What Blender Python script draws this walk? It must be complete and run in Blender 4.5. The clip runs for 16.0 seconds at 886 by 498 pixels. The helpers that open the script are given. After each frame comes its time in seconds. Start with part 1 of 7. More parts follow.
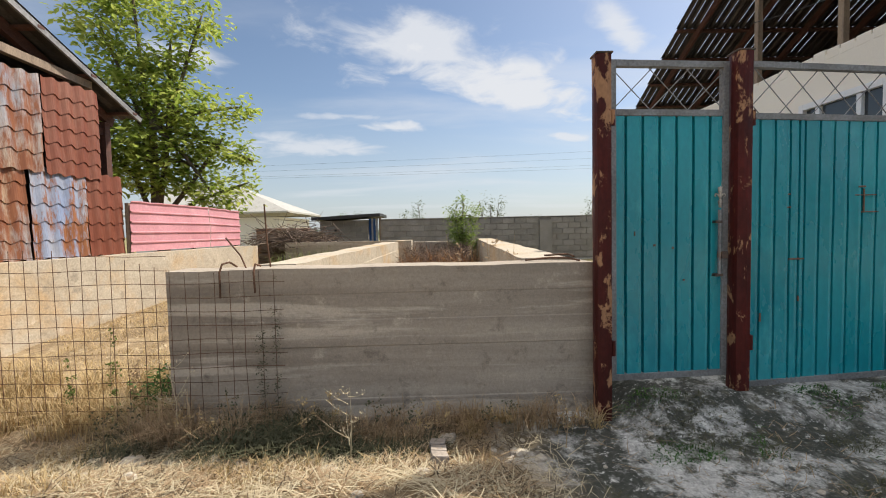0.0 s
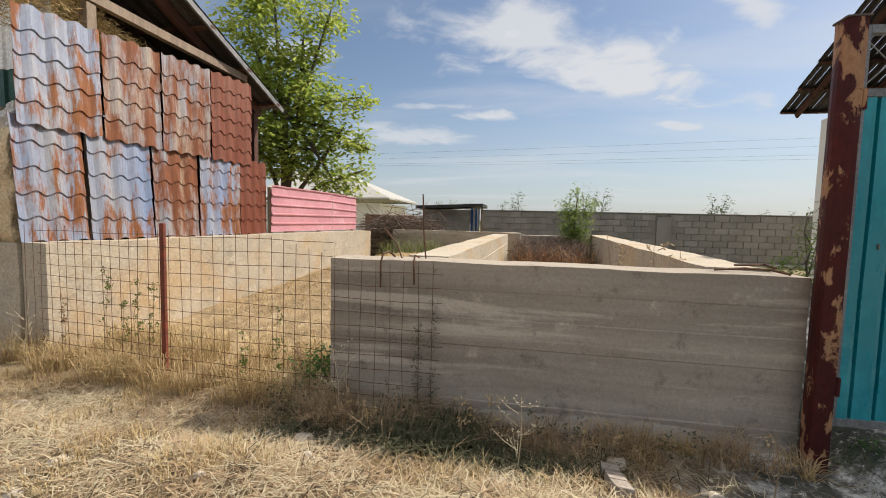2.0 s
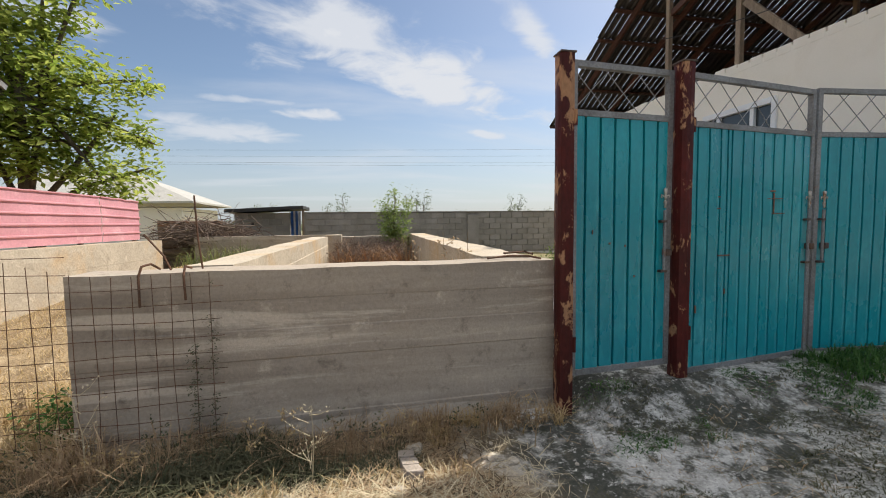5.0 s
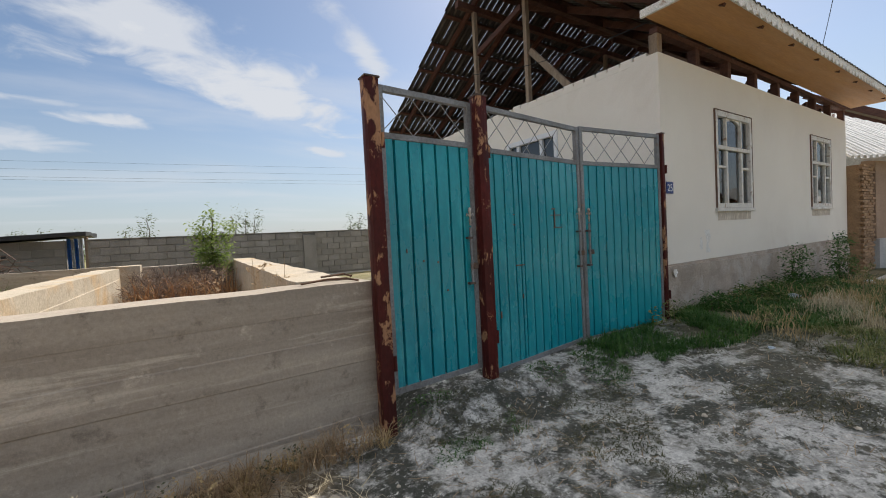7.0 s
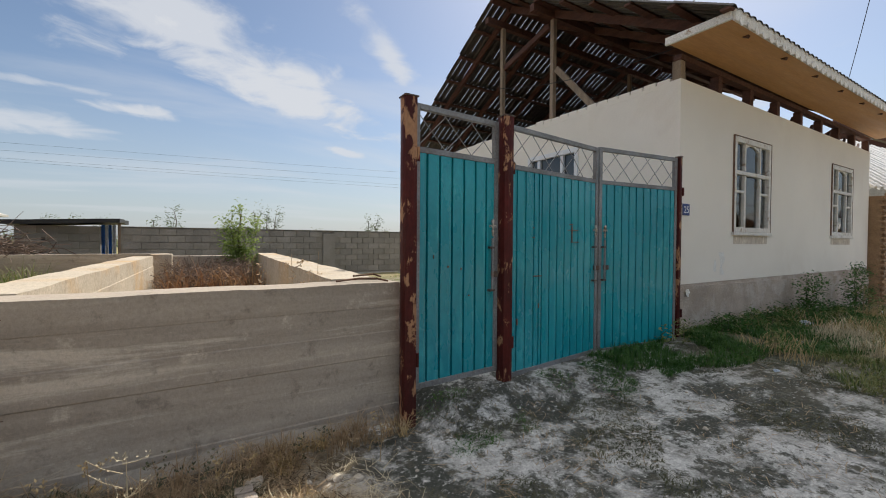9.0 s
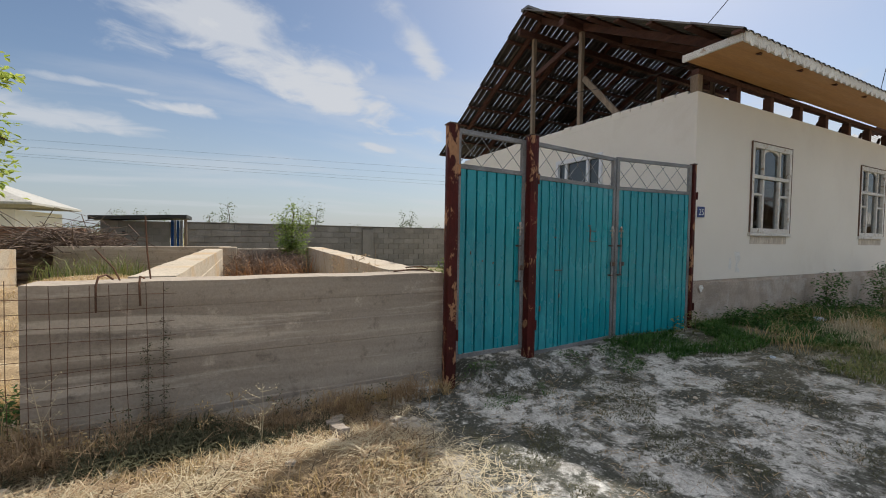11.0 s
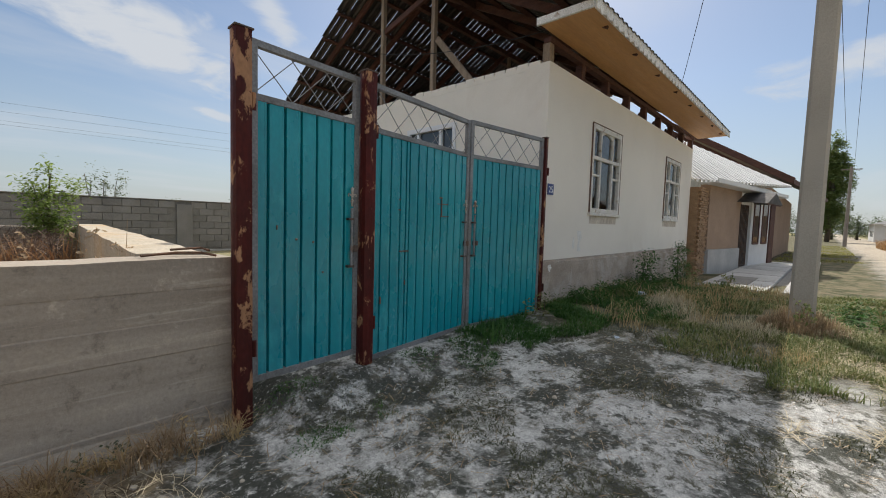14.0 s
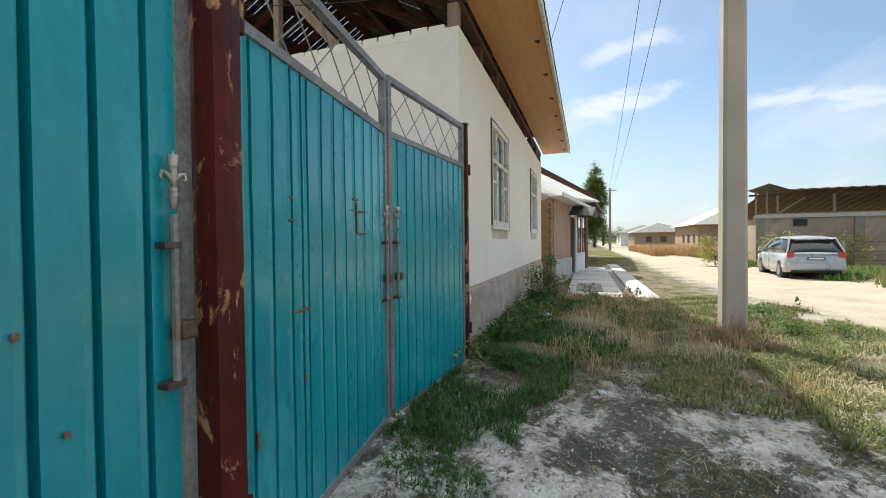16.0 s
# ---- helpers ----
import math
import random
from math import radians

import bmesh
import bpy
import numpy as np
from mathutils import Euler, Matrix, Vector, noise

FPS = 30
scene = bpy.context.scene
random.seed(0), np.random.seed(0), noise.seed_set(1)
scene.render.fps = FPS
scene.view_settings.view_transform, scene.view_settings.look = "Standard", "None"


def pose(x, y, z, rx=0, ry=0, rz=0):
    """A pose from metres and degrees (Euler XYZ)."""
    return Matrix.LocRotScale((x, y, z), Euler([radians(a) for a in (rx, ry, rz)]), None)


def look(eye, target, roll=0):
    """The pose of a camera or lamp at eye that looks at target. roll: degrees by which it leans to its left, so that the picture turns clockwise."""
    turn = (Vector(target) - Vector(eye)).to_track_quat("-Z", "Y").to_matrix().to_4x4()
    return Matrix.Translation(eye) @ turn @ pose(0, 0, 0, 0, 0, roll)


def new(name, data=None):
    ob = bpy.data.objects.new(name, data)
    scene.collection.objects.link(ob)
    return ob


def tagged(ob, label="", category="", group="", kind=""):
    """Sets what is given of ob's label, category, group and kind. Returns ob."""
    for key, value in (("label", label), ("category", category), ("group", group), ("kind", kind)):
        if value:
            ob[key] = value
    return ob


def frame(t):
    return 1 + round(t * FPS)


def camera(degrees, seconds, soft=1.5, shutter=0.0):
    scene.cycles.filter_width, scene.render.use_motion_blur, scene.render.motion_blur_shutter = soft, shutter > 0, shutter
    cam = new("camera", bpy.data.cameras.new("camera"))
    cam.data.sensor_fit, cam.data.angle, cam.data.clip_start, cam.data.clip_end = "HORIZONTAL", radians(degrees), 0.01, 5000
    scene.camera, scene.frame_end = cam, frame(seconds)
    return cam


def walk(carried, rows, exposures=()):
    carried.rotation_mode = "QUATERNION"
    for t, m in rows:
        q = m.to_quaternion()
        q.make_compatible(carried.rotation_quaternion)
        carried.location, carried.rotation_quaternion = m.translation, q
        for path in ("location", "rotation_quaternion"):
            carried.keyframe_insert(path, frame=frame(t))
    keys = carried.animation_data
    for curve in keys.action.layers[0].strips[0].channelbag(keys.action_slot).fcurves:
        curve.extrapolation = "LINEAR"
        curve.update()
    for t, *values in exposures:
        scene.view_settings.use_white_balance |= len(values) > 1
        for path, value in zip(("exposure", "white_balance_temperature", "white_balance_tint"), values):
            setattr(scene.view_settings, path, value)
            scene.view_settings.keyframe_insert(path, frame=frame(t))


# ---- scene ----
cam = camera(94.5, 16.0, soft=1.0)
PATH = [
    (0, (-0.01, 0.079, 1.35), (0.021, 2.077, 1.259), -1.2),
    (0.5, (-0.243, 0.173, 1.385), (-0.322, 2.169, 1.294), -1.3),
    (1, (-0.447, 0.213, 1.398), (-0.633, 2.202, 1.298), -0.7),
    (1.5, (-0.508, 0.237, 1.395), (-0.796, 2.213, 1.278), 0.5),
    (2, (-0.534, 0.229, 1.385), (-0.914, 2.188, 1.245), 1.4),
    (2.5, (-0.534, 0.233, 1.388), (-0.967, 2.18, 1.234), 1.5),
    (3, (-0.515, 0.237, 1.389), (-0.931, 2.188, 1.237), 1.1),
    (3.5, (-0.483, 0.236, 1.391), (-0.794, 2.206, 1.245), 0.5),
    (4, (-0.405, 0.249, 1.388), (-0.502, 2.242, 1.251), 0.0),
    (4.5, (-0.349, 0.248, 1.384), (-0.202, 2.238, 1.253), -0.3),
    (5, (-0.272, 0.261, 1.378), (0.142, 2.214, 1.25), -0.7),
    (7.3, (-0.046, 0.226, 1.406), (1.09, 1.871, 1.336), -2.5),
    (7.5, (-0.04, 0.216, 1.42), (1.11, 1.85, 1.341), -2.0),
    (8, (-0.053, 0.202, 1.42), (1.1, 1.835, 1.345), -1.4),
    (8.5, (-0.12, 0.177, 1.413), (0.995, 1.837, 1.354), -0.6),
    (9, (-0.262, 0.093, 1.416), (0.785, 1.797, 1.38), 0.4),
    (9.5, (-0.388, -0.024, 1.423), (0.573, 1.73, 1.408), 1.2),
    (9.7, (-0.417, -0.079, 1.436), (0.507, 1.694, 1.426), 1.2),
    (11.8, (-0.776, -0.627, 1.451), (0.162, 1.137, 1.365), 0.4),
    (12, (-0.697, -0.576, 1.415), (0.292, 1.161, 1.349), -0.0),
    (12.5, (-0.539, -0.522, 1.433), (0.586, 1.13, 1.367), 0.2),
    (13, (-0.316, -0.428, 1.444), (0.94, 1.126, 1.358), 0.7),
    (13.5, (-0.13, -0.147, 1.366), (1.233, 1.313, 1.251), 1.3),
    (14, (0.108, 0.185, 1.369), (1.566, 1.548, 1.236), 1.7),
    (14.5, (0.432, 0.526, 1.378), (1.975, 1.792, 1.253), 1.5),
    (15, (0.649, 0.966, 1.351), (2.29, 2.106, 1.254), 0.8),
    (15.5, (0.924, 1.408, 1.354), (2.676, 2.37, 1.293), -0.2),
    (16, (1.13, 1.808, 1.37), (3.017, 2.468, 1.336), -0.6),
]
walk(cam, [(t, look(eye, target, roll)) for t, eye, target, roll in PATH],
     exposures=((0.0, 0.34, 6600, 10), (1.5, 0.21, 6650, 10), (3.5, 0.17, 6650, 10), (5.0, 0.28, 6550, 10), (7.5, 0.17, 6480, 10), (9.0, 0.14, 6480, 10), (12.5, -0.05, 6450, 10), (14.5, 0.17, 6400, 8), (16.0, 0.64, 6400, 5)))

# ---- world and sun ----
SUN = Vector((0.75, 0.5, 1.0)).normalized()
SUN_ELEV = math.asin(SUN.z)
SUN_AZ = math.atan2(SUN.x, SUN.y)
world = bpy.data.worlds.new("sky")
scene.world = world
world.use_nodes = True
wn, wl = world.node_tree.nodes, world.node_tree.links
wn.clear()
w_out = wn.new("ShaderNodeOutputWorld")
w_bg = wn.new("ShaderNodeBackground")
w_bg.inputs["Strength"].default_value = 0.10
w_sky = wn.new("ShaderNodeTexSky")
w_sky.sky_type = "NISHITA"
w_sky.sun_disc = False
w_sky.sun_elevation = SUN_ELEV
w_sky.sun_rotation = SUN_AZ
w_sky.air_density = 1.0
w_sky.dust_density = 0.9
w_sky.ozone_density = 1.2
w_tc = wn.new("ShaderNodeTexCoord")
w_sep = wn.new("ShaderNodeSeparateXYZ")
wl.new(w_tc.outputs["Generated"], w_sep.inputs[0])
# project the sky direction on a flat cloud layer
w_add = wn.new("ShaderNodeMath"); w_add.operation = "MAXIMUM"; w_add.inputs[1].default_value = 0.03
wl.new(w_sep.outputs["Z"], w_add.inputs[0])
w_add2 = wn.new("ShaderNodeMath"); w_add2.operation = "ADD"; w_add2.inputs[1].default_value = 0.10
wl.new(w_add.outputs[0], w_add2.inputs[0])
w_dx = wn.new("ShaderNodeMath"); w_dx.operation = "DIVIDE"
w_dy = wn.new("ShaderNodeMath"); w_dy.operation = "DIVIDE"
wl.new(w_sep.outputs["X"], w_dx.inputs[0]); wl.new(w_add2.outputs[0], w_dx.inputs[1])
wl.new(w_sep.outputs["Y"], w_dy.inputs[0]); wl.new(w_add2.outputs[0], w_dy.inputs[1])
w_com = wn.new("ShaderNodeCombineXYZ")
wl.new(w_dx.outputs[0], w_com.inputs[0]); wl.new(w_dy.outputs[0], w_com.inputs[1])
w_map = wn.new("ShaderNodeMapping")
w_map.inputs["Rotation"].default_value = (0, 0, radians(-35))
w_map.inputs["Scale"].default_value = (0.42, 1.15, 1.0)
w_map.inputs["Location"].default_value = (1.3, 0.4, 2.0)
wl.new(w_com.outputs[0], w_map.inputs[0])
w_n = wn.new("ShaderNodeTexNoise")
w_n.inputs["Scale"].default_value = 1.15
w_n.inputs["Detail"].default_value = 9
w_n.inputs["Roughness"].default_value = 0.52
w_n.inputs["Distortion"].default_value = 0.35
wl.new(w_map.outputs[0], w_n.inputs["Vector"])
w_ramp = wn.new("ShaderNodeMapRange")
w_ramp.inputs["From Min"].default_value = 0.47
w_ramp.inputs["From Max"].default_value = 0.70
w_ramp.inputs["To Max"].default_value = 0.38
w_ramp.interpolation_type = "SMOOTHSTEP"
wl.new(w_n.outputs["Fac"], w_ramp.inputs["Value"])
# haze near the horizon
w_hz = wn.new("ShaderNodeMapRange")
w_hz.inputs["From Min"].default_value = 0.0
w_hz.inputs["From Max"].default_value = 0.30
w_hz.inputs["To Min"].default_value = 0.72
w_hz.inputs["To Max"].default_value = 0.0
wl.new(w_sep.outputs["Z"], w_hz.inputs["Value"])
w_mix = wn.new("ShaderNodeMix"); w_mix.data_type = "RGBA"
wl.new(w_hz.outputs[0], w_mix.inputs[0]); wl.new(w_sky.outputs[0], w_mix.inputs[6])
w_mix.inputs[7].default_value = (4.25, 4.8, 5.5, 1)
w_mix2 = wn.new("ShaderNodeMix"); w_mix2.data_type = "RGBA"
# unseen bright veil towards the zenith, added for more fill light from above
w_fill = wn.new("ShaderNodeMapRange")
w_fill.inputs["From Min"].default_value, w_fill.inputs["From Max"].default_value = 0.55, 0.82
wl.new(w_sep.outputs["Z"], w_fill.inputs["Value"])
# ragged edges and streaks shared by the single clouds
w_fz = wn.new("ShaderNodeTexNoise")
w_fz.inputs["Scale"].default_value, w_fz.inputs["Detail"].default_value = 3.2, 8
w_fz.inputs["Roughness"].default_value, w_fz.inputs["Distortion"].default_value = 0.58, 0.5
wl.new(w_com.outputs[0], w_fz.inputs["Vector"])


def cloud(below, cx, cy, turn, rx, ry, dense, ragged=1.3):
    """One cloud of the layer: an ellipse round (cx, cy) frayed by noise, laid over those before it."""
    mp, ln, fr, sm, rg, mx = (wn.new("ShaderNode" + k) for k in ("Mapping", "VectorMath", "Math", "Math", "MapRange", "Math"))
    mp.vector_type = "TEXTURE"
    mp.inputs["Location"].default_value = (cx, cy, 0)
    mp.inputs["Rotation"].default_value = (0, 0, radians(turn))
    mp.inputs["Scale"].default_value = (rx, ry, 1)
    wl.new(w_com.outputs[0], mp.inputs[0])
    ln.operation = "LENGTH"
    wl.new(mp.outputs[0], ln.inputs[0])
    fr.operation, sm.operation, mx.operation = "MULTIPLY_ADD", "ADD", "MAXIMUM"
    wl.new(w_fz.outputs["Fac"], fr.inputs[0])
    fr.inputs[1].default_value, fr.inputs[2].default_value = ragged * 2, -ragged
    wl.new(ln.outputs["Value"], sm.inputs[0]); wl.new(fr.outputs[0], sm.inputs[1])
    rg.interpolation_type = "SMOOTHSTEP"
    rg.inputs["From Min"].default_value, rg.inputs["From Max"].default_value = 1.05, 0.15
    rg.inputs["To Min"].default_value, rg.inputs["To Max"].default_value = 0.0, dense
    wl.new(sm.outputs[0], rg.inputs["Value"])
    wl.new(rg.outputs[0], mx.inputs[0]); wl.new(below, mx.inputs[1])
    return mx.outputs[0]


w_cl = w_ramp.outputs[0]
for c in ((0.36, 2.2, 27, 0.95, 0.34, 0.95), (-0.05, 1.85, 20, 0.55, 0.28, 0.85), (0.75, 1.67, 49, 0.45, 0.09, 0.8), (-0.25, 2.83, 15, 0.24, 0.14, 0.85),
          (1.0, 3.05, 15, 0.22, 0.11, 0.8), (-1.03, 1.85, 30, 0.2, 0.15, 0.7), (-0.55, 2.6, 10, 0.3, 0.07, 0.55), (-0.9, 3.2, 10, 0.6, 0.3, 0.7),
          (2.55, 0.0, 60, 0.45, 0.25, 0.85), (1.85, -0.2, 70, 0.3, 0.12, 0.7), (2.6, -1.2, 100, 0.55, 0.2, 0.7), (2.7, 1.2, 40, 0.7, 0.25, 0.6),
          # these four lie out of view, added for sky fill from behind
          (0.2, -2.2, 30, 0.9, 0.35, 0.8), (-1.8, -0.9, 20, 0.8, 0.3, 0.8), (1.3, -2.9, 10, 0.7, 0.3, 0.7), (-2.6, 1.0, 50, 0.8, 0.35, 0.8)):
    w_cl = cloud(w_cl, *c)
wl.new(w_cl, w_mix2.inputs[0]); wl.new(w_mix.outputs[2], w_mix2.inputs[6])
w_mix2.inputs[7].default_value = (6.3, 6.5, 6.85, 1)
w_mix3 = wn.new("ShaderNodeMix"); w_mix3.data_type = "RGBA"
wl.new(w_fill.outputs[0], w_mix3.inputs[0]); wl.new(w_mix2.outputs[2], w_mix3.inputs[6])
w_mix3.inputs[7].default_value = (10.5, 10.5, 10.7, 1)
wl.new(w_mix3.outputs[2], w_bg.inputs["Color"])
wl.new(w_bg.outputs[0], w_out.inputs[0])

sun = new("sun", bpy.data.lights.new("sun", "SUN"))
sun.data.energy, sun.data.angle, sun.data.color = 4.6, radians(0.55), (1.0, 0.94, 0.85)
sun.matrix_world = look((40 * SUN.x, 40 * SUN.y, 40 * SUN.z), (0, 0, 0))


# ---- materials ----
def mat(name, c1, c2, scale=3.0, rough=0.8, metal=0.0, c3=None, s3=1.2, lo3=0.55, hi3=0.65, fine=45.0, fine_amt=0.25,
        bump=0.3, bdist=0.01, stretch=(1, 1, 1), island=0.0, random=0.0, coat=0.0, spec=0.4, iso=False):
    """A weathered surface: two colours mixed by coarse noise, a third in patches, fine grain and relief."""
    m = bpy.data.materials.new(name)
    m.use_nodes = True
    n, l = m.node_tree.nodes, m.node_tree.links
    b = n["Principled BSDF"]
    geo = n.new("ShaderNodeNewGeometry")
    mp = n.new("ShaderNodeMapping")
    mp.inputs["Scale"].default_value = stretch
    l.new(geo.outputs["Position"], mp.inputs[0])

    def tex(s, detail=5, rgh=0.6, dist=0.0):
        t = n.new("ShaderNodeTexNoise")
        t.inputs["Scale"].default_value = s
        t.inputs["Detail"].default_value = detail
        t.inputs["Roughness"].default_value = rgh
        t.inputs["Distortion"].default_value = dist
        l.new(mp.outputs[0], t.inputs["Vector"])
        return t.outputs["Fac"]

    def span(v, a, c, ta=0.0, tb=1.0):
        r = n.new("ShaderNodeMapRange")
        r.inputs["From Min"].default_value, r.inputs["From Max"].default_value = a, c
        r.inputs["To Min"].default_value, r.inputs["To Max"].default_value = ta, tb
        l.new(v, r.inputs["Value"])
        return r.outputs[0]

    def mix(f, a, c, mode="MIX"):
        x = n.new("ShaderNodeMix")
        x.data_type, x.blend_type = "RGBA", mode
        if isinstance(f, float):
            x.inputs[0].default_value = f
        else:
            l.new(f, x.inputs[0])
        for k, v in ((6, a), (7, c)):
            if isinstance(v, tuple):
                x.inputs[k].default_value = (*v, 1)
            else:
                l.new(v, x.inputs[k])
        return x.outputs[2]

    col = mix(span(tex(scale), 0.35, 0.65), c1, c2)
    if c3:
        col = mix(span(tex(s3, 7, 0.65, 0.4), lo3, hi3), col, c3)
    f = tex(fine, 3)
    if iso:
        # pits, drips and blotches that do not follow the boards
        f = n.new("ShaderNodeTexNoise")
        f.inputs["Scale"].default_value, f.inputs["Detail"].default_value, f.inputs["Roughness"].default_value = fine, 6, 0.7
        l.new(geo.outputs["Position"], f.inputs["Vector"])
        f = f.outputs["Fac"]
        k = n.new("ShaderNodeTexNoise")
        k.inputs["Scale"].default_value, k.inputs["Detail"].default_value, k.inputs["Roughness"].default_value = 5.5, 10, 0.75
        l.new(geo.outputs["Position"], k.inputs["Vector"])
        col = mix(span(k.outputs["Fac"], 0.56, 0.70), col, tuple(v * 0.68 for v in c2))
        col = mix(span(k.outputs["Fac"], 0.42, 0.30), col, tuple(min(v * 1.25, 0.9) for v in c1))
    grain = n.new("ShaderNodeCombineColor")
    g = span(f, 0.3, 0.7, 1 - fine_amt, 1 + fine_amt)
    for k in range(3):
        l.new(g, grain.inputs[k])
    col = mix(1.0, col, grain.outputs[0], "MULTIPLY")
    if island or random:
        src = geo.outputs["Random Per Island"] if island else n.new("ShaderNodeObjectInfo").outputs["Random"]
        amt = island or random
        g2 = span(src, 0, 1, 1 - amt, 1 + amt)
        cc = n.new("ShaderNodeCombineColor")
        for k in range(3):
            l.new(g2, cc.inputs[k])
        col = mix(1.0, col, cc.outputs[0], "MULTIPLY")
    l.new(col, b.inputs["Base Color"])
    l.new(span(tex(scale * 2.3), 0.3, 0.7, max(rough - 0.12, 0.02), min(rough + 0.12, 1)), b.inputs["Roughness"])
    b.inputs["Metallic"].default_value = metal
    b.inputs["Specular IOR Level"].default_value = spec
    b.inputs["Coat Weight"].default_value = coat
    if bump:
        bp = n.new("ShaderNodeBump")
        bp.inputs["Strength"].default_value, bp.inputs["Distance"].default_value = bump, bdist
        l.new(f, bp.inputs["Height"])
        l.new(bp.outputs[0], b.inputs["Normal"])
    return m


M = {}
M["concrete"] = mat("concrete", (0.43, 0.365, 0.29), (0.27, 0.225, 0.18), 2.0, 0.9, c3=(0.52, 0.45, 0.365), s3=2.2, lo3=0.53, hi3=0.60, fine=55, fine_amt=0.14, stretch=(0.14, 0.14, 2.2), bump=0.5, bdist=0.006, iso=True)
M["concrete_pale"] = mat("concrete_pale", (0.50, 0.43, 0.33), (0.40, 0.34, 0.26), 1.2, 0.9, c3=(0.47, 0.32, 0.17), s3=0.9, lo3=0.50, hi3=0.66, fine=40, bump=0.5, bdist=0.007, iso=True)
M["concrete_slab"] = mat("concrete_slab", (0.50, 0.48, 0.45), (0.40, 0.385, 0.36), 1.5, 0.88, fine=70, bump=0.3, bdist=0.004)
M["block"] = mat("block", (0.27, 0.255, 0.235), (0.21, 0.198, 0.18), 2.0, 0.92, fine=70, random=0.14, bump=0.5, bdist=0.005)
M["mortar"] = mat("mortar", (0.25, 0.235, 0.21), (0.2, 0.185, 0.165), 4, 0.95)
M["plaster"] = mat("plaster", (0.87, 0.81, 0.72), (0.82, 0.76, 0.67), 0.8, 0.9, c3=(0.77, 0.70, 0.60), s3=0.7, lo3=0.58, hi3=0.75, fine=120, fine_amt=0.06, bump=0.35, bdist=0.004)
M["plinth"] = mat("plinth", (0.49, 0.405, 0.33), (0.37, 0.30, 0.24), 1.7, 0.93, c3=(0.56, 0.51, 0.45), s3=2.5, lo3=0.5, hi3=0.75, fine=70, bump=0.6, bdist=0.01)
M["teal"] = mat("teal", (0.010, 0.30, 0.345), (0.007, 0.225, 0.28), 0.9, 0.27, c3=(0.045, 0.38, 0.42), s3=2.4, lo3=0.54, hi3=0.72, fine=35, fine_amt=0.08, bump=0.06, stretch=(1, 1, 0.5), spec=0.6, coat=0.15)
M["grey_steel"] = mat("grey_steel", (0.27, 0.27, 0.27), (0.19, 0.185, 0.18), 4, 0.55, 0.3, c3=(0.23, 0.12, 0.07), s3=5, lo3=0.62, hi3=0.72, fine=60, bump=0.15)
M["oxblood"] = mat("oxblood", (0.085, 0.012, 0.009), (0.045, 0.010, 0.008), 3, 0.5, c3=(0.36, 0.19, 0.10), s3=8.5, lo3=0.548, hi3=0.585, fine=40, fine_amt=0.2, bump=0.2, stretch=(1, 1, 0.5), spec=0.2)
M["dark_steel"] = mat("dark_steel", (0.09, 0.08, 0.075), (0.16, 0.10, 0.07), 9, 0.55, 0.6, fine=60)
M["rebar"] = mat("rebar", (0.17, 0.085, 0.05), (0.10, 0.06, 0.04), 12, 0.8, 0.3, fine=90)
M["red_rust"] = mat("red_rust", (0.24, 0.06, 0.035), (0.16, 0.05, 0.03), 9, 0.75, 0.2, fine=50)
M["wood_dark"] = mat("wood_dark", (0.115, 0.05, 0.034), (0.075, 0.034, 0.025), 3, 0.75, fine=30, stretch=(4, 1, 4))
M["wood_grey"] = mat("wood_grey", (0.33, 0.25, 0.18), (0.22, 0.165, 0.12), 3, 0.85, fine=40, stretch=(5, 5, 0.6))
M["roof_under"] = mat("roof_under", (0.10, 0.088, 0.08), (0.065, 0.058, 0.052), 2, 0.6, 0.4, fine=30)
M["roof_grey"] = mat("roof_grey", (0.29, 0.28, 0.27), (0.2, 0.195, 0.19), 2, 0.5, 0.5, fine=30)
M["soffit"] = mat("soffit", (0.55, 0.30, 0.115), (0.47, 0.25, 0.095), 1.2, 0.6, fine=25, fine_amt=0.1, stretch=(0.3, 3, 3), bump=0.1)
M["window_paint"] = mat("window_paint", (0.78, 0.75, 0.70), (0.66, 0.62, 0.56), 6, 0.7, c3=(0.40, 0.29, 0.2), s3=11, lo3=0.57, hi3=0.66, fine=60)
M["pvc"] = mat("pvc", (0.8, 0.8, 0.8), (0.74, 0.74, 0.75), 4, 0.4, fine=40, fine_amt=0.04, bump=0.0)
M["pole_concrete"] = mat("pole_concrete", (0.45, 0.40, 0.335), (0.39, 0.345, 0.285), 1.5, 0.9, fine=90, fine_amt=0.12, bump=0.3, bdist=0.004)


def glass(name, tint=(0.03, 0.035, 0.04), rough=0.04):
    m = bpy.data.materials.new(name)
    m.use_nodes = True
    b = m.node_tree.nodes["Principled BSDF"]
    b.inputs["Base Color"].default_value = (*tint, 1)
    b.inputs["Roughness"].default_value = rough
    b.inputs["Specular IOR Level"].default_value = 0.9
    return m


M["glass"] = glass("window_glass")


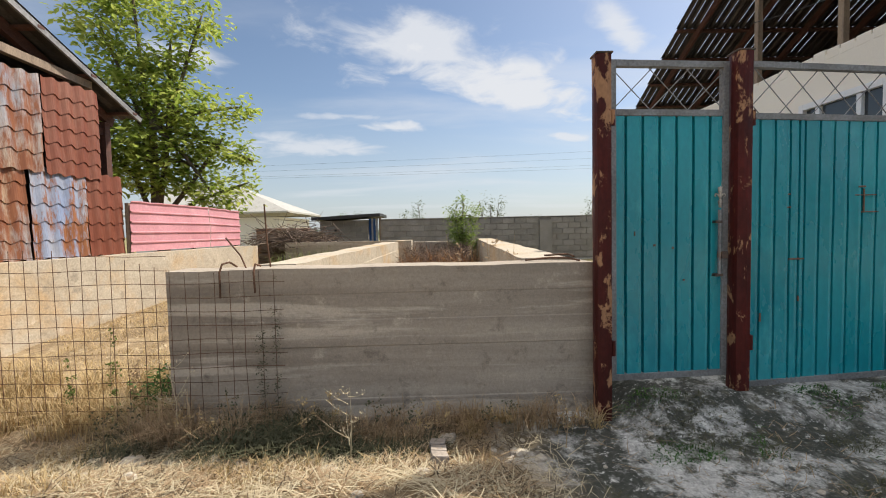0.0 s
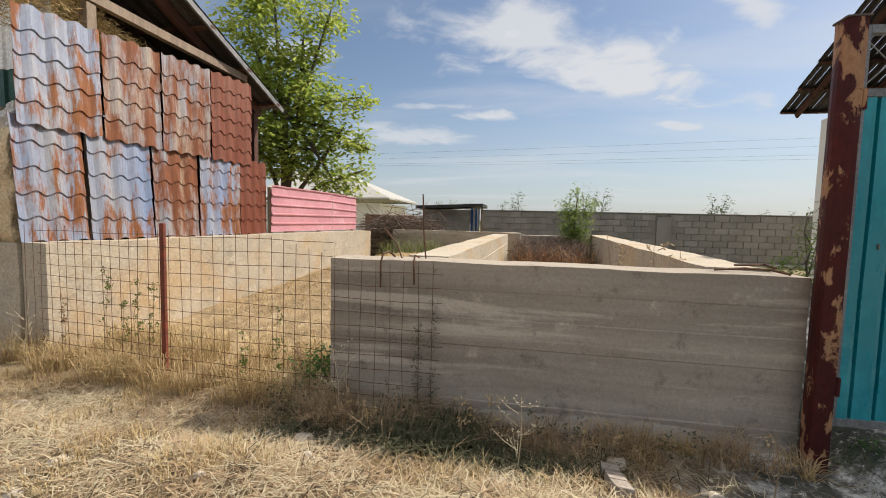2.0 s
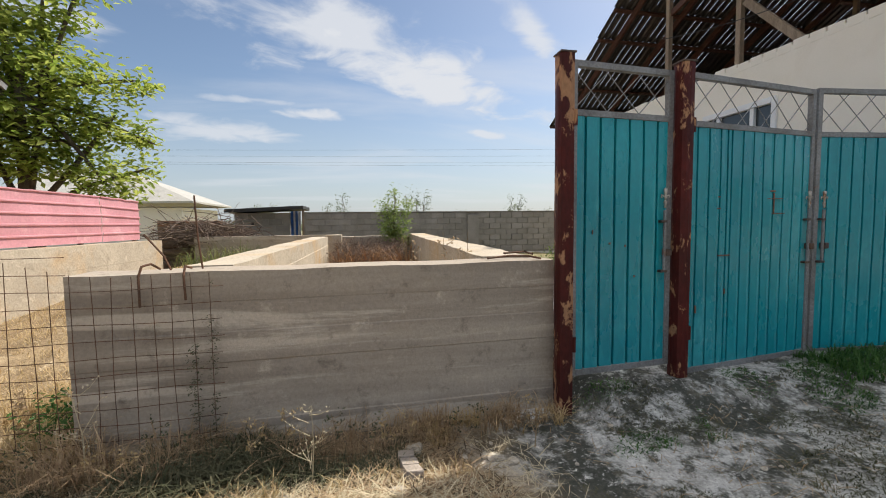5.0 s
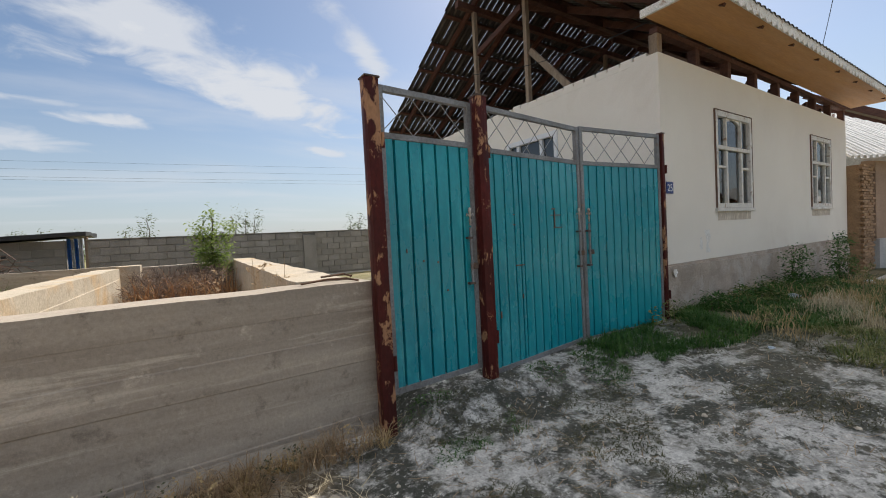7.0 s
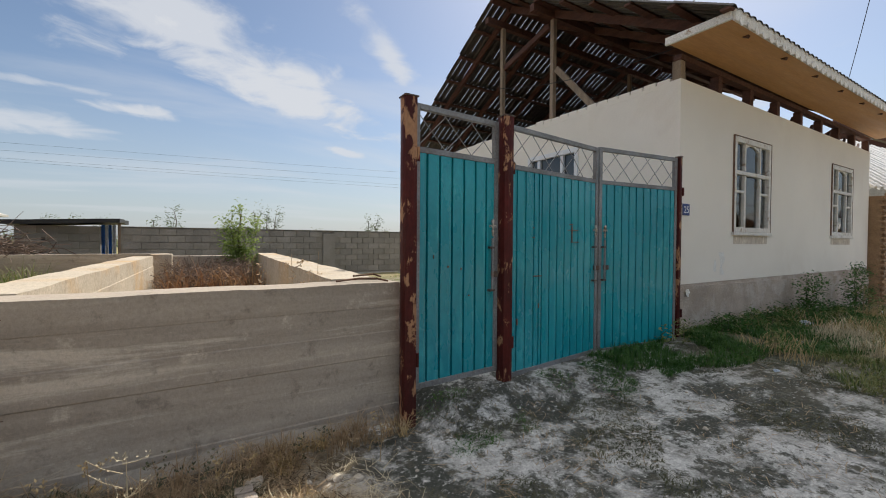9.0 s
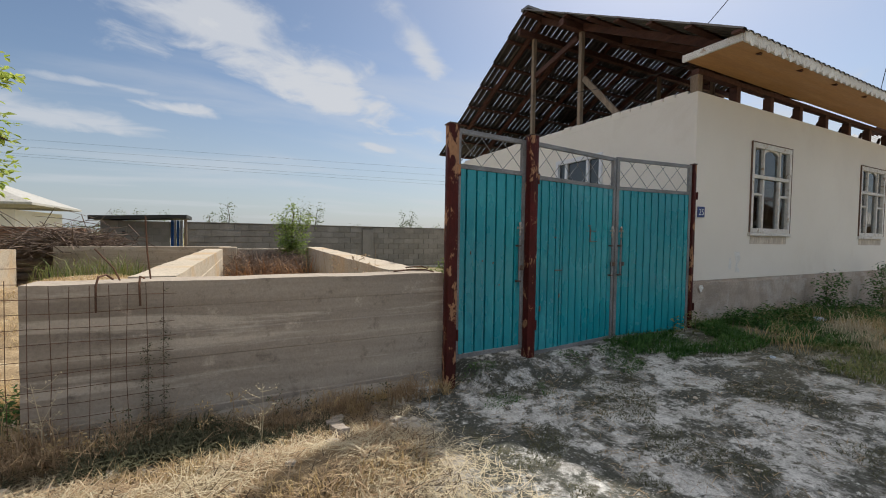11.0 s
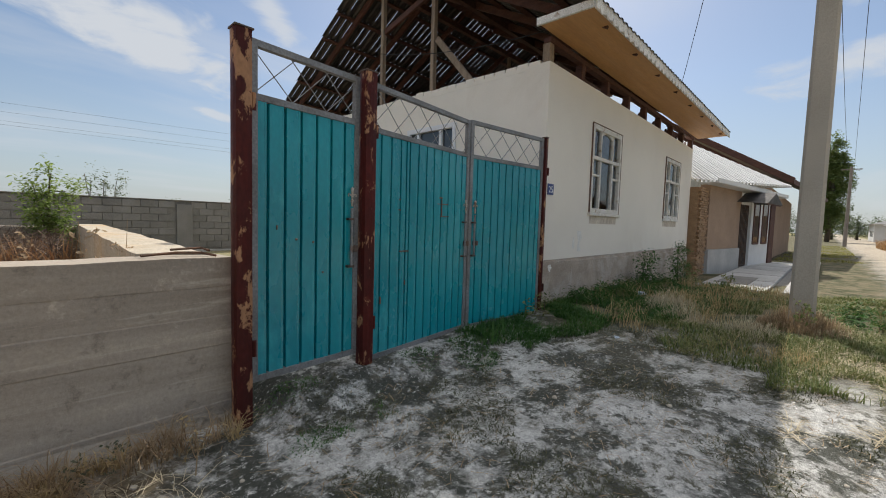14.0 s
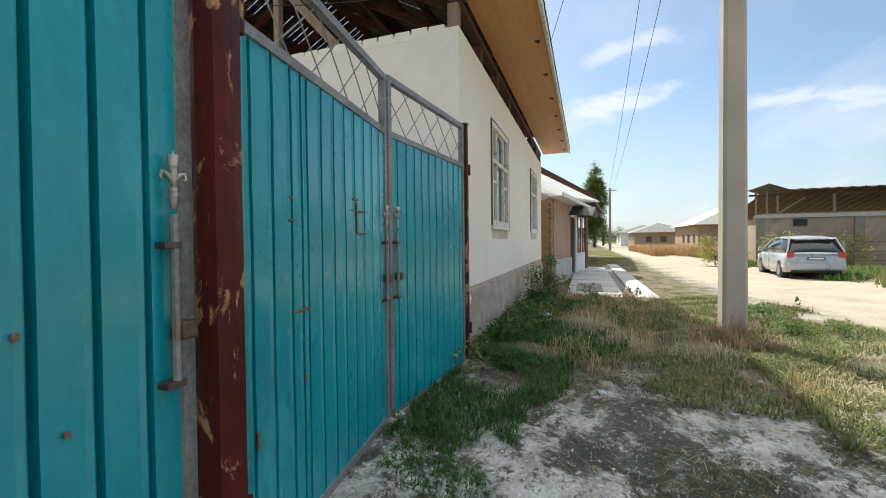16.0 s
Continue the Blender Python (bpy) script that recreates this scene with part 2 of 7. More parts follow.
def ground_material():
    m = bpy.data.materials.new("ground_soil")
    m.use_nodes = True
    n, l = m.node_tree.nodes, m.node_tree.links
    b = n["Principled BSDF"]
    geo = n.new("ShaderNodeNewGeometry")
    sep = n.new("ShaderNodeSeparateXYZ")
    l.new(geo.outputs["Position"], sep.inputs[0])

    def tex(s, detail=6, rgh=0.6, dist=0.0):
        t = n.new("ShaderNodeTexNoise")
        t.inputs["Scale"].default_value, t.inputs["Detail"].default_value = s, detail
        t.inputs["Roughness"].default_value, t.inputs["Distortion"].default_value = rgh, dist
        l.new(geo.outputs["Position"], t.inputs["Vector"])
        return t.outputs["Fac"]

    def span(v, a, c, ta=0.0, tb=1.0):
        r = n.new("ShaderNodeMapRange")
        r.inputs["From Min"].default_value, r.inputs["From Max"].default_value = a, c
        r.inputs["To Min"].default_value, r.inputs["To Max"].default_value = ta, tb
        l.new(v, r.inputs["Value"])
        return r.outputs[0]

    def mix(f, a, c, mode="MIX"):
        x = n.new("ShaderNodeMix")
        x.data_type, x.blend_type = "RGBA", mode
        if isinstance(f, float):
            x.inputs[0].default_value = f
        else:
            l.new(f, x.inputs[0])
        for k, v in ((6, a), (7, c)):
            if isinstance(v, tuple):
                x.inputs[k].default_value = (*v, 1)
            else:
                l.new(v, x.inputs[k])
        return x.outputs[2]

    def maths(op, a, c):
        x = n.new("ShaderNodeMath")
        x.operation = op
        for k, v in ((0, a), (1, c)):
            if isinstance(v, (int, float)):
                x.inputs[k].default_value = v
            else:
                l.new(v, x.inputs[k])
        return x.outputs[0]

    # pale trodden lime dust with darker earth and moss patches by the gate
    dust = mix(span(tex(4.2, 10, 0.76, 0.1), 0.42, 0.62), (0.59, 0.575, 0.545), (0.30, 0.285, 0.26))
    dust = mix(span(tex(1.7, 12, 0.70, 0.25), 0.47, 0.54), dust, (0.072, 0.074, 0.062))
    dust = mix(span(tex(4.0, 10, 0.74, 0.2), 0.52, 0.58), dust, (0.088, 0.088, 0.074))
    dust = mix(span(tex(10, 9, 0.78, 0.2), 0.53, 0.60), dust, (0.12, 0.112, 0.085))
    dust = mix(span(tex(30, 6, 0.75), 0.57, 0.66), dust, (0.66, 0.64, 0.60))
    # straw-littered earth to the west
    straw = mix(span(tex(3.4, 8, 0.7), 0.4, 0.62), (0.40, 0.30, 0.18), (0.24, 0.175, 0.105))
    straw = mix(span(tex(7, 8, 0.7), 0.56, 0.66), straw, (0.56, 0.46, 0.31))
    wobble = span(tex(0.9, 5), 0.2, 0.8, -0.7, 0.7)
    # dark crumbly earth along the front wall's foot, with the wall's shade painted in
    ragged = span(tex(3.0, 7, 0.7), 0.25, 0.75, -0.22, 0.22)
    shaded_humus = mix(span(tex(9, 8, 0.75), 0.42, 0.6), (0.085, 0.068, 0.05), (0.20, 0.165, 0.125))
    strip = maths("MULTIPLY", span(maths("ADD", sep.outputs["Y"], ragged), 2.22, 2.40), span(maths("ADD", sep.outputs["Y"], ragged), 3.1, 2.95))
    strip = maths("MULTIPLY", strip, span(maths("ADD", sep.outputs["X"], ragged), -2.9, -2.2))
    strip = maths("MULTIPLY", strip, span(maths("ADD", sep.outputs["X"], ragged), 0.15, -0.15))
    straw = mix(strip, straw, shaded_humus)
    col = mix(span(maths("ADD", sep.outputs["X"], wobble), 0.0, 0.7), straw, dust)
    # grass-grown verge by the house
    grassy = mix(span(tex(2.2, 6), 0.4, 0.6), (0.075, 0.08, 0.04), (0.20, 0.165, 0.105))
    v = maths("MINIMUM", span(maths("ADD", sep.outputs["X"], wobble), 3.7, 5.4), span(maths("ADD", sep.outputs["Y"], wobble), -1.9, -0.9))
    col = mix(v, col, grassy)
    # the road beyond it
    road = mix(span(tex(0.8, 8, 0.62, 0.3), 0.4, 0.65), (0.44, 0.375, 0.29), (0.35, 0.30, 0.235))
    rd = maths("MINIMUM", span(sep.outputs["X"], 1.5, 4.5), span(maths("ADD", sep.outputs["Y"], wobble), -1.1, -2.0))
    col = mix(rd, col, road)
    # fields far off
    far = maths("MAXIMUM", span(sep.outputs["Y"], 9.0, 14.0), span(maths("ADD", sep.outputs["Y"], wobble), -7.6, -8.6))
    col = mix(far, col, mix(span(tex(0.5), 0.4, 0.6), (0.2, 0.19, 0.08), (0.3, 0.25, 0.13)))
    f = tex(46, 6, 0.78)
    gr = n.new("ShaderNodeCombineColor")
    g = span(f, 0.3, 0.7, 0.6, 1.4)
    for k in range(3):
        l.new(g, gr.inputs[k])
    col = mix(1.0, col, gr.outputs[0], "MULTIPLY")
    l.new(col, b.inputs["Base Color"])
    b.inputs["Roughness"].default_value = 0.95
    b.inputs["Specular IOR Level"].default_value = 0.15
    bp = n.new("ShaderNodeBump")
    bp.inputs["Strength"].default_value, bp.inputs["Distance"].default_value = 0.7, 0.02
    l.new(maths("ADD", tex(14, 6, 0.7), f), bp.inputs["Height"])
    l.new(bp.outputs[0], b.inputs["Normal"])
    return m


M["ground"] = ground_material()


# ---- building helpers ----
def part(name, bm, material, parent=None, label="", smooth=False):
    """Links a bmesh (in world metres) as one mesh object, under a thing or a part if one is given."""
    me = bpy.data.meshes.new(name)
    bmesh.ops.recalc_face_normals(bm, faces=bm.faces)
    bm.to_mesh(me)
    bm.free()
    me.materials.append(material)
    if smooth:
        me.polygons.foreach_set("use_smooth", [True] * len(me.polygons))
    ob = new(name, me)
    if parent:
        hang(ob, parent)
    if label:
        ob["label"] = label
    return ob


def world_of(ob):
    m = ob.matrix_basis
    while ob.parent:
        m = ob.parent.matrix_basis @ ob.matrix_parent_inverse @ m
        ob = ob.parent
    return m


def hang(ob, parent):
    ob.parent = parent
    ob.matrix_parent_inverse = world_of(parent).inverted()
    return ob


def mesh_part(name, verts, faces, material, parent=None, label="", smooth=False):
    me = bpy.data.meshes.new(name)
    me.from_pydata(verts, [], faces)
    me.update()
    me.materials.append(material)
    if smooth:
        me.polygons.foreach_set("use_smooth", [True] * len(me.polygons))
    ob = new(name, me)
    if parent:
        hang(ob, parent)
    if label:
        ob["label"] = label
    return ob


def thing(name, at, label, category, group="", kind=""):
    """An empty at the base of a thing, which parents its parts."""
    ob = new(name)
    ob.empty_display_size = 0.1
    ob.matrix_basis = Matrix.Translation(at)
    return tagged(ob, label, category, group, kind)


def add_box(bm, a, b, m=None, bevel=0.0):
    """A box from corner a to corner b, turned by m."""
    (x0, y0, z0), (x1, y1, z1) = a, b
    vs = [bm.verts.new(v) for v in ((x0, y0, z0), (x1, y0, z0), (x1, y1, z0), (x0, y1, z0), (x0, y0, z1), (x1, y0, z1), (x1, y1, z1), (x0, y1, z1))]
    fs = [bm.faces.new([vs[i] for i in f]) for f in ((3, 2, 1, 0), (4, 5, 6, 7), (0, 1, 5, 4), (1, 2, 6, 5), (2, 3, 7, 6), (3, 0, 4, 7))]
    if bevel:
        es = list({e for f in fs for e in f.edges})
        got = bmesh.ops.bevel(bm, geom=es, offset=bevel, segments=2, affect="EDGES", profile=0.6)
        vs = list({v for f in got["faces"] for v in f.verts} | {v for v in vs if v.is_valid})
    if m:
        bmesh.ops.transform(bm, matrix=m, verts=[v for v in vs if v.is_valid])
    return vs


def box(a, b, m=None, bevel=0.0):
    bm = bmesh.new()
    add_box(bm, a, b, m, bevel)
    return bm


def add_beam(bm, p, q, w, h, up=(0, 0, 1)):
    """A straight bar of section w x h from p to q."""
    p, q = Vector(p), Vector(q)
    z = (q - p).normalized()
    x = Vector(up).cross(z)
    if x.length < 1e-4:
        x = Vector((1, 0, 0))
    x.normalize()
    y = z.cross(x)
    vs = []
    for base in (p, q):
        for sx, sy in ((-1, -1), (1, -1), (1, 1), (-1, 1)):
            vs.append(bm.verts.new(base + x * sx * w / 2 + y * sy * h / 2))
    for f in ((0, 3, 2, 1), (4, 5, 6, 7), (0, 1, 5, 4), (1, 2, 6, 5), (2, 3, 7, 6), (3, 0, 4, 7)):
        bm.faces.new([vs[i] for i in f])


def beam(p, q, w, h, up=(0, 0, 1)):
    bm = bmesh.new()
    add_beam(bm, p, q, w, h, up)
    return bm


def add_tube(bm, pts, r, n=6, r_end=None):
    """A round bar along points, with closed ends."""
    pts = [Vector(p) for p in pts]
    rings = []
    for i, p in enumerate(pts):
        d = (pts[min(i + 1, len(pts) - 1)] - pts[max(i - 1, 0)]).normalized()
        x = d.orthogonal().normalized() if i == 0 else (x0 - d * x0.dot(d)).normalized()
        x0 = x
        y = d.cross(x)
        k = i / max(len(pts) - 1, 1)
        rr = r + ((r_end if r_end is not None else r) - r) * k
        rings.append([bm.verts.new(p + (x * math.cos(a) + y * math.sin(a)) * rr) for a in [2 * math.pi * j / n for j in range(n)]])
    for a, b in zip(rings, rings[1:]):
        for j in range(n):
            bm.faces.new((a[j], a[(j + 1) % n], b[(j + 1) % n], b[j]))
    bm.faces.new(list(reversed(rings[0])))
    bm.faces.new(rings[-1])


def tube(pts, r, n=6, r_end=None):
    bm = bmesh.new()
    add_tube(bm, pts, r, n, r_end)
    return bm


def sstep(a, b, v):
    k = min(max((v - a) / (b - a), 0.0), 1.0)
    return k * k * (3 - 2 * k)


def left_face(y):
    """The inner face of the west yard wall."""
    return -4.63 + 0.07 * (y - 3.27)


def gh(x, y, rough=True):
    """Height of the ground."""
    z = 0.06 + 0.2 * sstep(1.6, 5.5, x) - 0.20 * sstep(6.8, 13.0, x) - 0.10 * sstep(13.0, 18.0, x)
    z += 0.16 * sstep(2.4, 2.8, y) * sstep(1.15, 1.4, x) * (1 - sstep(1.6, 4.6, x))
    if y > 2.9 and x < 6:
        inside = sstep(2.9, 3.3, y)
        z += inside * 0.05
        if x < -0.9:
            m = math.exp(-(((x + 2.9) / 1.5) ** 2)) * sstep(3.6, 7.4, y) * (1 - sstep(8.5, 12.0, y))
            z += 0.56 * m
    if y < 2.75:
        z -= 0.05 * math.exp(-(((y - 2.45) / 0.35) ** 2)) * (1 - sstep(0.2, 1.2, x))
        z += 0.09 * math.exp(-(((y - 1.85) / 0.4) ** 2)) * (1 - sstep(-0.2, 0.7, x))
    if rough and abs(x) < 40 and abs(y) < 40:
        z += 0.035 * noise.noise((x * 0.9, y * 0.9, 0)) + 0.014 * noise.noise((x * 3.7, y * 3.7, 3)) + 0.006 * noise.noise((x * 11, y * 11, 5))
    return z


# ---- ground ----
def spaced(lo, hi, a, b, step):
    near = list(np.arange(a, b + 1e-6, step))
    out, d, v = [], step, b
    while v < hi:
        d *= 1.35
        v += d
        out.append(min(v, hi))
    pre, d, v = [], step, a
    while v > lo:
        d *= 1.35
        v -= d
        pre.append(max(v, lo))
    return list(reversed(pre)) + near + out


gx, gy = spaced(-600, 900, -6.5, 13.0, 0.075), spaced(-600, 900, -3.0, 8.0, 0.075)
ground = mesh_part("ground", [(x, y, gh(x, y)) for y in gy for x in gx],
                   [(j * len(gx) + i, j * len(gx) + i + 1, (j + 1) * len(gx) + i + 1, (j + 1) * len(gx) + i) for j in range(len(gy) - 1) for i in range(len(gx) - 1)],
                   M["ground"], smooth=True)
tagged(ground, "uneven dusty earth with straw, trodden lime and a sandy road", "ground", kind="structure")


# ---- cast concrete yard walls ----
def cast_wall(name, p, q, thick, z0, z1, material, label, courses=7, wob=0.006):
    """A wall cast in board courses from p to q, standing on the left of that line; every course steps in or out a little."""
    p, q = Vector((*p, 0)), Vector((*q, 0))
    d = (q - p).normalized()
    nrm = Vector((-d.y, d.x, 0))
    length = (q - p).length
    nu = max(int(length / 0.09), 4)
    zs = []
    for c in range(courses):
        a = z0 + (z1 - z0) * c / courses
        e = z0 + (z1 - z0) * (c + 1) / courses
        zs += [(a + 0.006, c), ((a + e) / 2, c), (e - 0.002, c)]
    step = [noise.noise((c * 3.1, p.x, p.y)) * 0.006 for c in range(courses)]
    verts, faces = [], []
    loops = []
    for k, (z, c) in enumerate(zs):
        row = []
        for side in (0, 1):
            for i in range(nu + 1):
                u = length * (i if side == 0 else nu - i) / nu
                off = step[c] + wob * noise.noise((u * 2.3 + p.x, z * 5, side * 7.7)) + 0.004 * noise.noise((u * 9, z * 14, side))
                base = p + d * u + nrm * (thick if side else 0.0) + nrm * (off if side else -off)
                zz = z + (0.012 * noise.noise((u * 1.7, 9, p.y)) + 0.004 * noise.noise((u * 8, 3, 1)) if k == len(zs) - 1 else 0.0)
                row.append(len(verts))
                verts.append((base.x, base.y, zz))
        loops.append(row)
    n = len(loops[0])
    for a, b in zip(loops, loops[1:]):
        for i in range(n):
            faces.append((a[i], a[(i + 1) % n], b[(i + 1) % n], b[i]))
    top = loops[-1]
    for i in range(nu):
        faces.append((top[i], top[i + 1], top[n - 2 - i], top[n - 1 - i]))
    ob = mesh_part(name, verts, faces, material)
    return tagged(ob, label, "wall", kind="structure")


cast_wall("wall_front", (-1.82, 2.83), (1.06, 2.86), 0.28, -0.15, 1.115, M["concrete"], "grey cast concrete wall with board marks and a pale top")
cast_wall("wall_west", (-4.142, 9.6), (-4.641, 3.08), -0.30, -0.15, 1.10, M["concrete_pale"], "sunlit sandy cast concrete yard wall with brown stains", wob=0.004)
cast_wall("wall_west_end", (-9.0, 3.12), (-4.957, 3.08), 0.28, -0.15, 1.09, M["concrete_pale"], "low cast concrete wall end beside the shed")
cast_wall("wall_middle", (-1.05, 3.12), (-0.84, 9.0), 0.30, -0.15, 1.125, M["concrete_pale"], "low cast concrete foundation wall in the yard")
cast_wall("wall_east", (0.62, 3.12), (1.0, 10.3), -0.36, -0.15, 1.13, M["concrete_pale"], "low cast concrete foundation wall with a broad top")
cast_wall("wall_cross", (-0.6, 10.15), (1.3, 10.35), 0.25, -0.15, 1.08, M["concrete"], "low cast concrete cross wall at the back of the yard")
cast_wall("wall_cross_west", (-4.1, 11.2), (-0.7, 11.35), 0.22, -0.15, 1.10, M["concrete"], "low cast concrete cross wall at the back of the yard")


# ---- gate ----
def rail(name, p, q, parent, w=0.045, h=0.03, material=None, up=(0, 0, 1), label=""):
    return part(name, beam(p, q, w, h, up), material or M["grey_steel"], parent, label)


def rib_sheet(p, q, z0, z1, pitch, groove, depth, flat_first=0.03, rows=6, wall=0.009, seam=0.0):
    """Profiled sheet steel from p to q: flat bands with narrow recessed grooves, one more where two sheets lap; slightly dented."""
    p, q = Vector((*p, 0)), Vector((*q, 0))
    d = (q - p).normalized()
    nrm = Vector((d.y, -d.x, 0))
    length, prof, u = (q - p).length, [(0.0, 0.0)], flat_first
    starts = []
    while u + groove + 0.02 < length:
        starts.append(u)
        u += pitch
    if seam:
        starts = sorted(starts + [seam])
    for u in starts:
        prof += [(u - 0.016, 0.0), (u - 0.004, 0.006), (u, 0.004), (u + wall, -depth), (u + groove - wall, -depth), (u + groove, 0.0)]
    prof.append((length, 0.0))
    verts, faces = [], []
    n = len(prof)
    for k in range(rows + 1):
        z = z0 + (z1 - z0) * k / rows
        for u, off in prof:
            o = off + 0.004 * noise.noise((u * 4 + p.x, z * 2.5, 1.0))
            w = p + d * u + nrm * o
            verts.append((w.x, w.y, z))
    for k in range(rows):
        for i in range(n - 1):
            faces.append((k * n + i, k * n + i + 1, (k + 1) * n + i + 1, (k + 1) * n + i))
    return verts, faces


def lattice(p, q, z0, z1, pitch, parent):
    """Crossed rods in the open top panel."""
    p, q = Vector((*p, 0)), Vector((*q, 0))
    d, length, h = (q - p).normalized(), (q - p).length, z1 - z0
    for s in (1, -1):
        u0 = -h
        while u0 < length:
            a, b = (u0, z0), (u0 + h, z1)
            ua, ub = max(a[0], 0), min(b[0], length)
            if ub - ua > 0.04:
                za, zb = z0 + (ua - u0), z0 + (ub - u0)
                if s < 0:
                    ua, ub = length - ua, length - ub
                w1, w2 = p + d * ua, p + d * ub
                off = 0.004 * s
                part("rod", tube([(w1.x, w1.y + off, za), (w2.x, w2.y + off, zb)], 0.0035, 5), M["grey_steel"], parent)
            u0 += pitch


def ornament(x, y, z, parent, k=0.62):
    """A cast spear-head finial: a waisted stem, a pointed middle leaf and two curled side leaves."""
    bm = bmesh.new()
    add_tube(bm, [(0, 0, 0 - 0.14), (0, 0, 0 - 0.10), (0, 0, 0 - 0.07)], 0.012, 8, 0.02)
    add_tube(bm, [(0, 0, 0 - 0.07), (0, 0, 0 - 0.05)], 0.022, 8, 0.010)
    add_tube(bm, [(0, 0, 0 - 0.05), (0, 0, 0 - 0.015), (0, 0, 0 + 0.03), (0, 0, 0 + 0.085)], 0.010, 8, 0.022)
    add_tube(bm, [(0, 0, 0 + 0.03), (0, 0, 0 + 0.06), (0, 0, 0 + 0.10)], 0.021, 8, 0.002)
    for s in (-1, 1):
        add_tube(bm, [(0, 0, 0 - 0.03), (0 + s * 0.028, 0, 0 + 0.005), (0 + s * 0.05, 0, 0 + 0.012), (0 + s * 0.058, 0, 0 - 0.012), (0 + s * 0.045, 0, 0 - 0.02)], 0.009, 6, 0.006)
    bmesh.ops.transform(bm, matrix=Matrix.Translation((x, y, z)) @ Matrix.Scale(k, 4), verts=bm.verts)
    return part("finial", bm, M["pale_metal"], parent, "pale cast metal spear-head finial", smooth=True)


M["white_dab"] = mat("white_dab", (0.82, 0.80, 0.76), (0.74, 0.70, 0.63), 14, 0.9, fine=60)
M["pale_metal"] = mat("pale_metal", (0.55, 0.50, 0.44), (0.40, 0.35, 0.30), 14, 0.5, 0.4, c3=(0.3, 0.17, 0.1), s3=18, fine=60)
M["rust_mark"] = mat("rust_mark", (0.21, 0.125, 0.085), (0.13, 0.08, 0.055), 30, 0.85, fine=90)


def latch(x, y, zt, zb, parent, ry=-0.04):
    """A long drop bolt with finial, brackets and lock."""
    yy = y + ry
    ornament(x, yy, zt, parent)
    part("bolt", tube([(x, yy, zt - 0.1), (x, yy, zb + 0.08)], 0.011, 8), M["grey_steel"], parent, "grey drop bolt")
    part("bracket", box((x - 0.035, yy - 0.012, zt - 0.19), (x + 0.012, y, zt - 0.172), bevel=0.004), M["dark_steel"], parent)
    part("bracket", box((x - 0.035, yy - 0.012, zb + 0.07), (x + 0.02, y, zb + 0.088), bevel=0.004), M["dark_steel"], parent)
    part("lock", box((x + 0.004, yy - 0.018, zb + 0.19), (x + 0.05, y + 0.01, zb + 0.24), bevel=0.008), M["dark_steel"], parent, "dark bolt lock")


def gate_leaf(name, label, p, q, zb, zm, zt, pitch, groove, first, latch_at=None, marks=(), seam=0.0):
    p, q = Vector(p), Vector(q)
    d = (q - p).normalized()
    g = thing(name, (p.x, p.y, zb), label, "gate", "leaves of the yard gate")
    a, b = p + d * 0.02, q - d * 0.02
    for w in (a, b):
        rail("stile", (w.x, w.y, zb), (w.x, w.y, zt), g, 0.04, 0.04, up=(d.x, d.y, 0))
    c, e = p + d * 0.042, q - d * 0.042
    for nm, z in (("bottom_rail", zb + 0.02), ("middle_rail", zm), ("top_rail", zt - 0.02)):
        rail(nm, (c.x, c.y, z), (e.x, e.y, z), g, 0.04, 0.04)
    vs, fs = rib_sheet((c.x, c.y - 0.012), (e.x, e.y - 0.012), zb + 0.042, zm - 0.022, pitch, groove, 0.034, first, 8, 0.003, seam)
    mesh_part("sheet", vs, fs, M["teal"], g, "teal-painted profiled steel sheet")
    lattice((c.x, c.y), (e.x, e.y), zm + 0.02, zt - 0.04, 0.262, g)
    if latch_at:
        u, z1, z0 = latch_at
        w = p + d * u
        latch(w.x, w.y, z1, z0, g)
    for u, z, lw, lh in marks:
        w = p + d * u
        part("rust_patch", box((w.x - lw / 2, w.y - 0.021, z - lh / 2), (w.x + lw / 2, w.y - 0.012, z + lh / 2), bevel=0.003), M["rust_mark"], g)
    return g


P1, P2, P3 = (1.078, 2.755), (2.035, 2.815), (4.855, 2.885)
gate_leaf("wicket_gate", "teal profiled steel wicket gate with latticed top", (1.145, 2.80), (1.975, 2.86), 0.31, 2.10, 2.44, 0.119, 0.022, 0.056,
          (0.76, 1.55, 0.93), ((0.31, 1.22, 0.014, 0.014), (0.44, 1.20, 0.012, 0.016), (0.17, 1.3, 0.008, 0.03), (0.52, 0.98, 0.012, 0.012)))
gate_leaf("gate_leaf", "teal profiled steel gate leaf with rust marks", (2.105, 2.865), (3.505, 3.035), 0.215, 2.08, 2.445, 0.1177, 0.022, 0.056,
          (1.345, 1.55, 0.93), ((0.93, 1.60, 0.05, 0.012), (0.95, 1.54, 0.17, 0.008), (0.98, 1.42, 0.16, 0.008), (0.945, 1.50, 0.010, 0.17), (0.335, 1.55, 0.02, 0.010), (0.335, 1.46, 0.03, 0.010), (0.40, 1.10, 0.11, 0.012), (0.42, 0.82, 0.010, 0.04), (0.12, 0.7, 0.012, 0.06)), 0.365)
gate_leaf("gate_leaf", "teal profiled steel gate leaf beside the house", (3.535, 3.035), (4.815, 2.90), 0.205, 2.08, 2.46, 0.1177, 0.022, 0.06,
          (0.065, 1.55, 0.93))


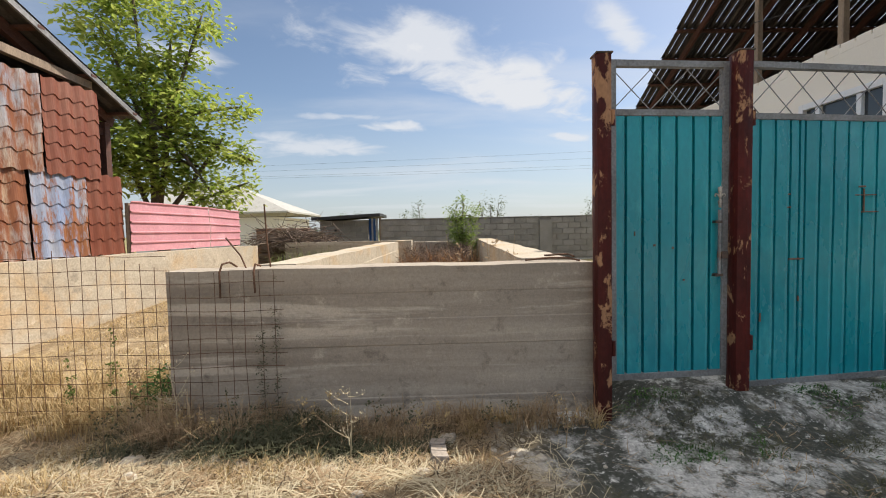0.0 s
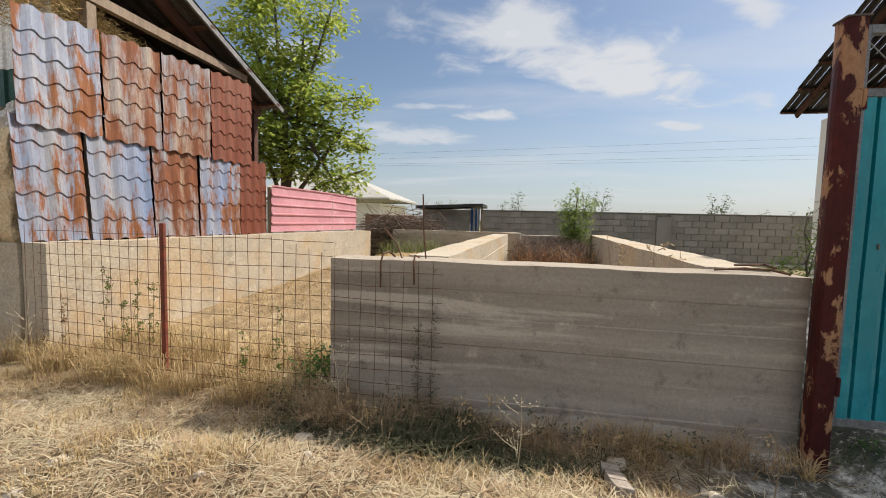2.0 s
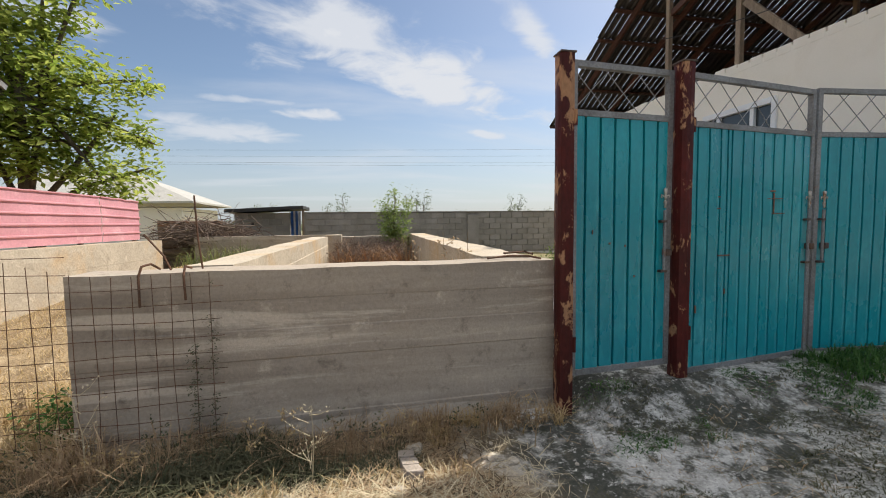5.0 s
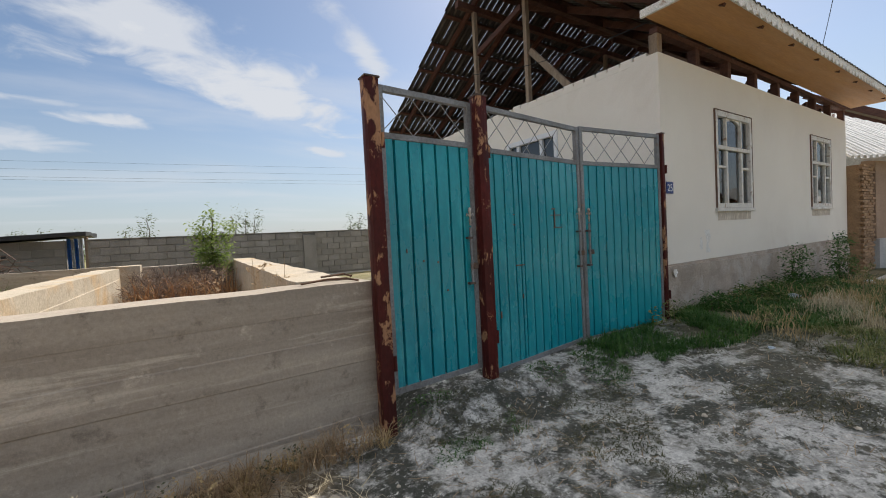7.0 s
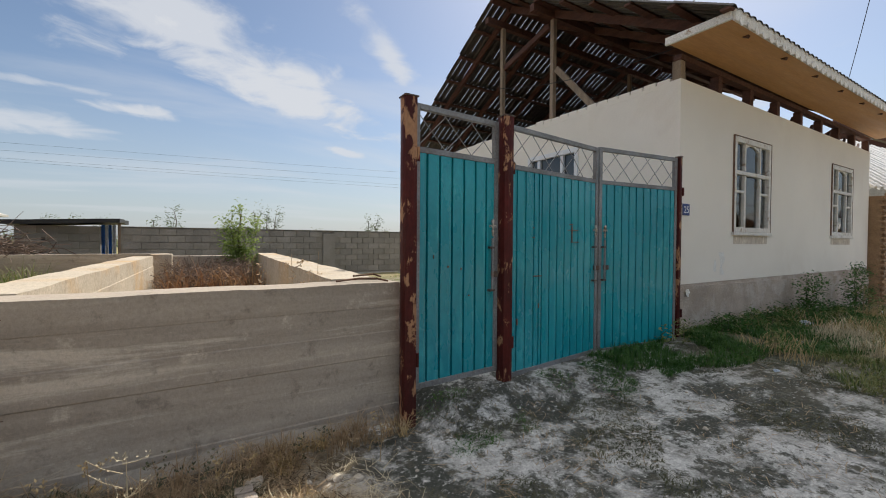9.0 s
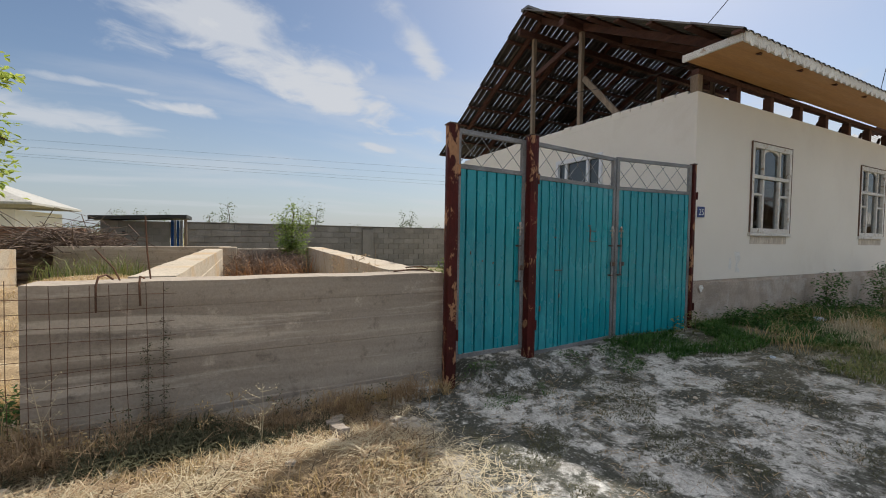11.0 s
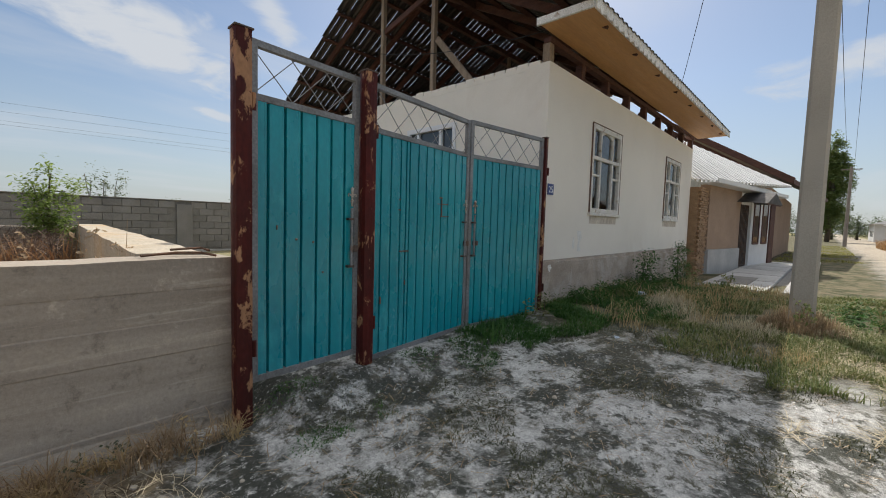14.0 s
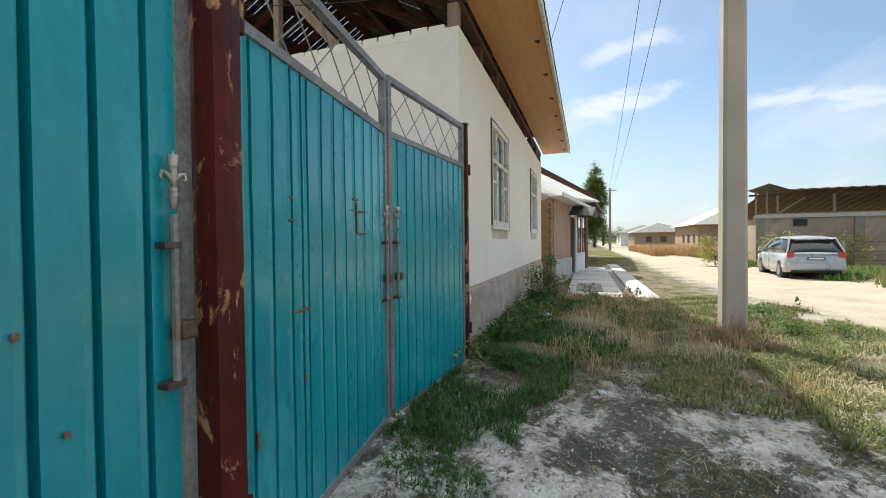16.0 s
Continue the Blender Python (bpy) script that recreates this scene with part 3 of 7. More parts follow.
def gate_post(xy, z0, z1, w, label, r=0.02):
    """A box-section post of two welded channels, with knobbly welds and a cap."""
    x, y = xy
    t = thing("gate_post", (x, y, z0), label, "post", "posts of the yard gate")
    bm = bmesh.new()
    rows = 26
    ring = []
    for k in range(rows + 1):
        z = z0 + (z1 - z0) * k / rows
        vs = []
        for j in range(12):
            a = 2 * math.pi * (j + 0.5) / 12
            c, s = math.cos(a), math.sin(a)
            k4 = (abs(c) ** 5 + abs(s) ** 5) ** (-1 / 5)
            rr = w / 2 * k4 * (1 + 0.035 * noise.noise((c * 2 + x, s * 2, z * 6)))
            vs.append(bm.verts.new((x + c * rr, y + s * rr, z)))
        ring.append(vs)
    for a, b in zip(ring, ring[1:]):
        for j in range(12):
            bm.faces.new((a[j], a[(j + 1) % 12], b[(j + 1) % 12], b[j]))
    bm.faces.new(ring[-1])
    bm.faces.new(list(reversed(ring[0])))
    part("shaft", bm, M["oxblood"], t)
    part("cap", box((x - w / 2 - 0.003, y - w / 2 - 0.003, z1 + 0.001), (x + w / 2 + 0.003, y + w / 2 + 0.003, z1 + 0.012), bevel=0.003), M["dark_steel"], t)
    for z in (0.55, 2.05):
        part("hinge", tube([(x + w / 2 + 0.01, y - 0.03, z - 0.05), (x + w / 2 + 0.01, y - 0.03, z + 0.05)], 0.014, 8), M["oxblood"], t)
    return t


gate_post(P1, -0.1, 2.45, 0.104, "dark red rusted steel post with flaked paint by the concrete wall")
gate_post(P2, -0.05, 2.48, 0.108, "dark red rusted steel post between wicket and gate")
gate_post(P3, 0.0, 2.47, 0.062, "slim dark red steel post against the house")

# ---- house ----
HX0, HX1, HY0, HY1, HZ = 5.08, 12.95, 3.0, 9.95, 3.53
WINS = ((6.52, 7.72, 1.60, 2.99), (10.55, 11.75, 1.60, 2.99))


def wall_with_openings(bm, x0, x1, z0, z1, y0, y1, holes):
    cuts = sorted({x0, x1, *[h[0] for h in holes], *[h[1] for h in holes]})
    for a, b in zip(cuts, cuts[1:]):
        hs = [h for h in holes if h[0] <= a + 1e-6 and h[1] >= b - 1e-6]
        spans = [(z0, z1)] if not hs else [(z0, hs[0][2]), (hs[0][3], z1)]
        for c, d in spans:
            add_box(bm, (a, y0, c), (b, y1, d))


house = thing("house", (9, 6.5, 0.1), "single-storey house with cream plaster walls and an open attic", "house")
bm = bmesh.new()
wall_with_openings(bm, HX0, HX1, 0.88, HZ, HY0, HY0 + 0.35, WINS)
bmesh.ops.remove_doubles(bm, verts=bm.verts, dist=1e-4)
part("facade", bm, M["plaster"], house, "cream plastered street wall")
GW = (4.66, 5.82, 2.15, 2.98)


def gable_x(y):
    return HX0 + 0.03 * (y - HY0)


bm = bmesh.new()

ys = sorted({*np.linspace(HY0 + 0.352, HY1, 40).tolist(), GW[0], GW[1]})
for a, b in zip(ys, ys[1:]):
    hole = a >= GW[0] - 1e-6 and b <= GW[1] + 1e-6
    for c, d in (((0.1, GW[2]), (GW[3], None)) if hole else ((0.1, None),)):
        za = HZ + 0.03 * noise.noise((a * 1.3, 1, 0)) + 0.05 * (a - HY0) / 7 if d is None else d
        zb = HZ + 0.03 * noise.noise((b * 1.3, 1, 0)) + 0.05 * (b - HY0) / 7 if d is None else d
        vs = [bm.verts.new(v) for v in ((gable_x(a), a, c), (gable_x(b), b, c), (gable_x(b) + 0.33, b, c), (gable_x(a) + 0.33, a, c),
                                        (gable_x(a), a, za), (gable_x(b), b, zb), (gable_x(b) + 0.33, b, zb), (gable_x(a) + 0.33, a, za))]
        for f in ((3, 2, 1, 0), (4, 5, 6, 7), (0, 1, 5, 4), (1, 2, 6, 5), (2, 3, 7, 6), (3, 0, 4, 7)):
            bm.faces.new([vs[i] for i in f])
bmesh.ops.remove_doubles(bm, verts=bm.verts, dist=1e-4)
part("gable_wall", bm, M["plaster"], house, "cream plastered end wall with a ragged top")
part("back_wall", box((HX0 + 0.56, HY1 + 0.004, 0.1), (HX1, HY1 + 0.33, HZ + 0.03)), M["plaster"], house)
part("end_wall", box((HX1 - 0.33, HY0 + 0.354, 0.1), (HX1 - 0.002, HY1, HZ)), M["plaster"], house)
part("attic_floor", box((HX0 + 0.55, HY0 + 0.36, HZ - 0.3), (HX1 - 0.34, HY1 - 0.01, HZ - 0.12)), M["wood_dark"], house)
# plinth, rough render, a finger's breadth proud
bm = bmesh.new()
nx, nz = 120, 8
grid = [[bm.verts.new((HX0 - 0.02 + (HX1 - HX0 + 0.02) * i / nx, HY0 - 0.03 + 0.018 * noise.noise((i * 0.35, k * 0.6, 2)), 0.0 + (0.855 - 0.10 * i / nx) * k / nz + (0.02 * noise.noise((i * 0.2, 4, 4)) if k == nz else 0))) for i in range(nx + 1)] for k in range(nz + 1)]
for k in range(nz):
    for i in range(nx):
        bm.faces.new((grid[k][i], grid[k][i + 1], grid[k + 1][i + 1], grid[k + 1][i]))
back = [bm.verts.new((v.co.x, HY0 + 0.3, v.co.z)) for v in grid[nz]]
for i in range(nx):
    bm.faces.new((grid[nz][i], grid[nz][i + 1], back[i + 1], back[i]))
part("plinth", bm, M["plinth"], house, "rough grey rendered plinth")
part("footing", box((HX0 - 0.004, HY0 + 0.004, -0.1), (HX1 - 0.004, HY0 + 0.34, 0.876)), M["plinth"], house)


def front_window(x0, x1, z0, z1, y, parent):
    w = part("window", box((x0 - 0.05, y - 0.035, z0 - 0.06), (x1 + 0.05, y + 0.02, z0 - 0.012), bevel=0.006), M["window_paint"], parent, "old white-painted wooden window with peeling frame")
    f = lambda n, a, b, mt="window_paint", bv=0.006: part(n, box(a, b, bevel=bv), M[mt], w)
    t, yy0, yy1 = 0.058, y - 0.02, y + 0.07
    f("jamb", (x0 - 0.012, yy0, z0 - 0.01), (x0 + t, yy1, z1 + 0.01))
    f("jamb", (x1 - t, yy0, z0 - 0.01), (x1 + 0.012, yy1, z1 + 0.01))
    f("head", (x0 + t + 0.002, yy0, z1 - 0.07), (x1 - t - 0.002, yy1, z1 + 0.01))
    f("foot", (x0 + t + 0.002, yy0, z0 - 0.01), (x1 - t - 0.002, yy1, z0 + 0.06))
    for a, b in (((x0 - 0.025, yy0 - 0.004, z0 - 0.01), (x0 - 0.013, yy1 - 0.05, z1 + 0.024)), ((x1 + 0.013, yy0 - 0.004, z0 - 0.01), (x1 + 0.025, yy1 - 0.05, z1 + 0.024)), ((x0 - 0.012, yy0 - 0.004, z1 + 0.011), (x1 + 0.012, yy1 - 0.05, z1 + 0.024))):
        f("casing", a, b, "rust_mark", 0.003)
    part("sill_stain", box((x0 + 0.02, y - 0.003, z0 - 0.19), (x1 - 0.05, y - 0.001, z0 - 0.065)), M["sill_stain"], w)
    zt = z0 + (z1 - z0) * 0.63
    xa, xb = x0 + (x1 - x0) * 0.30, x0 + (x1 - x0) * 0.72
    f("transom", (x0 + t + 0.002, yy0 + 0.005, zt - 0.028), (x1 - t - 0.002, yy1 - 0.005, zt + 0.028))
    for xm in (xa, xb):
        f("mullion", (xm - 0.026, yy0 + 0.012, z0 + 0.062), (xm + 0.026, yy1 - 0.012, zt - 0.037))
        f("mullion", (xm - 0.02, yy0 + 0.014, zt + 0.037), (xm + 0.02, yy1 - 0.014, z1 - 0.072))
    zc = z0 + (zt - z0) * 0.68
    for a, b in ((x0 + t + 0.002, xa - 0.034), (xb + 0.034, x1 - t - 0.002)):
        f("glazing_bar", (a, yy0 + 0.016, zc - 0.018), (b, yy1 - 0.016, zc + 0.018))
    # the bowed head of the middle light
    bm = bmesh.new()
    a, b, n = xa + 0.027, xb - 0.027, 10
    lo = [bm.verts.new((a + (b - a) * i / n, yy0 + 0.03, z1 - 0.075 - 0.07 * (2 * i / n - 1) ** 2)) for i in range(n + 1)]
    hi = [bm.verts.new((a + (b - a) * i / n, yy0 + 0.03, z1 - 0.04)) for i in range(n + 1)]
    for i in range(n):
        bm.faces.new((lo[i], lo[i + 1], hi[i + 1], hi[i]))
    ex = bmesh.ops.extrude_face_region(bm, geom=list(bm.faces))
    bmesh.ops.translate(bm, vec=(0, 0.03, 0), verts=[v for v in ex["geom"] if isinstance(v, bmesh.types.BMVert)])
    part("arch", bm, M["window_paint"], w)
    for i, (a, b) in enumerate(((x0 + t, xa), (xa, xb), (xb, x1 - t))):
        for c, d in ((z0 + 0.05, zt), (zt, z1 - 0.06)):
            g = part("pane", box((a + 0.01, y + 0.03, c), (b - 0.01, y + 0.036, d)), M["clear_glass"], w)
            g.visible_shadow = False
        part("curtain", curtain(a - 0.05, b + 0.05, y + 0.16, z0 - 0.05, z1 + 0.05), M["curtain_blue"] if i != 1 else M["curtain_pale"], w, "hanging curtain behind the glass")
    return w


def curtain(x0, x1, y, z0, z1):
    bm = bmesh.new()
    n = 24
    a = [bm.verts.new((x0 + (x1 - x0) * i / n, y + 0.02 * math.sin(i * 1.7), z0)) for i in range(n + 1)]
    b = [bm.verts.new((x0 + (x1 - x0) * i / n, y + 0.015 * math.sin(i * 1.7 + 0.3), z1)) for i in range(n + 1)]
    for i in range(n):
        bm.faces.new((a[i], a[i + 1], b[i + 1], b[i]))
    return bm


def clear_glass():
    m = bpy.data.materials.new("clear_glass")
    m.use_nodes = True
    n, l = m.node_tree.nodes, m.node_tree.links
    b = n["Principled BSDF"]
    tr, gl, mx, fr = n.new("ShaderNodeBsdfTransparent"), n.new("ShaderNodeBsdfGlossy"), n.new("ShaderNodeMixShader"), n.new("ShaderNodeFresnel")
    tr.inputs[0].default_value = (0.72, 0.76, 0.78, 1)
    gl.inputs["Roughness"].default_value = 0.03
    fr.inputs[0].default_value = 1.9
    l.new(fr.outputs[0], mx.inputs[0]), l.new(tr.outputs[0], mx.inputs[1]), l.new(gl.outputs[0], mx.inputs[2])
    l.new(mx.outputs[0], n["Material Output"].inputs[0])
    return m


M["clear_glass"] = clear_glass()
M["sill_stain"] = mat("sill_stain", (0.70, 0.62, 0.51), (0.50, 0.41, 0.32), 9, 0.9, c3=(0.42, 0.33, 0.25), s3=7, fine=60, stretch=(2.0, 2.0, 0.5))
M["curtain_blue"] = mat("curtain_blue", (0.07, 0.09, 0.14), (0.04, 0.05, 0.09), 3, 0.9, stretch=(8, 8, 0.3), fine=40)
M["curtain_pale"] = mat("curtain_pale", (0.34, 0.34, 0.35), (0.18, 0.18, 0.2), 3, 0.9, stretch=(8, 8, 0.3), fine=40)
for wx0, wx1, wz0, wz1 in WINS:
    front_window(wx0, wx1, wz0, wz1, HY0, house)
# plastic window in the end wall
w = part("window", box((5.07, GW[0] - 0.03, GW[2] - 0.03), (5.145, GW[1] + 0.03, GW[2]), bevel=0.005), M["pvc"], house, "white plastic window with a bowed head")
for nm, a, b in (("jamb", (5.10, GW[0], GW[2] + 0.002), (5.19, GW[0] + 0.07, GW[3])), ("jamb", (5.10, GW[1] - 0.07, GW[2] + 0.002), (5.19, GW[1], GW[3])),
                 ("head", (5.10, GW[0] + 0.072, GW[3] - 0.08), (5.19, GW[1] - 0.072, GW[3])), ("mullion", (5.115, 4.98, GW[2] + 0.002), (5.18, 5.04, GW[3] - 0.082)),
                 ("mullion", (5.115, 5.52, GW[2] + 0.002), (5.18, 5.58, GW[3] - 0.082))):
    part(nm, box(a, b, bevel=0.006), M["pvc"], w)
part("pane", box((5.16, GW[0] + 0.03, GW[2]), (5.168, GW[1] - 0.03, GW[3] - 0.04)), M["glass"], w)

# roof frame and sheets
RY0, RYM, RY1, RZ0, RZM = 2.22, 6.55, 10.85, 3.93, 6.25
RX0, RX1 = 4.60, 13.30


def roof_x0(y):
    return RX0 + 0.045 * (y - RY0)


def roof_z(y):
    return RZ0 + (RZM - RZ0) * ((y - RY0) / (RYM - RY0) if y < RYM else (RY1 - y) / (RY1 - RYM))


def roof_sheet(y_lo, y_hi, x0, x1, holes, seed):
    """One course of corrugated sheet between two heights of the slope, with small open slots where the overlaps gape."""
    rnd = random.Random(seed)
    verts, faces = [], []
    pitch = 0.155
    n = int((x1 - x0) / pitch)
    ysamp = [y_lo, y_lo + (y_hi - y_lo) * 0.22, y_lo + (y_hi - y_lo) * 0.84, y_hi]
    prof = ((0.0, 0.0), (0.028, 0.03), (0.075, 0.03), (0.103, 0.0), (0.110, 0.0))
    cols = [(x0 + i * pitch + u, h, j) for i in range(n) for j, (u, h) in enumerate(prof)]
    for y in ysamp:
        for x, h, j in cols:
            verts.append((x, y, roof_z(y) + h + 0.004 * noise.noise((x * 2, y, seed))))
    k = len(cols)
    for r in range(3):
        for c in range(k - 1):
            if holes and r == 1 and cols[c][2] == 3 and rnd.random() < holes:
                continue
            faces.append((r * k + c, r * k + c + 1, (r + 1) * k + c + 1, (r + 1) * k + c))
    return verts, faces


for k in range(34):
    y = HY0 + 0.25 + k * 0.195
    h = 0.025 + 0.05 * abs(noise.noise((k * 1.7, 3, 1)))
    part("mortar_lump", box((gable_x(y) - 0.004, y - 0.10, HZ - 0.06), (gable_x(y) + 0.2, y + 0.075, HZ + 0.02 + 0.05 * (y - HY0) / 7 + h), bevel=0.012), M["plaster"], house)

roof = part("roof", beam((RX0 + 0.2, RYM, RZM + 0.03), (RX1, RYM, RZM + 0.03), 0.22, 0.05), M["roof_grey"], house, "dark corrugated roof on an open timber frame")
courses = 7
for side in (0, 1):
    for c in range(courses):
        if side == 0:
            a, b = RY0 + (RYM - RY0) * c / courses, RY0 + (RYM - RY0) * (c + 1.04) / courses
        else:
            a, b = RY1 - (RY1 - RYM) * c / courses, RY1 - (RY1 - RYM) * (c + 1.04) / courses
        a, b = min(max(a, RY0), RY1), min(max(b, RY0), RY1)
        if (side == 0 and b > RYM) or (side == 1 and b < RYM):
            b = RYM
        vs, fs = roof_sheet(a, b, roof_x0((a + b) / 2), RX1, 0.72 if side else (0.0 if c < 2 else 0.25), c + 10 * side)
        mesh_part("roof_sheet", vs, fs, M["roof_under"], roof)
for side in (0, 1):
    for c in range(courses + 1):
        y = (RY0 + 0.08 + (RYM - RY0 - 0.12) * c / courses) if side == 0 else (RY1 - 0.08 - (RY1 - RYM - 0.12) * c / courses)
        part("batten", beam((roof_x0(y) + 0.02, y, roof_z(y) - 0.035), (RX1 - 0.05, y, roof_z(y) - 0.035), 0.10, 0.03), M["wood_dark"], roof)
for i in range(8):
    x = 5.28 + i * 1.07
    for side in (0, 1):
        ya, yb = (RY0 + 0.1, RYM - 0.03) if side == 0 else (RY1 - 0.1, RYM + 0.03)
        part("rafter", beam((x, ya, roof_z(ya) - 0.115), (x, yb, roof_z(yb) - 0.115), 0.05, 0.12), M["wood_dark"], roof)
    if i in (0, 4):
        for y in (5.38, 6.78):
            part("post", box((x - 0.04, y - 0.04, HZ - 0.25), (x + 0.04, y + 0.04, roof_z(y) - 0.17), bevel=0.006), M["wood_grey"], roof)
        part("brace", beam((x, 4.35, 3.45), (x, 5.3, 4.5), 0.05, 0.10), M["wood_grey"], roof)
        part("brace", beam((x + 0.02, 6.85, 5.0), (x + 0.02, 5.5, 5.35), 0.05, 0.10), M["wood_dark"], roof)
part("purlin", beam((4.75, 5.38, 5.46), (RX1 - 0.2, 5.38, 5.46), 0.1, 0.12), M["wood_dark"], roof)
part("purlin", beam((4.85, 6.78, 5.90), (RX1 - 0.2, 6.78, 5.90), 0.1, 0.12), M["wood_dark"], roof)
# boxed eave
part("soffit", box((4.74, 2.27, 3.845), (RX1 - 0.1, 2.96, 3.865)), M["soffit"], roof, "orange-brown varnished soffit boards")
part("fascia", box((4.72, 2.235, 3.82), (RX1 - 0.06, 2.265, 3.955), bevel=0.005), M["window_paint"], roof, "white scalloped fascia")
part("fascia", box((4.70, 2.268, 3.835), (4.735, 3.0, 3.93), bevel=0.01), M["window_paint"], roof, "white scalloped fascia")
for i in range(46):
    x = 4.74 + i * 0.185
    part("scallop", tube([(x + 0.09, 2.232, 3.825), (x + 0.09, 2.222, 3.825)], 0.045, 10), M["window_paint"], roof)
part("wall_plate", box((HX0, 3.0, 3.775), (RX1 - 0.3, 3.1, 3.843)), M["wood_dark"], roof)
for i in range(9):
    x = 5.14 + i * 0.97
    part("stub_post", box((x - 0.055, 3.01, HZ - 0.02), (x + 0.055, 3.12, 3.773), bevel=0.006), M["wood_grey"] if i == 0 else M["wood_dark"], roof)
    part("strut", beam((x + 0.1, 3.25, HZ), (x + 0.5, 3.3, 3.82), 0.04, 0.05), M["wood_dark"], roof)

# a smear of whitewash on the street wall and an old drip on the yard wall
def smear(name, x0, z0, w, h, y, seed, parent, material):
    vs, fs, n = [], [], 9
    for k in range(n + 1):
        v = k / n
        half = w / 2 * (0.35 + 0.65 * abs(math.sin(v * 2.6 + seed))) * (0.5 + 0.5 * noise.noise((seed, v * 4, 0)) + 0.4)
        c = x0 + 0.3 * w * noise.noise((seed * 2.0, v * 3, 5))
        vs += [(c - half, y, z0 + h * v), (c + half, y, z0 + h * v)]
    for k in range(n):
        fs.append((2 * k, 2 * k + 1, 2 * k + 3, 2 * k + 2))
    return mesh_part(name, vs, fs, material, parent)


smear("whitewash_smear", 6.02, 1.02, 0.10, 0.17, HY0 - 0.002, 1.0, house, M["white_dab"])
smear("whitewash_smear", 6.20, 0.97, 0.17, 0.32, HY0 - 0.002, 2.3, house, M["white_dab"])
smear("whitewash_smear", 5.22, 0.72, 0.10, 0.10, HY0 - 0.055, 3.1, house, M["white_dab"])

# enamel house number
plate = thing("house_number_plate", (5.235, HY0 - 0.004, 1.775), "blue enamel number plate fixed to the plaster", "house number")
M["enamel"] = mat("enamel", (0.03, 0.06, 0.22), (0.025, 0.05, 0.19), 6, 0.35, fine=40, fine_amt=0.05, bump=0)
part("plate", box((5.155, HY0 - 0.012, 1.78), (5.315, HY0 - 0.002, 1.93), bevel=0.003), M["enamel"], plate)
fc = bpy.data.curves.new("digits", "FONT")
fc.body, fc.size, fc.align_x, fc.extrude = "25", 0.125, "CENTER", 0.001
fo = new("digits_curve", fc)
fo.matrix_basis = pose(5.235, HY0 - 0.0135, 1.812, 90, 0, 0)
bpy.context.view_layer.update()
dm = bpy.data.meshes.new_from_object(fo.evaluated_get(bpy.context.evaluated_depsgraph_get()))
bpy.data.objects.remove(fo)
dg = new("digits", dm)
dm.materials.clear()
dm.materials.append(M["pvc"])
dg.matrix_basis = pose(5.235, HY0 - 0.0135, 1.812, 90, 0, 0)
hang(dg, plate)
dg["label"] = "white digits 25"


# ---- concrete utility pole ----
def concrete_pole(x, y, z0, z1, w0, w1, name, label):
    t = thing(name, (x, y, z0), label, "utility pole")
    bm = bmesh.new()
    rows = []
    for k in range(13):
        f = k / 12
        z, h = z0 + (z1 - z0) * f, (w0 + (w1 - w0) * f) / 2
        hx, c = h * 0.95, 0.03
        rows.append([bm.verts.new((x + a, y + b, z)) for a, b in ((-hx + c, -h), (hx - c, -h), (hx, -h + c), (hx, h - c), (hx - c, h), (-hx + c, h), (-hx, h - c), (-hx, -h + c))])
    for a, b in zip(rows, rows[1:]):
        for j in range(8):
            bm.faces.new((a[j], a[(j + 1) % 8], b[(j + 1) % 8], b[j]))
    bm.faces.new(rows[-1])
    part("shaft", bm, M["pole_concrete"], t)
    return t


pole = concrete_pole(6.27, 0.335, 0.0, 8.6, 0.235, 0.17, "utility_pole", "pale square concrete utility pole standing in the verge")
part("cross_arm", beam((6.27, -0.45, 8.3), (6.27, 1.1, 8.3), 0.08, 0.08), M["dark_steel"], pole)
for i, y in enumerate((-0.35, 0.05, 0.62, 1.0)):
    part("insulator", tube([(6.27, y, 8.342), (6.27, y, 8.38), (6.27, y, 8.45)], 0.03, 8, 0.02), M["pvc"], pole)


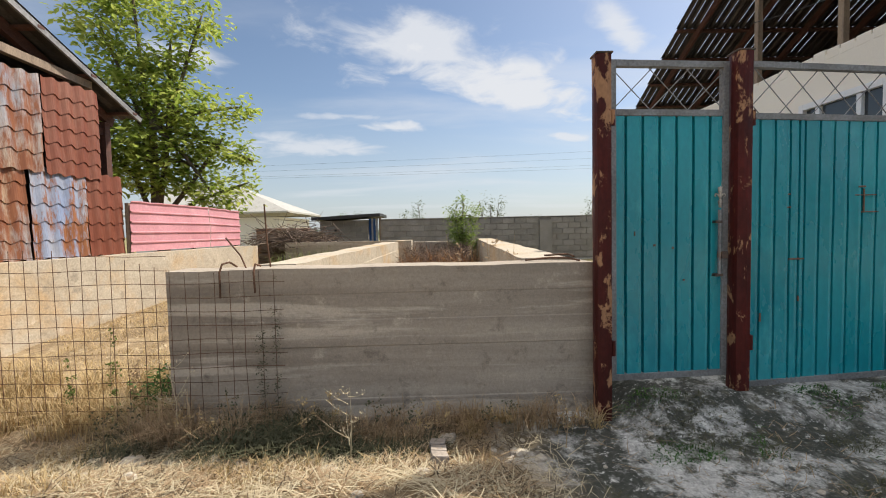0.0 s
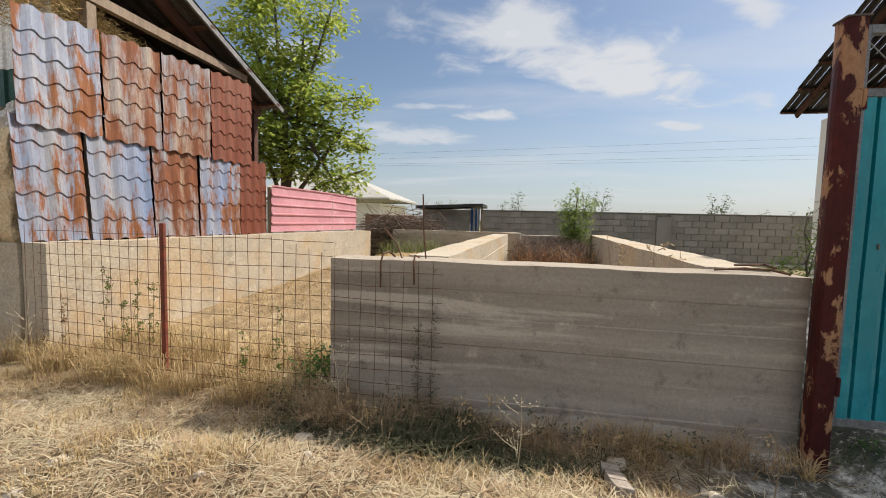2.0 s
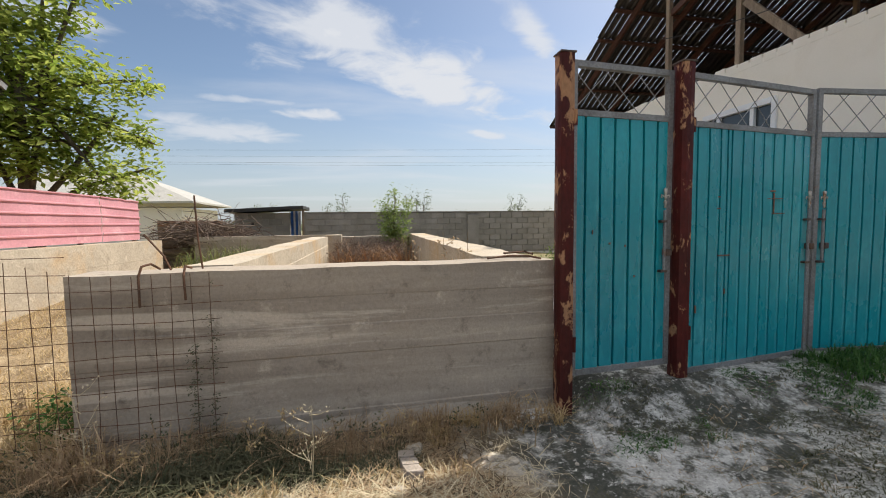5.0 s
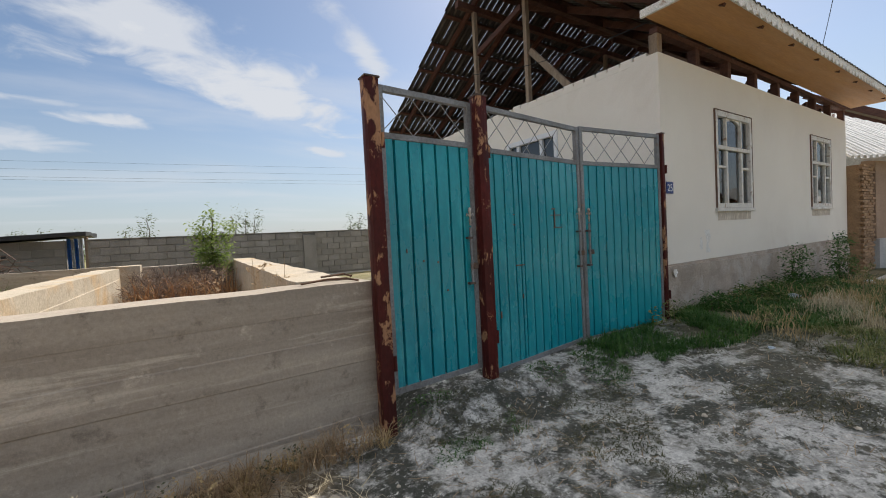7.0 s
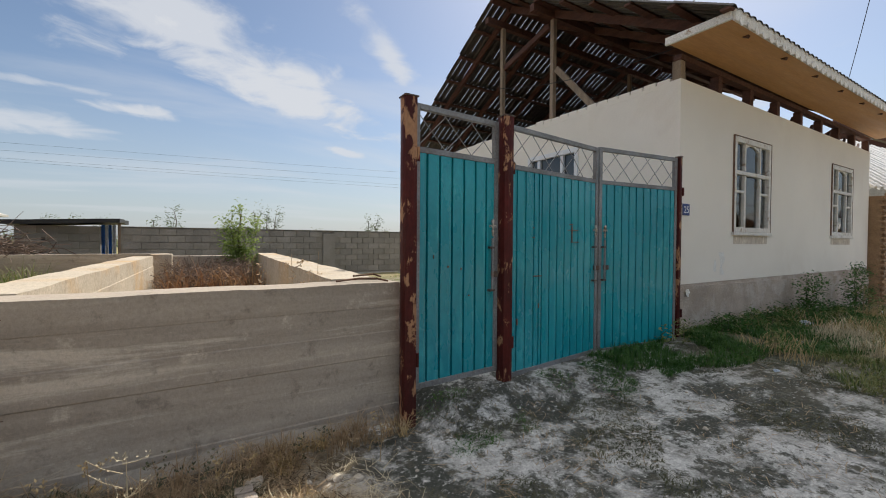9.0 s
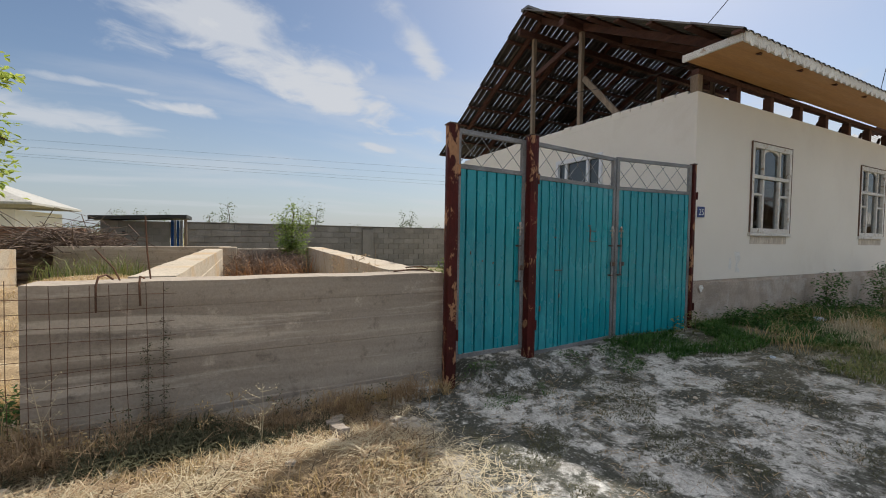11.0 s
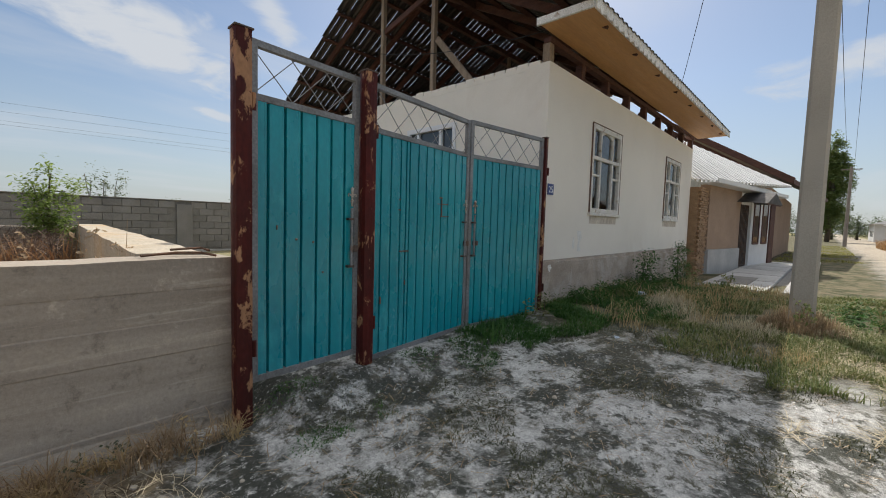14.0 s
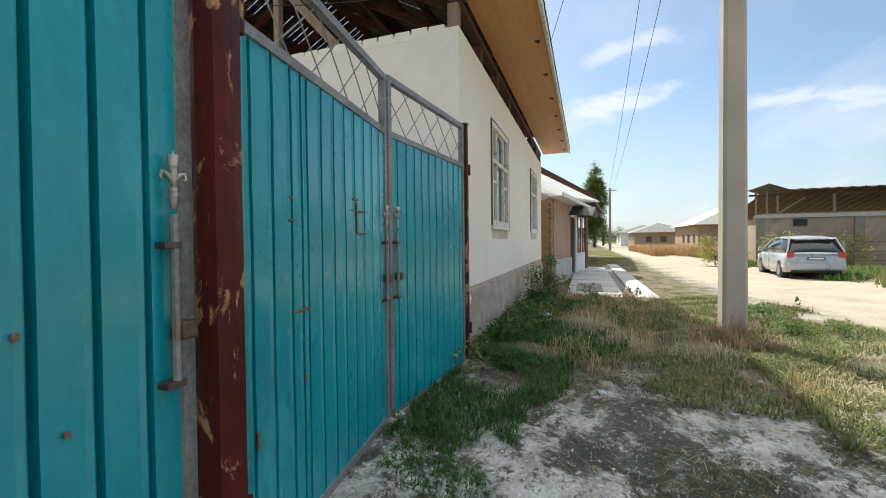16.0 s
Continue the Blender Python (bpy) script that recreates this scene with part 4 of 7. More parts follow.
# ---- shed of rusty metal tiles ----
def rust_material(name, zinc, zinc2, rust, rust2, lo, hi):
    m = mat(name, zinc, zinc2, 1.4, 0.55, 0.25, fine=30, fine_amt=0.12, bump=0.15, stretch=(1.6, 1.6, 0.45))
    n, l = m.node_tree.nodes, m.node_tree.links
    b = n["Principled BSDF"]
    old = b.inputs["Base Color"].links[0].from_socket
    geo, mp, t, r, x = n.new("ShaderNodeNewGeometry"), n.new("ShaderNodeMapping"), n.new("ShaderNodeTexNoise"), n.new("ShaderNodeMapRange"), n.new("ShaderNodeMix")
    info = n.new("ShaderNodeObjectInfo")
    sc = n.new("ShaderNodeVectorMath")
    sc.operation = "SCALE"
    cmb = n.new("ShaderNodeCombineXYZ")
    l.new(info.outputs["Random"], cmb.inputs[2])
    l.new(cmb.outputs[0], sc.inputs[0])
    sc.inputs["Scale"].default_value = 40
    ad = n.new("ShaderNodeVectorMath")
    l.new(geo.outputs["Position"], ad.inputs[0]), l.new(sc.outputs[0], ad.inputs[1])
    mp.inputs["Scale"].default_value = (4.2, 4.2, 0.9)
    l.new(ad.outputs[0], mp.inputs[0]), l.new(mp.outputs[0], t.inputs["Vector"])
    t.inputs["Scale"].default_value, t.inputs["Detail"].default_value, t.inputs["Roughness"].default_value = 1.15, 12, 0.74
    r.inputs["From Min"].default_value, r.inputs["From Max"].default_value = lo, hi
    l.new(t.outputs["Fac"], r.inputs["Value"])
    t2, x2 = n.new("ShaderNodeTexNoise"), n.new("ShaderNodeMix")
    t2.inputs["Scale"].default_value, t2.inputs["Detail"].default_value = 6, 6
    l.new(mp.outputs[0], t2.inputs["Vector"])
    for k in (x, x2):
        k.data_type = "RGBA"
    l.new(t2.outputs["Fac"], x2.inputs[0])
    x2.inputs[6].default_value, x2.inputs[7].default_value = (*rust, 1), (*rust2, 1)
    l.new(r.outputs[0], x.inputs[0]), l.new(old, x.inputs[6]), l.new(x2.outputs[2], x.inputs[7])
    l.new(x.outputs[2], b.inputs["Base Color"])
    return m


M["rust_pale"] = rust_material("rust_pale", (0.23, 0.29, 0.43), (0.36, 0.35, 0.36), (0.13, 0.035, 0.018), (0.40, 0.17, 0.065), 0.485, 0.56)
M["rust_mid"] = rust_material("rust_mid", (0.27, 0.29, 0.34), (0.42, 0.31, 0.21), (0.12, 0.032, 0.018), (0.33, 0.13, 0.055), 0.42, 0.53)
M["rust_full"] = rust_material("rust_full", (0.26, 0.12, 0.08), (0.20, 0.07, 0.04), (0.15, 0.038, 0.022), (0.24, 0.075, 0.038), 0.34, 0.55)
SW0, SDIR = Vector((-4.92, 3.3, 0)), Vector((0.07, 1.0, 0)).normalized()
SNRM = Vector((SDIR.y, -SDIR.x, 0))


def tile_sheet(y0, y1, zb, zt0, zt1, material, label, lift=0.0, lean=0.0):
    """A pressed metal tile sheet hung upright: waves across, a lip at every tile course."""
    width, course, pitch = (y1 - y0), 0.215, 0.18
    nu = max(int(width / pitch * 8), 12)
    verts, faces = [], []
    h = (zt0 + zt1) / 2 - zb
    nc = max(int(round(h / course)), 2)
    rows = []
    for c in range(nc):
        for f, lip in ((0.0, 0.013), (0.05, 0.0125), (0.5, 0.006), (0.985, 0.0)):
            rows.append(((c + f) / nc, lip))
    rows.append((1.0, 0.0))
    for v, lip in rows:
        for i in range(nu + 1):
            u = i / nu
            wv = 0.5 + 0.5 * math.cos(2 * math.pi * (u * width / pitch + 0.2))
            wave = 0.024 * wv ** 0.8
            z = zb + v * ((zt0 + (zt1 - zt0) * u) - zb) - 0.04 * (1 - wv) * (1 if 0.001 < v < 0.999 else 0.6)
            p = SW0 + SDIR * ((y0 + u * width - 3.3) + lean * v) + SNRM * (wave + lip + lift + 0.012 * noise.noise((u * 2 + y0, v * 2, zb)))
            verts.append((p.x, p.y, z))
    k = nu + 1
    for r in range(len(rows) - 1):
        for i in range(nu):
            faces.append((r * k + i, r * k + i + 1, (r + 1) * k + i + 1, (r + 1) * k + i))
    ob = mesh_part("metal_sheet", verts, faces, material, smooth=False)
    sol = ob.modifiers.new("thick", "SOLIDIFY")
    sol.thickness, sol.offset = 0.002, -1
    return tagged(ob, label, "metal sheet", "rusty sheets of the shed wall")


pale_l, mid_l, full_l = "rusted pale blue metal tile sheet on the shed wall", "grey and brown rust-streaked metal tile sheet on the shed wall", "rust-red metal tile sheet on the shed wall"
for a, b, mt, lb, ln in ((3.07, 3.62, "rust_pale", pale_l, -0.05), (3.66, 4.31, "rust_pale", pale_l, -0.04), (4.35, 4.96, "rust_mid", mid_l, -0.03), (4.99, 5.69, "rust_pale", pale_l, 0.0), (5.72, 6.28, "rust_full", full_l, 0.0)):
    tile_sheet(a - 0.008, b + 0.008, 1.115, 2.24, 2.24, M[mt], lb, 0.03, ln)
for i, (a, b, mt, lb) in enumerate(((3.06, 3.76, "rust_pale", pale_l), (3.79, 4.43, "rust_mid", mid_l), (4.45, 5.14, "rust_mid", mid_l), (5.17, 5.95, "rust_full", full_l))):
    tile_sheet(a, b, 2.16, 3.18 + 0.05 * i, 3.22 + 0.05 * i, M[mt], lb, 0.048)

shed = thing("hay_shed", (-6.0, 5.2, 0.0), "open timber hay shed with a low metal roof", "shed")
for y in (3.78, 5.84):
    x = -4.96 + 0.07 * (y - 3.3) - 0.04
    part("post", box((x - 0.06, y - 0.05, 0.0), (x + 0.04, y + 0.05, 3.5 if y < 5 else 3.38), bevel=0.008), M["wood_grey"], shed)
part("top_beam", beam((-5.02, 2.9, 3.61), (-4.79, 5.95, 3.46), 0.08, 0.10), M["wood_grey"], shed)
part("end_board", box((-4.80, 5.97, 2.2), (-4.77, 6.03, 3.25)), M["wood_grey"], shed)
for i in range(5):
    x = -5.6 - i * 1.1
    part("rafter", beam((x + 0.55, 6.65, 3.13), (x + 0.55, 3.05, 4.79), 0.07, 0.14), M["wood_dark"], shed)
# roof slope falling to the north, corrugated
vs, fs = [], []
nx2 = 90
for k, (y, z) in enumerate(((6.72, 3.21), (5.2, 3.91), (3.9, 4.51), (3.0, 4.93))):
    for i in range(nx2 + 1):
        x = -4.77 - 6.0 * i / nx2 + 0.05 * (y - 3.3)
        vs.append((x, y, z + 0.018 * math.sin(i * 2 * math.pi / 3)))
for k in range(3):
    for i in range(nx2):
        fs.append((k * (nx2 + 1) + i, k * (nx2 + 1) + i + 1, (k + 1) * (nx2 + 1) + i + 1, (k + 1) * (nx2 + 1) + i))
rs = mesh_part("roof", vs, fs, M["roof_under"], shed, "dull corrugated roof sheet")
for i in range(6):
    y = 3.1 + i * 0.69
    z = 3.21 + (6.72 - y) * 0.4615
    part("batten", beam((-4.77 + 0.05 * (y - 3.3), y, z - 0.05), (-10.3, y, z - 0.05), 0.08, 0.035), M["wood_dark"], shed)
part("verge_board", beam((-4.62, 6.68, 3.17), (-4.805, 3.0, 4.855), 0.03, 0.07), M["roof_grey"], shed)
part("inner_wall", box((-10.4, 6.45, 0.0), (-5.0, 6.55, 3.1)), M["wood_dark"], shed)
part("rear_wall", box((-10.5, 3.2, 0.0), (-10.4, 6.45, 3.2)), M["wood_dark"], shed)


# ---- left of the yard: pink fence, adobe, hay, brushwood ----
M["pink"] = mat("pink", (0.62, 0.30, 0.33), (0.54, 0.25, 0.275), 1.5, 0.5, c3=(0.66, 0.36, 0.38), s3=2, fine=30, fine_amt=0.08, bump=0.05)
M["adobe"] = mat("adobe", (0.72, 0.56, 0.36), (0.58, 0.43, 0.26), 4, 0.95, c3=(0.66, 0.52, 0.33), s3=5, fine=40, fine_amt=0.3, bump=0.9, bdist=0.02)
M["straw"] = mat("straw", (0.52, 0.39, 0.19), (0.40, 0.28, 0.12), 6, 0.9, island=0.3, fine=60)
M["stick"] = mat("stick", (0.20, 0.145, 0.11), (0.13, 0.095, 0.075), 5, 0.9, island=0.35, fine=40)
M["brick"] = mat("brick", (0.37, 0.20, 0.13), (0.28, 0.155, 0.10), 3, 0.92, random=0.18, fine=60, bump=0.5, bdist=0.006)
M["white_metal2"] = mat("white_metal2", (0.84, 0.85, 0.86), (0.78, 0.79, 0.8), 2, 0.5, 0.0, fine=30)
M["tarp"] = mat("tarp", (0.02, 0.02, 0.022), (0.035, 0.034, 0.034), 4, 0.6, fine=30)
M["blue_cloth"] = mat("blue_cloth", (0.06, 0.22, 0.62), (0.05, 0.17, 0.5), 6, 0.7, fine=30)
M["white_cloth"] = mat("white_cloth", (0.7, 0.72, 0.75), (0.6, 0.62, 0.66), 6, 0.8, fine=30)

pf = thing("pink_fence_panel", (-4.5, 8.2, 1.1), "faded pink profiled metal fence sheets on the yard wall", "fence")
for s0, s1, dz in ((6.30, 8.2, 0.0), (8.215, 9.26, -0.03)):
    prof = []
    for k in range(5):
        z = 1.125 + 0.155 * k
        prof += [(z, 0.0), (z + 0.115, 0.0), (z + 0.13, 0.022), (z + 0.147, 0.022)]
    prof.append((1.125 + 0.155 * 5 - 0.02, 0.0))
    n = 14
    vs, fs = [], []
    for z, o in prof:
        for i in range(n + 1):
            y = s0 + (s1 - s0) * i / n
            wv = 0.018 * noise.noise((y * 2.2, z * 3, 6))
            zz = z + dz * (i / n) * (1 if z > 1.5 else 0) + (0.012 * noise.noise((y * 5, 1, 2)) if z > 1.8 else 0)
            vs.append((left_face(y) - 0.17 + o + wv, y, zz))
    for k in range(len(prof) - 1):
        for i in range(n):
            fs.append((k * (n + 1) + i, k * (n + 1) + i + 1, (k + 1) * (n + 1) + i + 1, (k + 1) * (n + 1) + i))
    mesh_part("sheet", vs, fs, M["pink"], pf)
for y in (6.35, 7.8, 9.2):
    part("post", box((left_face(y) - 0.26, y - 0.03, 0.9), (left_face(y) - 0.205, y + 0.03, 1.86)), M["wood_grey"], pf)

adobe = thing("adobe_wall", (-6.2, 2.85, 1.08), "crumbling straw-clay wall stub beside the shed", "wall")
for i, (x, w, h) in enumerate(((-5.10, 0.17, 2.12), (-5.29, 0.19, 2.2), (-5.62, 0.42, 2.25), (-6.1, 0.5, 2.3), (-6.7, 0.6, 2.3))):
    bm = bmesh.new()
    add_box(bm, (x - w / 2, 3.13, 1.075), (x + w / 2, 3.36, h))
    bmesh.ops.subdivide_edges(bm, edges=bm.edges, cuts=9, use_grid_fill=True)
    for v in bm.verts:
        v.co += Vector((noise.noise(v.co * 7), noise.noise(v.co * 4 + Vector((9, 0, 0))), 0.5 * noise.noise(v.co * 3))) * 0.045 + Vector((0, -0.075 * abs(math.sin(v.co.z * 13 + x * 9)), 0))
    part("clay_pier", bm, M["adobe"], adobe, smooth=True)
part("ledge_board", box((-5.9, 3.12, 2.26), (-5.15, 3.38, 2.30)), M["wood_grey"], adobe)
bm = bmesh.new()
bmesh.ops.create_icosphere(bm, subdivisions=4, radius=0.15)
for v in bm.verts:
    k = 1 + 0.45 * noise.noise(v.co * 14) + 0.25 * noise.noise(v.co * 31)
    v.co = Vector((v.co.x * k * 0.8 - 5.08, v.co.y * k * 0.6 + 3.2, v.co.z * k + 2.2))
tagged(part("cement_sack", bm, mat("sack", (0.62, 0.60, 0.57), (0.48, 0.46, 0.43), 9, 0.8, fine=50)), "crumpled pale woven sack stuffed on the clay stub", "sack")


def scatter_sticks(name, n, region, length, rad, material, seed, spread=0.5, parent=None, label=""):
    """Many thin three-sided stems in one mesh."""
    rnd = random.Random(seed)
    vs, fs = [], []
    for _ in range(n):
        p = Vector(region(rnd))
        d = Vector((rnd.gauss(0, 1), rnd.gauss(0, 1), rnd.gauss(0, spread))).normalized()
        L = length * rnd.uniform(0.5, 1.2)
        bend = Vector((rnd.gauss(0, 0.1), rnd.gauss(0, 0.1), rnd.gauss(0, 0.1))) * L
        x = d.orthogonal().normalized()
        y = d.cross(x)
        base = len(vs)
        for k, q in enumerate((p - d * L / 2, p + bend, p + d * L / 2)):
            r = rad * (1, 0.8, 0.4)[k]
            for a in (0, 2.1, 4.2):
                vs.append(tuple(q + (x * math.cos(a) + y * math.sin(a)) * r))
        for k in (0, 3):
            for j in range(3):
                fs.append((base + k + j, base + k + (j + 1) % 3, base + k + 3 + (j + 1) % 3, base + k + 3 + j))
    return mesh_part(name, vs, fs, material, parent, label)


def hay_spot(r):
    y = r.uniform(3.05, 4.5)
    return (-4.98 - 0.45 * r.random(), y, 3.08 + (0.62 - 0.33 * (y - 3.3)) * r.random() ** 0.6)


hay = scatter_sticks("hay", 3500, hay_spot, 0.2, 0.003, M["straw"], 5)
tagged(hay, "loose yellow hay stuffed under the shed roof", "hay", kind="stuff")
part("hay_bale", box((-6.2, 4.06, 3.0), (-5.12, 4.7, 3.32), bevel=0.06), M["straw"], shed)
part("hay_floor", box((-6.4, 4.05, 2.9), (-5.03, 6.5, 3.0)), M["wood_dark"], shed)
brush = scatter_sticks("brushwood_pile", 700, lambda r: (-4.05 + r.gauss(0, 0.5), 12.0 + r.gauss(0, 0.35), 0.95 + abs(r.gauss(0, 0.22)) * (1 if r.random() < 0.9 else 1.3)), 1.15, 0.011, M["stick"], 8, 0.22)
tagged(brush, "tangled pile of dry brown brushwood behind the yard wall", "brushwood", kind="stuff")
for k in range(24):
    row, col = k // 4, k % 4
    y, z = 11.78 + 0.17 * col + (0.08 if row % 2 else 0.0), 0.10 + 0.155 * row
    log = part("log", tube([(-5.0 + 0.05 * math.sin(k * 3), y, z), (-4.1, y + 0.01 * math.sin(k), z + 0.01), (-3.3 + 0.06 * math.sin(k * 5), y, z)], 0.085, 9, 0.078), M["stick"])
    tagged(log, "old weathered log stacked under the brushwood", "log", "logs under the brushwood")

# far house with a pale roof
fh = thing("far_house", (-11, 25, 0.0), "far low house with a pale sheet roof behind the trees", "house")
part("wall", box((-17, 23.5, 0), (-8.9, 29, 2.3)), M["plaster"], fh)
bm = bmesh.new()
vs = [bm.verts.new(v) for v in ((-17.5, 23.0, 2.55), (-8.2, 23.0, 2.62), (-8.2, 29.5, 2.6), (-17.5, 29.5, 2.6), (-16, 26.2, 4.5), (-12.2, 26.2, 4.3),
                                (-17.5, 23.0, 2.45), (-8.2, 23.0, 2.52), (-8.2, 29.5, 2.5), (-17.5, 29.5, 2.5))]
for f in ((0, 1, 5, 4), (1, 2, 5), (2, 3, 4, 5), (3, 0, 4), (0, 6, 7, 1), (1, 7, 8, 2), (2, 8, 9, 3), (3, 9, 6, 0)):
    bm.faces.new([vs[i] for i in f])
M["pale_roof"] = mat("pale_roof", (0.50, 0.475, 0.42), (0.43, 0.41, 0.36), 1.5, 0.5, 0.2, fine=20)
part("roof", bm, M["pale_roof"], fh)

# privy of blocks with a tarred roof and a blue curtain
privy = thing("block_shed", (-3.0, 14.3, 0.0), "small grey block shed with tarred roof and blue door curtain", "shed")
part("body", box((-3.9, 13.9, 0.0), (-2.3, 15.2, 1.75)), M["mortar"], privy)
for r in range(9):
    for c in range(5):
        x0 = -3.9 + c * 0.40 - (0.2 if r % 2 else 0)
        x1 = min(x0 + 0.385, -2.3)
        x0 = max(x0, -3.9)
        if x1 - x0 > 0.05:
            part("block", box((x0, 13.885, 0.0 + r * 0.195), (x1, 13.92, 0.182 + r * 0.195), bevel=0.004), M["block"], privy)
part("vent", box((-3.42, 13.87, 1.38), (-3.34, 13.884, 1.46)), M["tarp"], privy)
bm = bmesh.new()
add_box(bm, (-4.1, 13.6, 1.76), (-1.85, 15.4, 1.86))
bmesh.ops.subdivide_edges(bm, edges=bm.edges, cuts=4, use_grid_fill=True)
for v in bm.verts:
    v.co.z += 0.05 * noise.noise(v.co * 2.2) + (v.co.x + 4.1) * 0.045
part("roof", bm, M["tarp"], privy, "black tarred roof sheet with a curled edge")
for a, b, mt in ((-2.28, -2.20, "blue_cloth"), (-2.195, -2.14, "white_cloth"), (-2.135, -2.06, "blue_cloth"), (-2.055, -1.97, "white_cloth")):
    part("curtain", curtain(a, b, 13.98, 0.7, 1.80), M[mt], privy, "blue and white plastic door curtain strip")
part("frame_post", box((-1.95, 14.05, 0.0), (-1.88, 14.15, 1.84)), M["wood_grey"], privy)
# low brick wall
for nm, a, b in (("low_brick_wall", (-5.6, 12.9, 0), (-4.0, 13.1, 1.52)), ("low_concrete_wall", (-4.15, 13.2, 0), (-3.92, 13.5, 1.5))):
    tagged(part(nm, box(a, b, bevel=0.01), M["brick"] if "brick" in nm else M["block"]), "weathered low boundary wall end beside the brushwood", "wall", kind="structure")

# column in the yard, loose rods
tagged(part("yard_column", box((-0.92, 9.40, 0.0), (-0.58, 9.85, 1.14), bevel=0.012), M["concrete_pale"]), "short cast concrete column at the wall's end", "wall", kind="structure")


def bent_rod(pts, r, label):
    return tagged(part("bent_rebar", tube(pts, r, 6), M["rebar"]), label, "rebar", "loose rebar on the concrete walls")


bent_rod([(-1.45, 2.80, 0.93), (-1.45, 2.80, 1.10), (-1.44, 2.82, 1.155), (-1.41, 2.86, 1.165), (-1.385, 2.91, 1.13)], 0.007, "rusty hooked rebar over the wall top")
bent_rod([(-1.22, 2.80, 0.96), (-1.225, 2.80, 1.10), (-1.225, 2.83, 1.15), (-1.21, 2.88, 1.135)], 0.007, "rusty hooked rebar over the wall top")
bent_rod([(-1.36, 3.0, 1.10), (-1.40, 3.0, 1.2), (-1.5, 3.0, 1.33)], 0.006, "rusty rebar stub leaning from the wall")
bent_rod([(-1.19, 3.0, 1.10), (-1.21, 3.0, 1.3), (-1.22, 3.0, 1.56)], 0.006, "upright rusty rebar stub in the wall")
bent_rod([(0.62, 2.98, 1.127), (0.80, 3.02, 1.137), (0.93, 2.99, 1.135), (0.98, 2.90, 1.122)], 0.008, "dark bent rebar lying on the wall")
bent_rod([(0.80, 3.14, 1.146), (0.98, 3.18, 1.152), (1.0, 3.08, 1.14)], 0.008, "dark bent rebar lying on the wall")

# welded mesh fence across the gap
fence = thing("mesh_fence", (-2.8, 2.9, 0.0), "rusty welded wire mesh fence across the yard's gap", "fence")


def fence_xy(x):
    if x > -1.8:
        return 2.785
    return 2.785 + 0.035 * (-1.8 - x) + 0.05 * max(0.0, -3.3 - x)


def fence_top(x):
    return 1.10 + 0.16 * sstep(-1.5, -2.4, x) + 0.012 * math.sin(x * 4)


x = -1.09
i = 0
while x > -4.75:
    part("upright_wire", tube([(x + 0.01 * math.sin(i), fence_xy(x), 0.02), (x + 0.012 * math.sin(i * 2.3), fence_xy(x) + 0.008 * math.sin(i), 0.55), (x, fence_xy(x), fence_top(x))], 0.0021, 5), M["rebar"], fence)
    x -= 0.097
    i += 1
for k in range(13):
    pts = []
    x = -1.01 - 0.025 * abs(math.sin(k * 5)) if k < 11 else -1.78
    while x > -4.75:
        pts.append((x, fence_xy(x) - 0.006, 0.10 + 0.0935 * k + 0.006 * math.sin(x * 7 + k)))
        x -= 0.25
    part("level_wire", tube(pts, 0.0021, 5), M["rebar"], fence)
tagged(part("fence_post", box((-3.285, 2.905, -0.1), (-3.245, 2.93, 1.31), bevel=0.004), M["red_rust"]), "slim red-brown steel post holding the mesh", "post")


# ---- back wall of blocks ----
# lattice masts that carry the far line
for xm in (-60, 70):
    ms = thing("far_mast", (xm, 46, 0.0), "far steel mast carrying the power line", "mast", "far masts behind the plot")
    part("shaft", tube([(xm, 46, -0.2), (xm, 46, 13.0)], 0.16, 6, 0.08), M["dark_steel"], ms)

sw = thing("profiled_side_wall", (-8, 4.0, 0.0), "white profiled sheet wall above a dark green band", "wall")
M["dark_green"] = mat("dark_green", (0.03, 0.09, 0.07), (0.025, 0.07, 0.055), 2, 0.5, fine=30)
vs, fs = rib_sheet((-11.5, 3.50), (-5.05, 3.50), 2.78, 5.3, 0.2, 0.06, 0.02)
mesh_part("upper_sheet", vs, fs, M["white_metal2"], sw, "white profiled sheet")
vs, fs = rib_sheet((-11.5, 3.50), (-5.05, 3.50), 0.0, 2.775, 0.2, 0.06, 0.02)
mesh_part("lower_sheet", vs, fs, M["dark_green"], sw, "dark green profiled sheet")

bw = tagged(part("wall_back", box((-1.84, 13.66, -0.1), (9.6, 13.84, 1.62)), M["mortar"]), "grey concrete block wall closing the plot", "wall", kind="structure")
bmx = bmesh.new()
add_box(bmx, (0, 0, 0), (0.385, 0.03, 0.176), bevel=0.006)
block_me = bpy.data.meshes.new("block")
bmx.to_mesh(block_me)
bmx.free()
block_me.materials.append(M["block"])
rb = random.Random(4)
for r in range(7):
    for c in range(29):
        x = -1.8 + c * 0.40 - (0.2 if r % 2 else 0.0)
        if x < -1.85 or 3.36 < x + 0.2 < 3.9:
            continue
        ob = new("block", block_me)
        ob.matrix_basis = pose(x, 13.638 + rb.uniform(-0.004, 0.004), 0.40 + r * 0.19, 0, 0, rb.uniform(-0.5, 0.5))
        hang(ob, bw)
for x in (3.62, 9.3):
    hang(part("pilaster", box((x - 0.2, 13.60, -0.1), (x + 0.2, 13.85, 1.64), bevel=0.01), M["block"]), bw)
hang(part("footing", box((-1.84, 13.58, -0.1), (9.6, 13.66, 0.34), bevel=0.01), M["concrete_slab"]), bw)
hang(part("coping", box((-1.86, 13.62, 1.735), (9.62, 13.86, 1.76), bevel=0.006), M["mortar"]), bw)
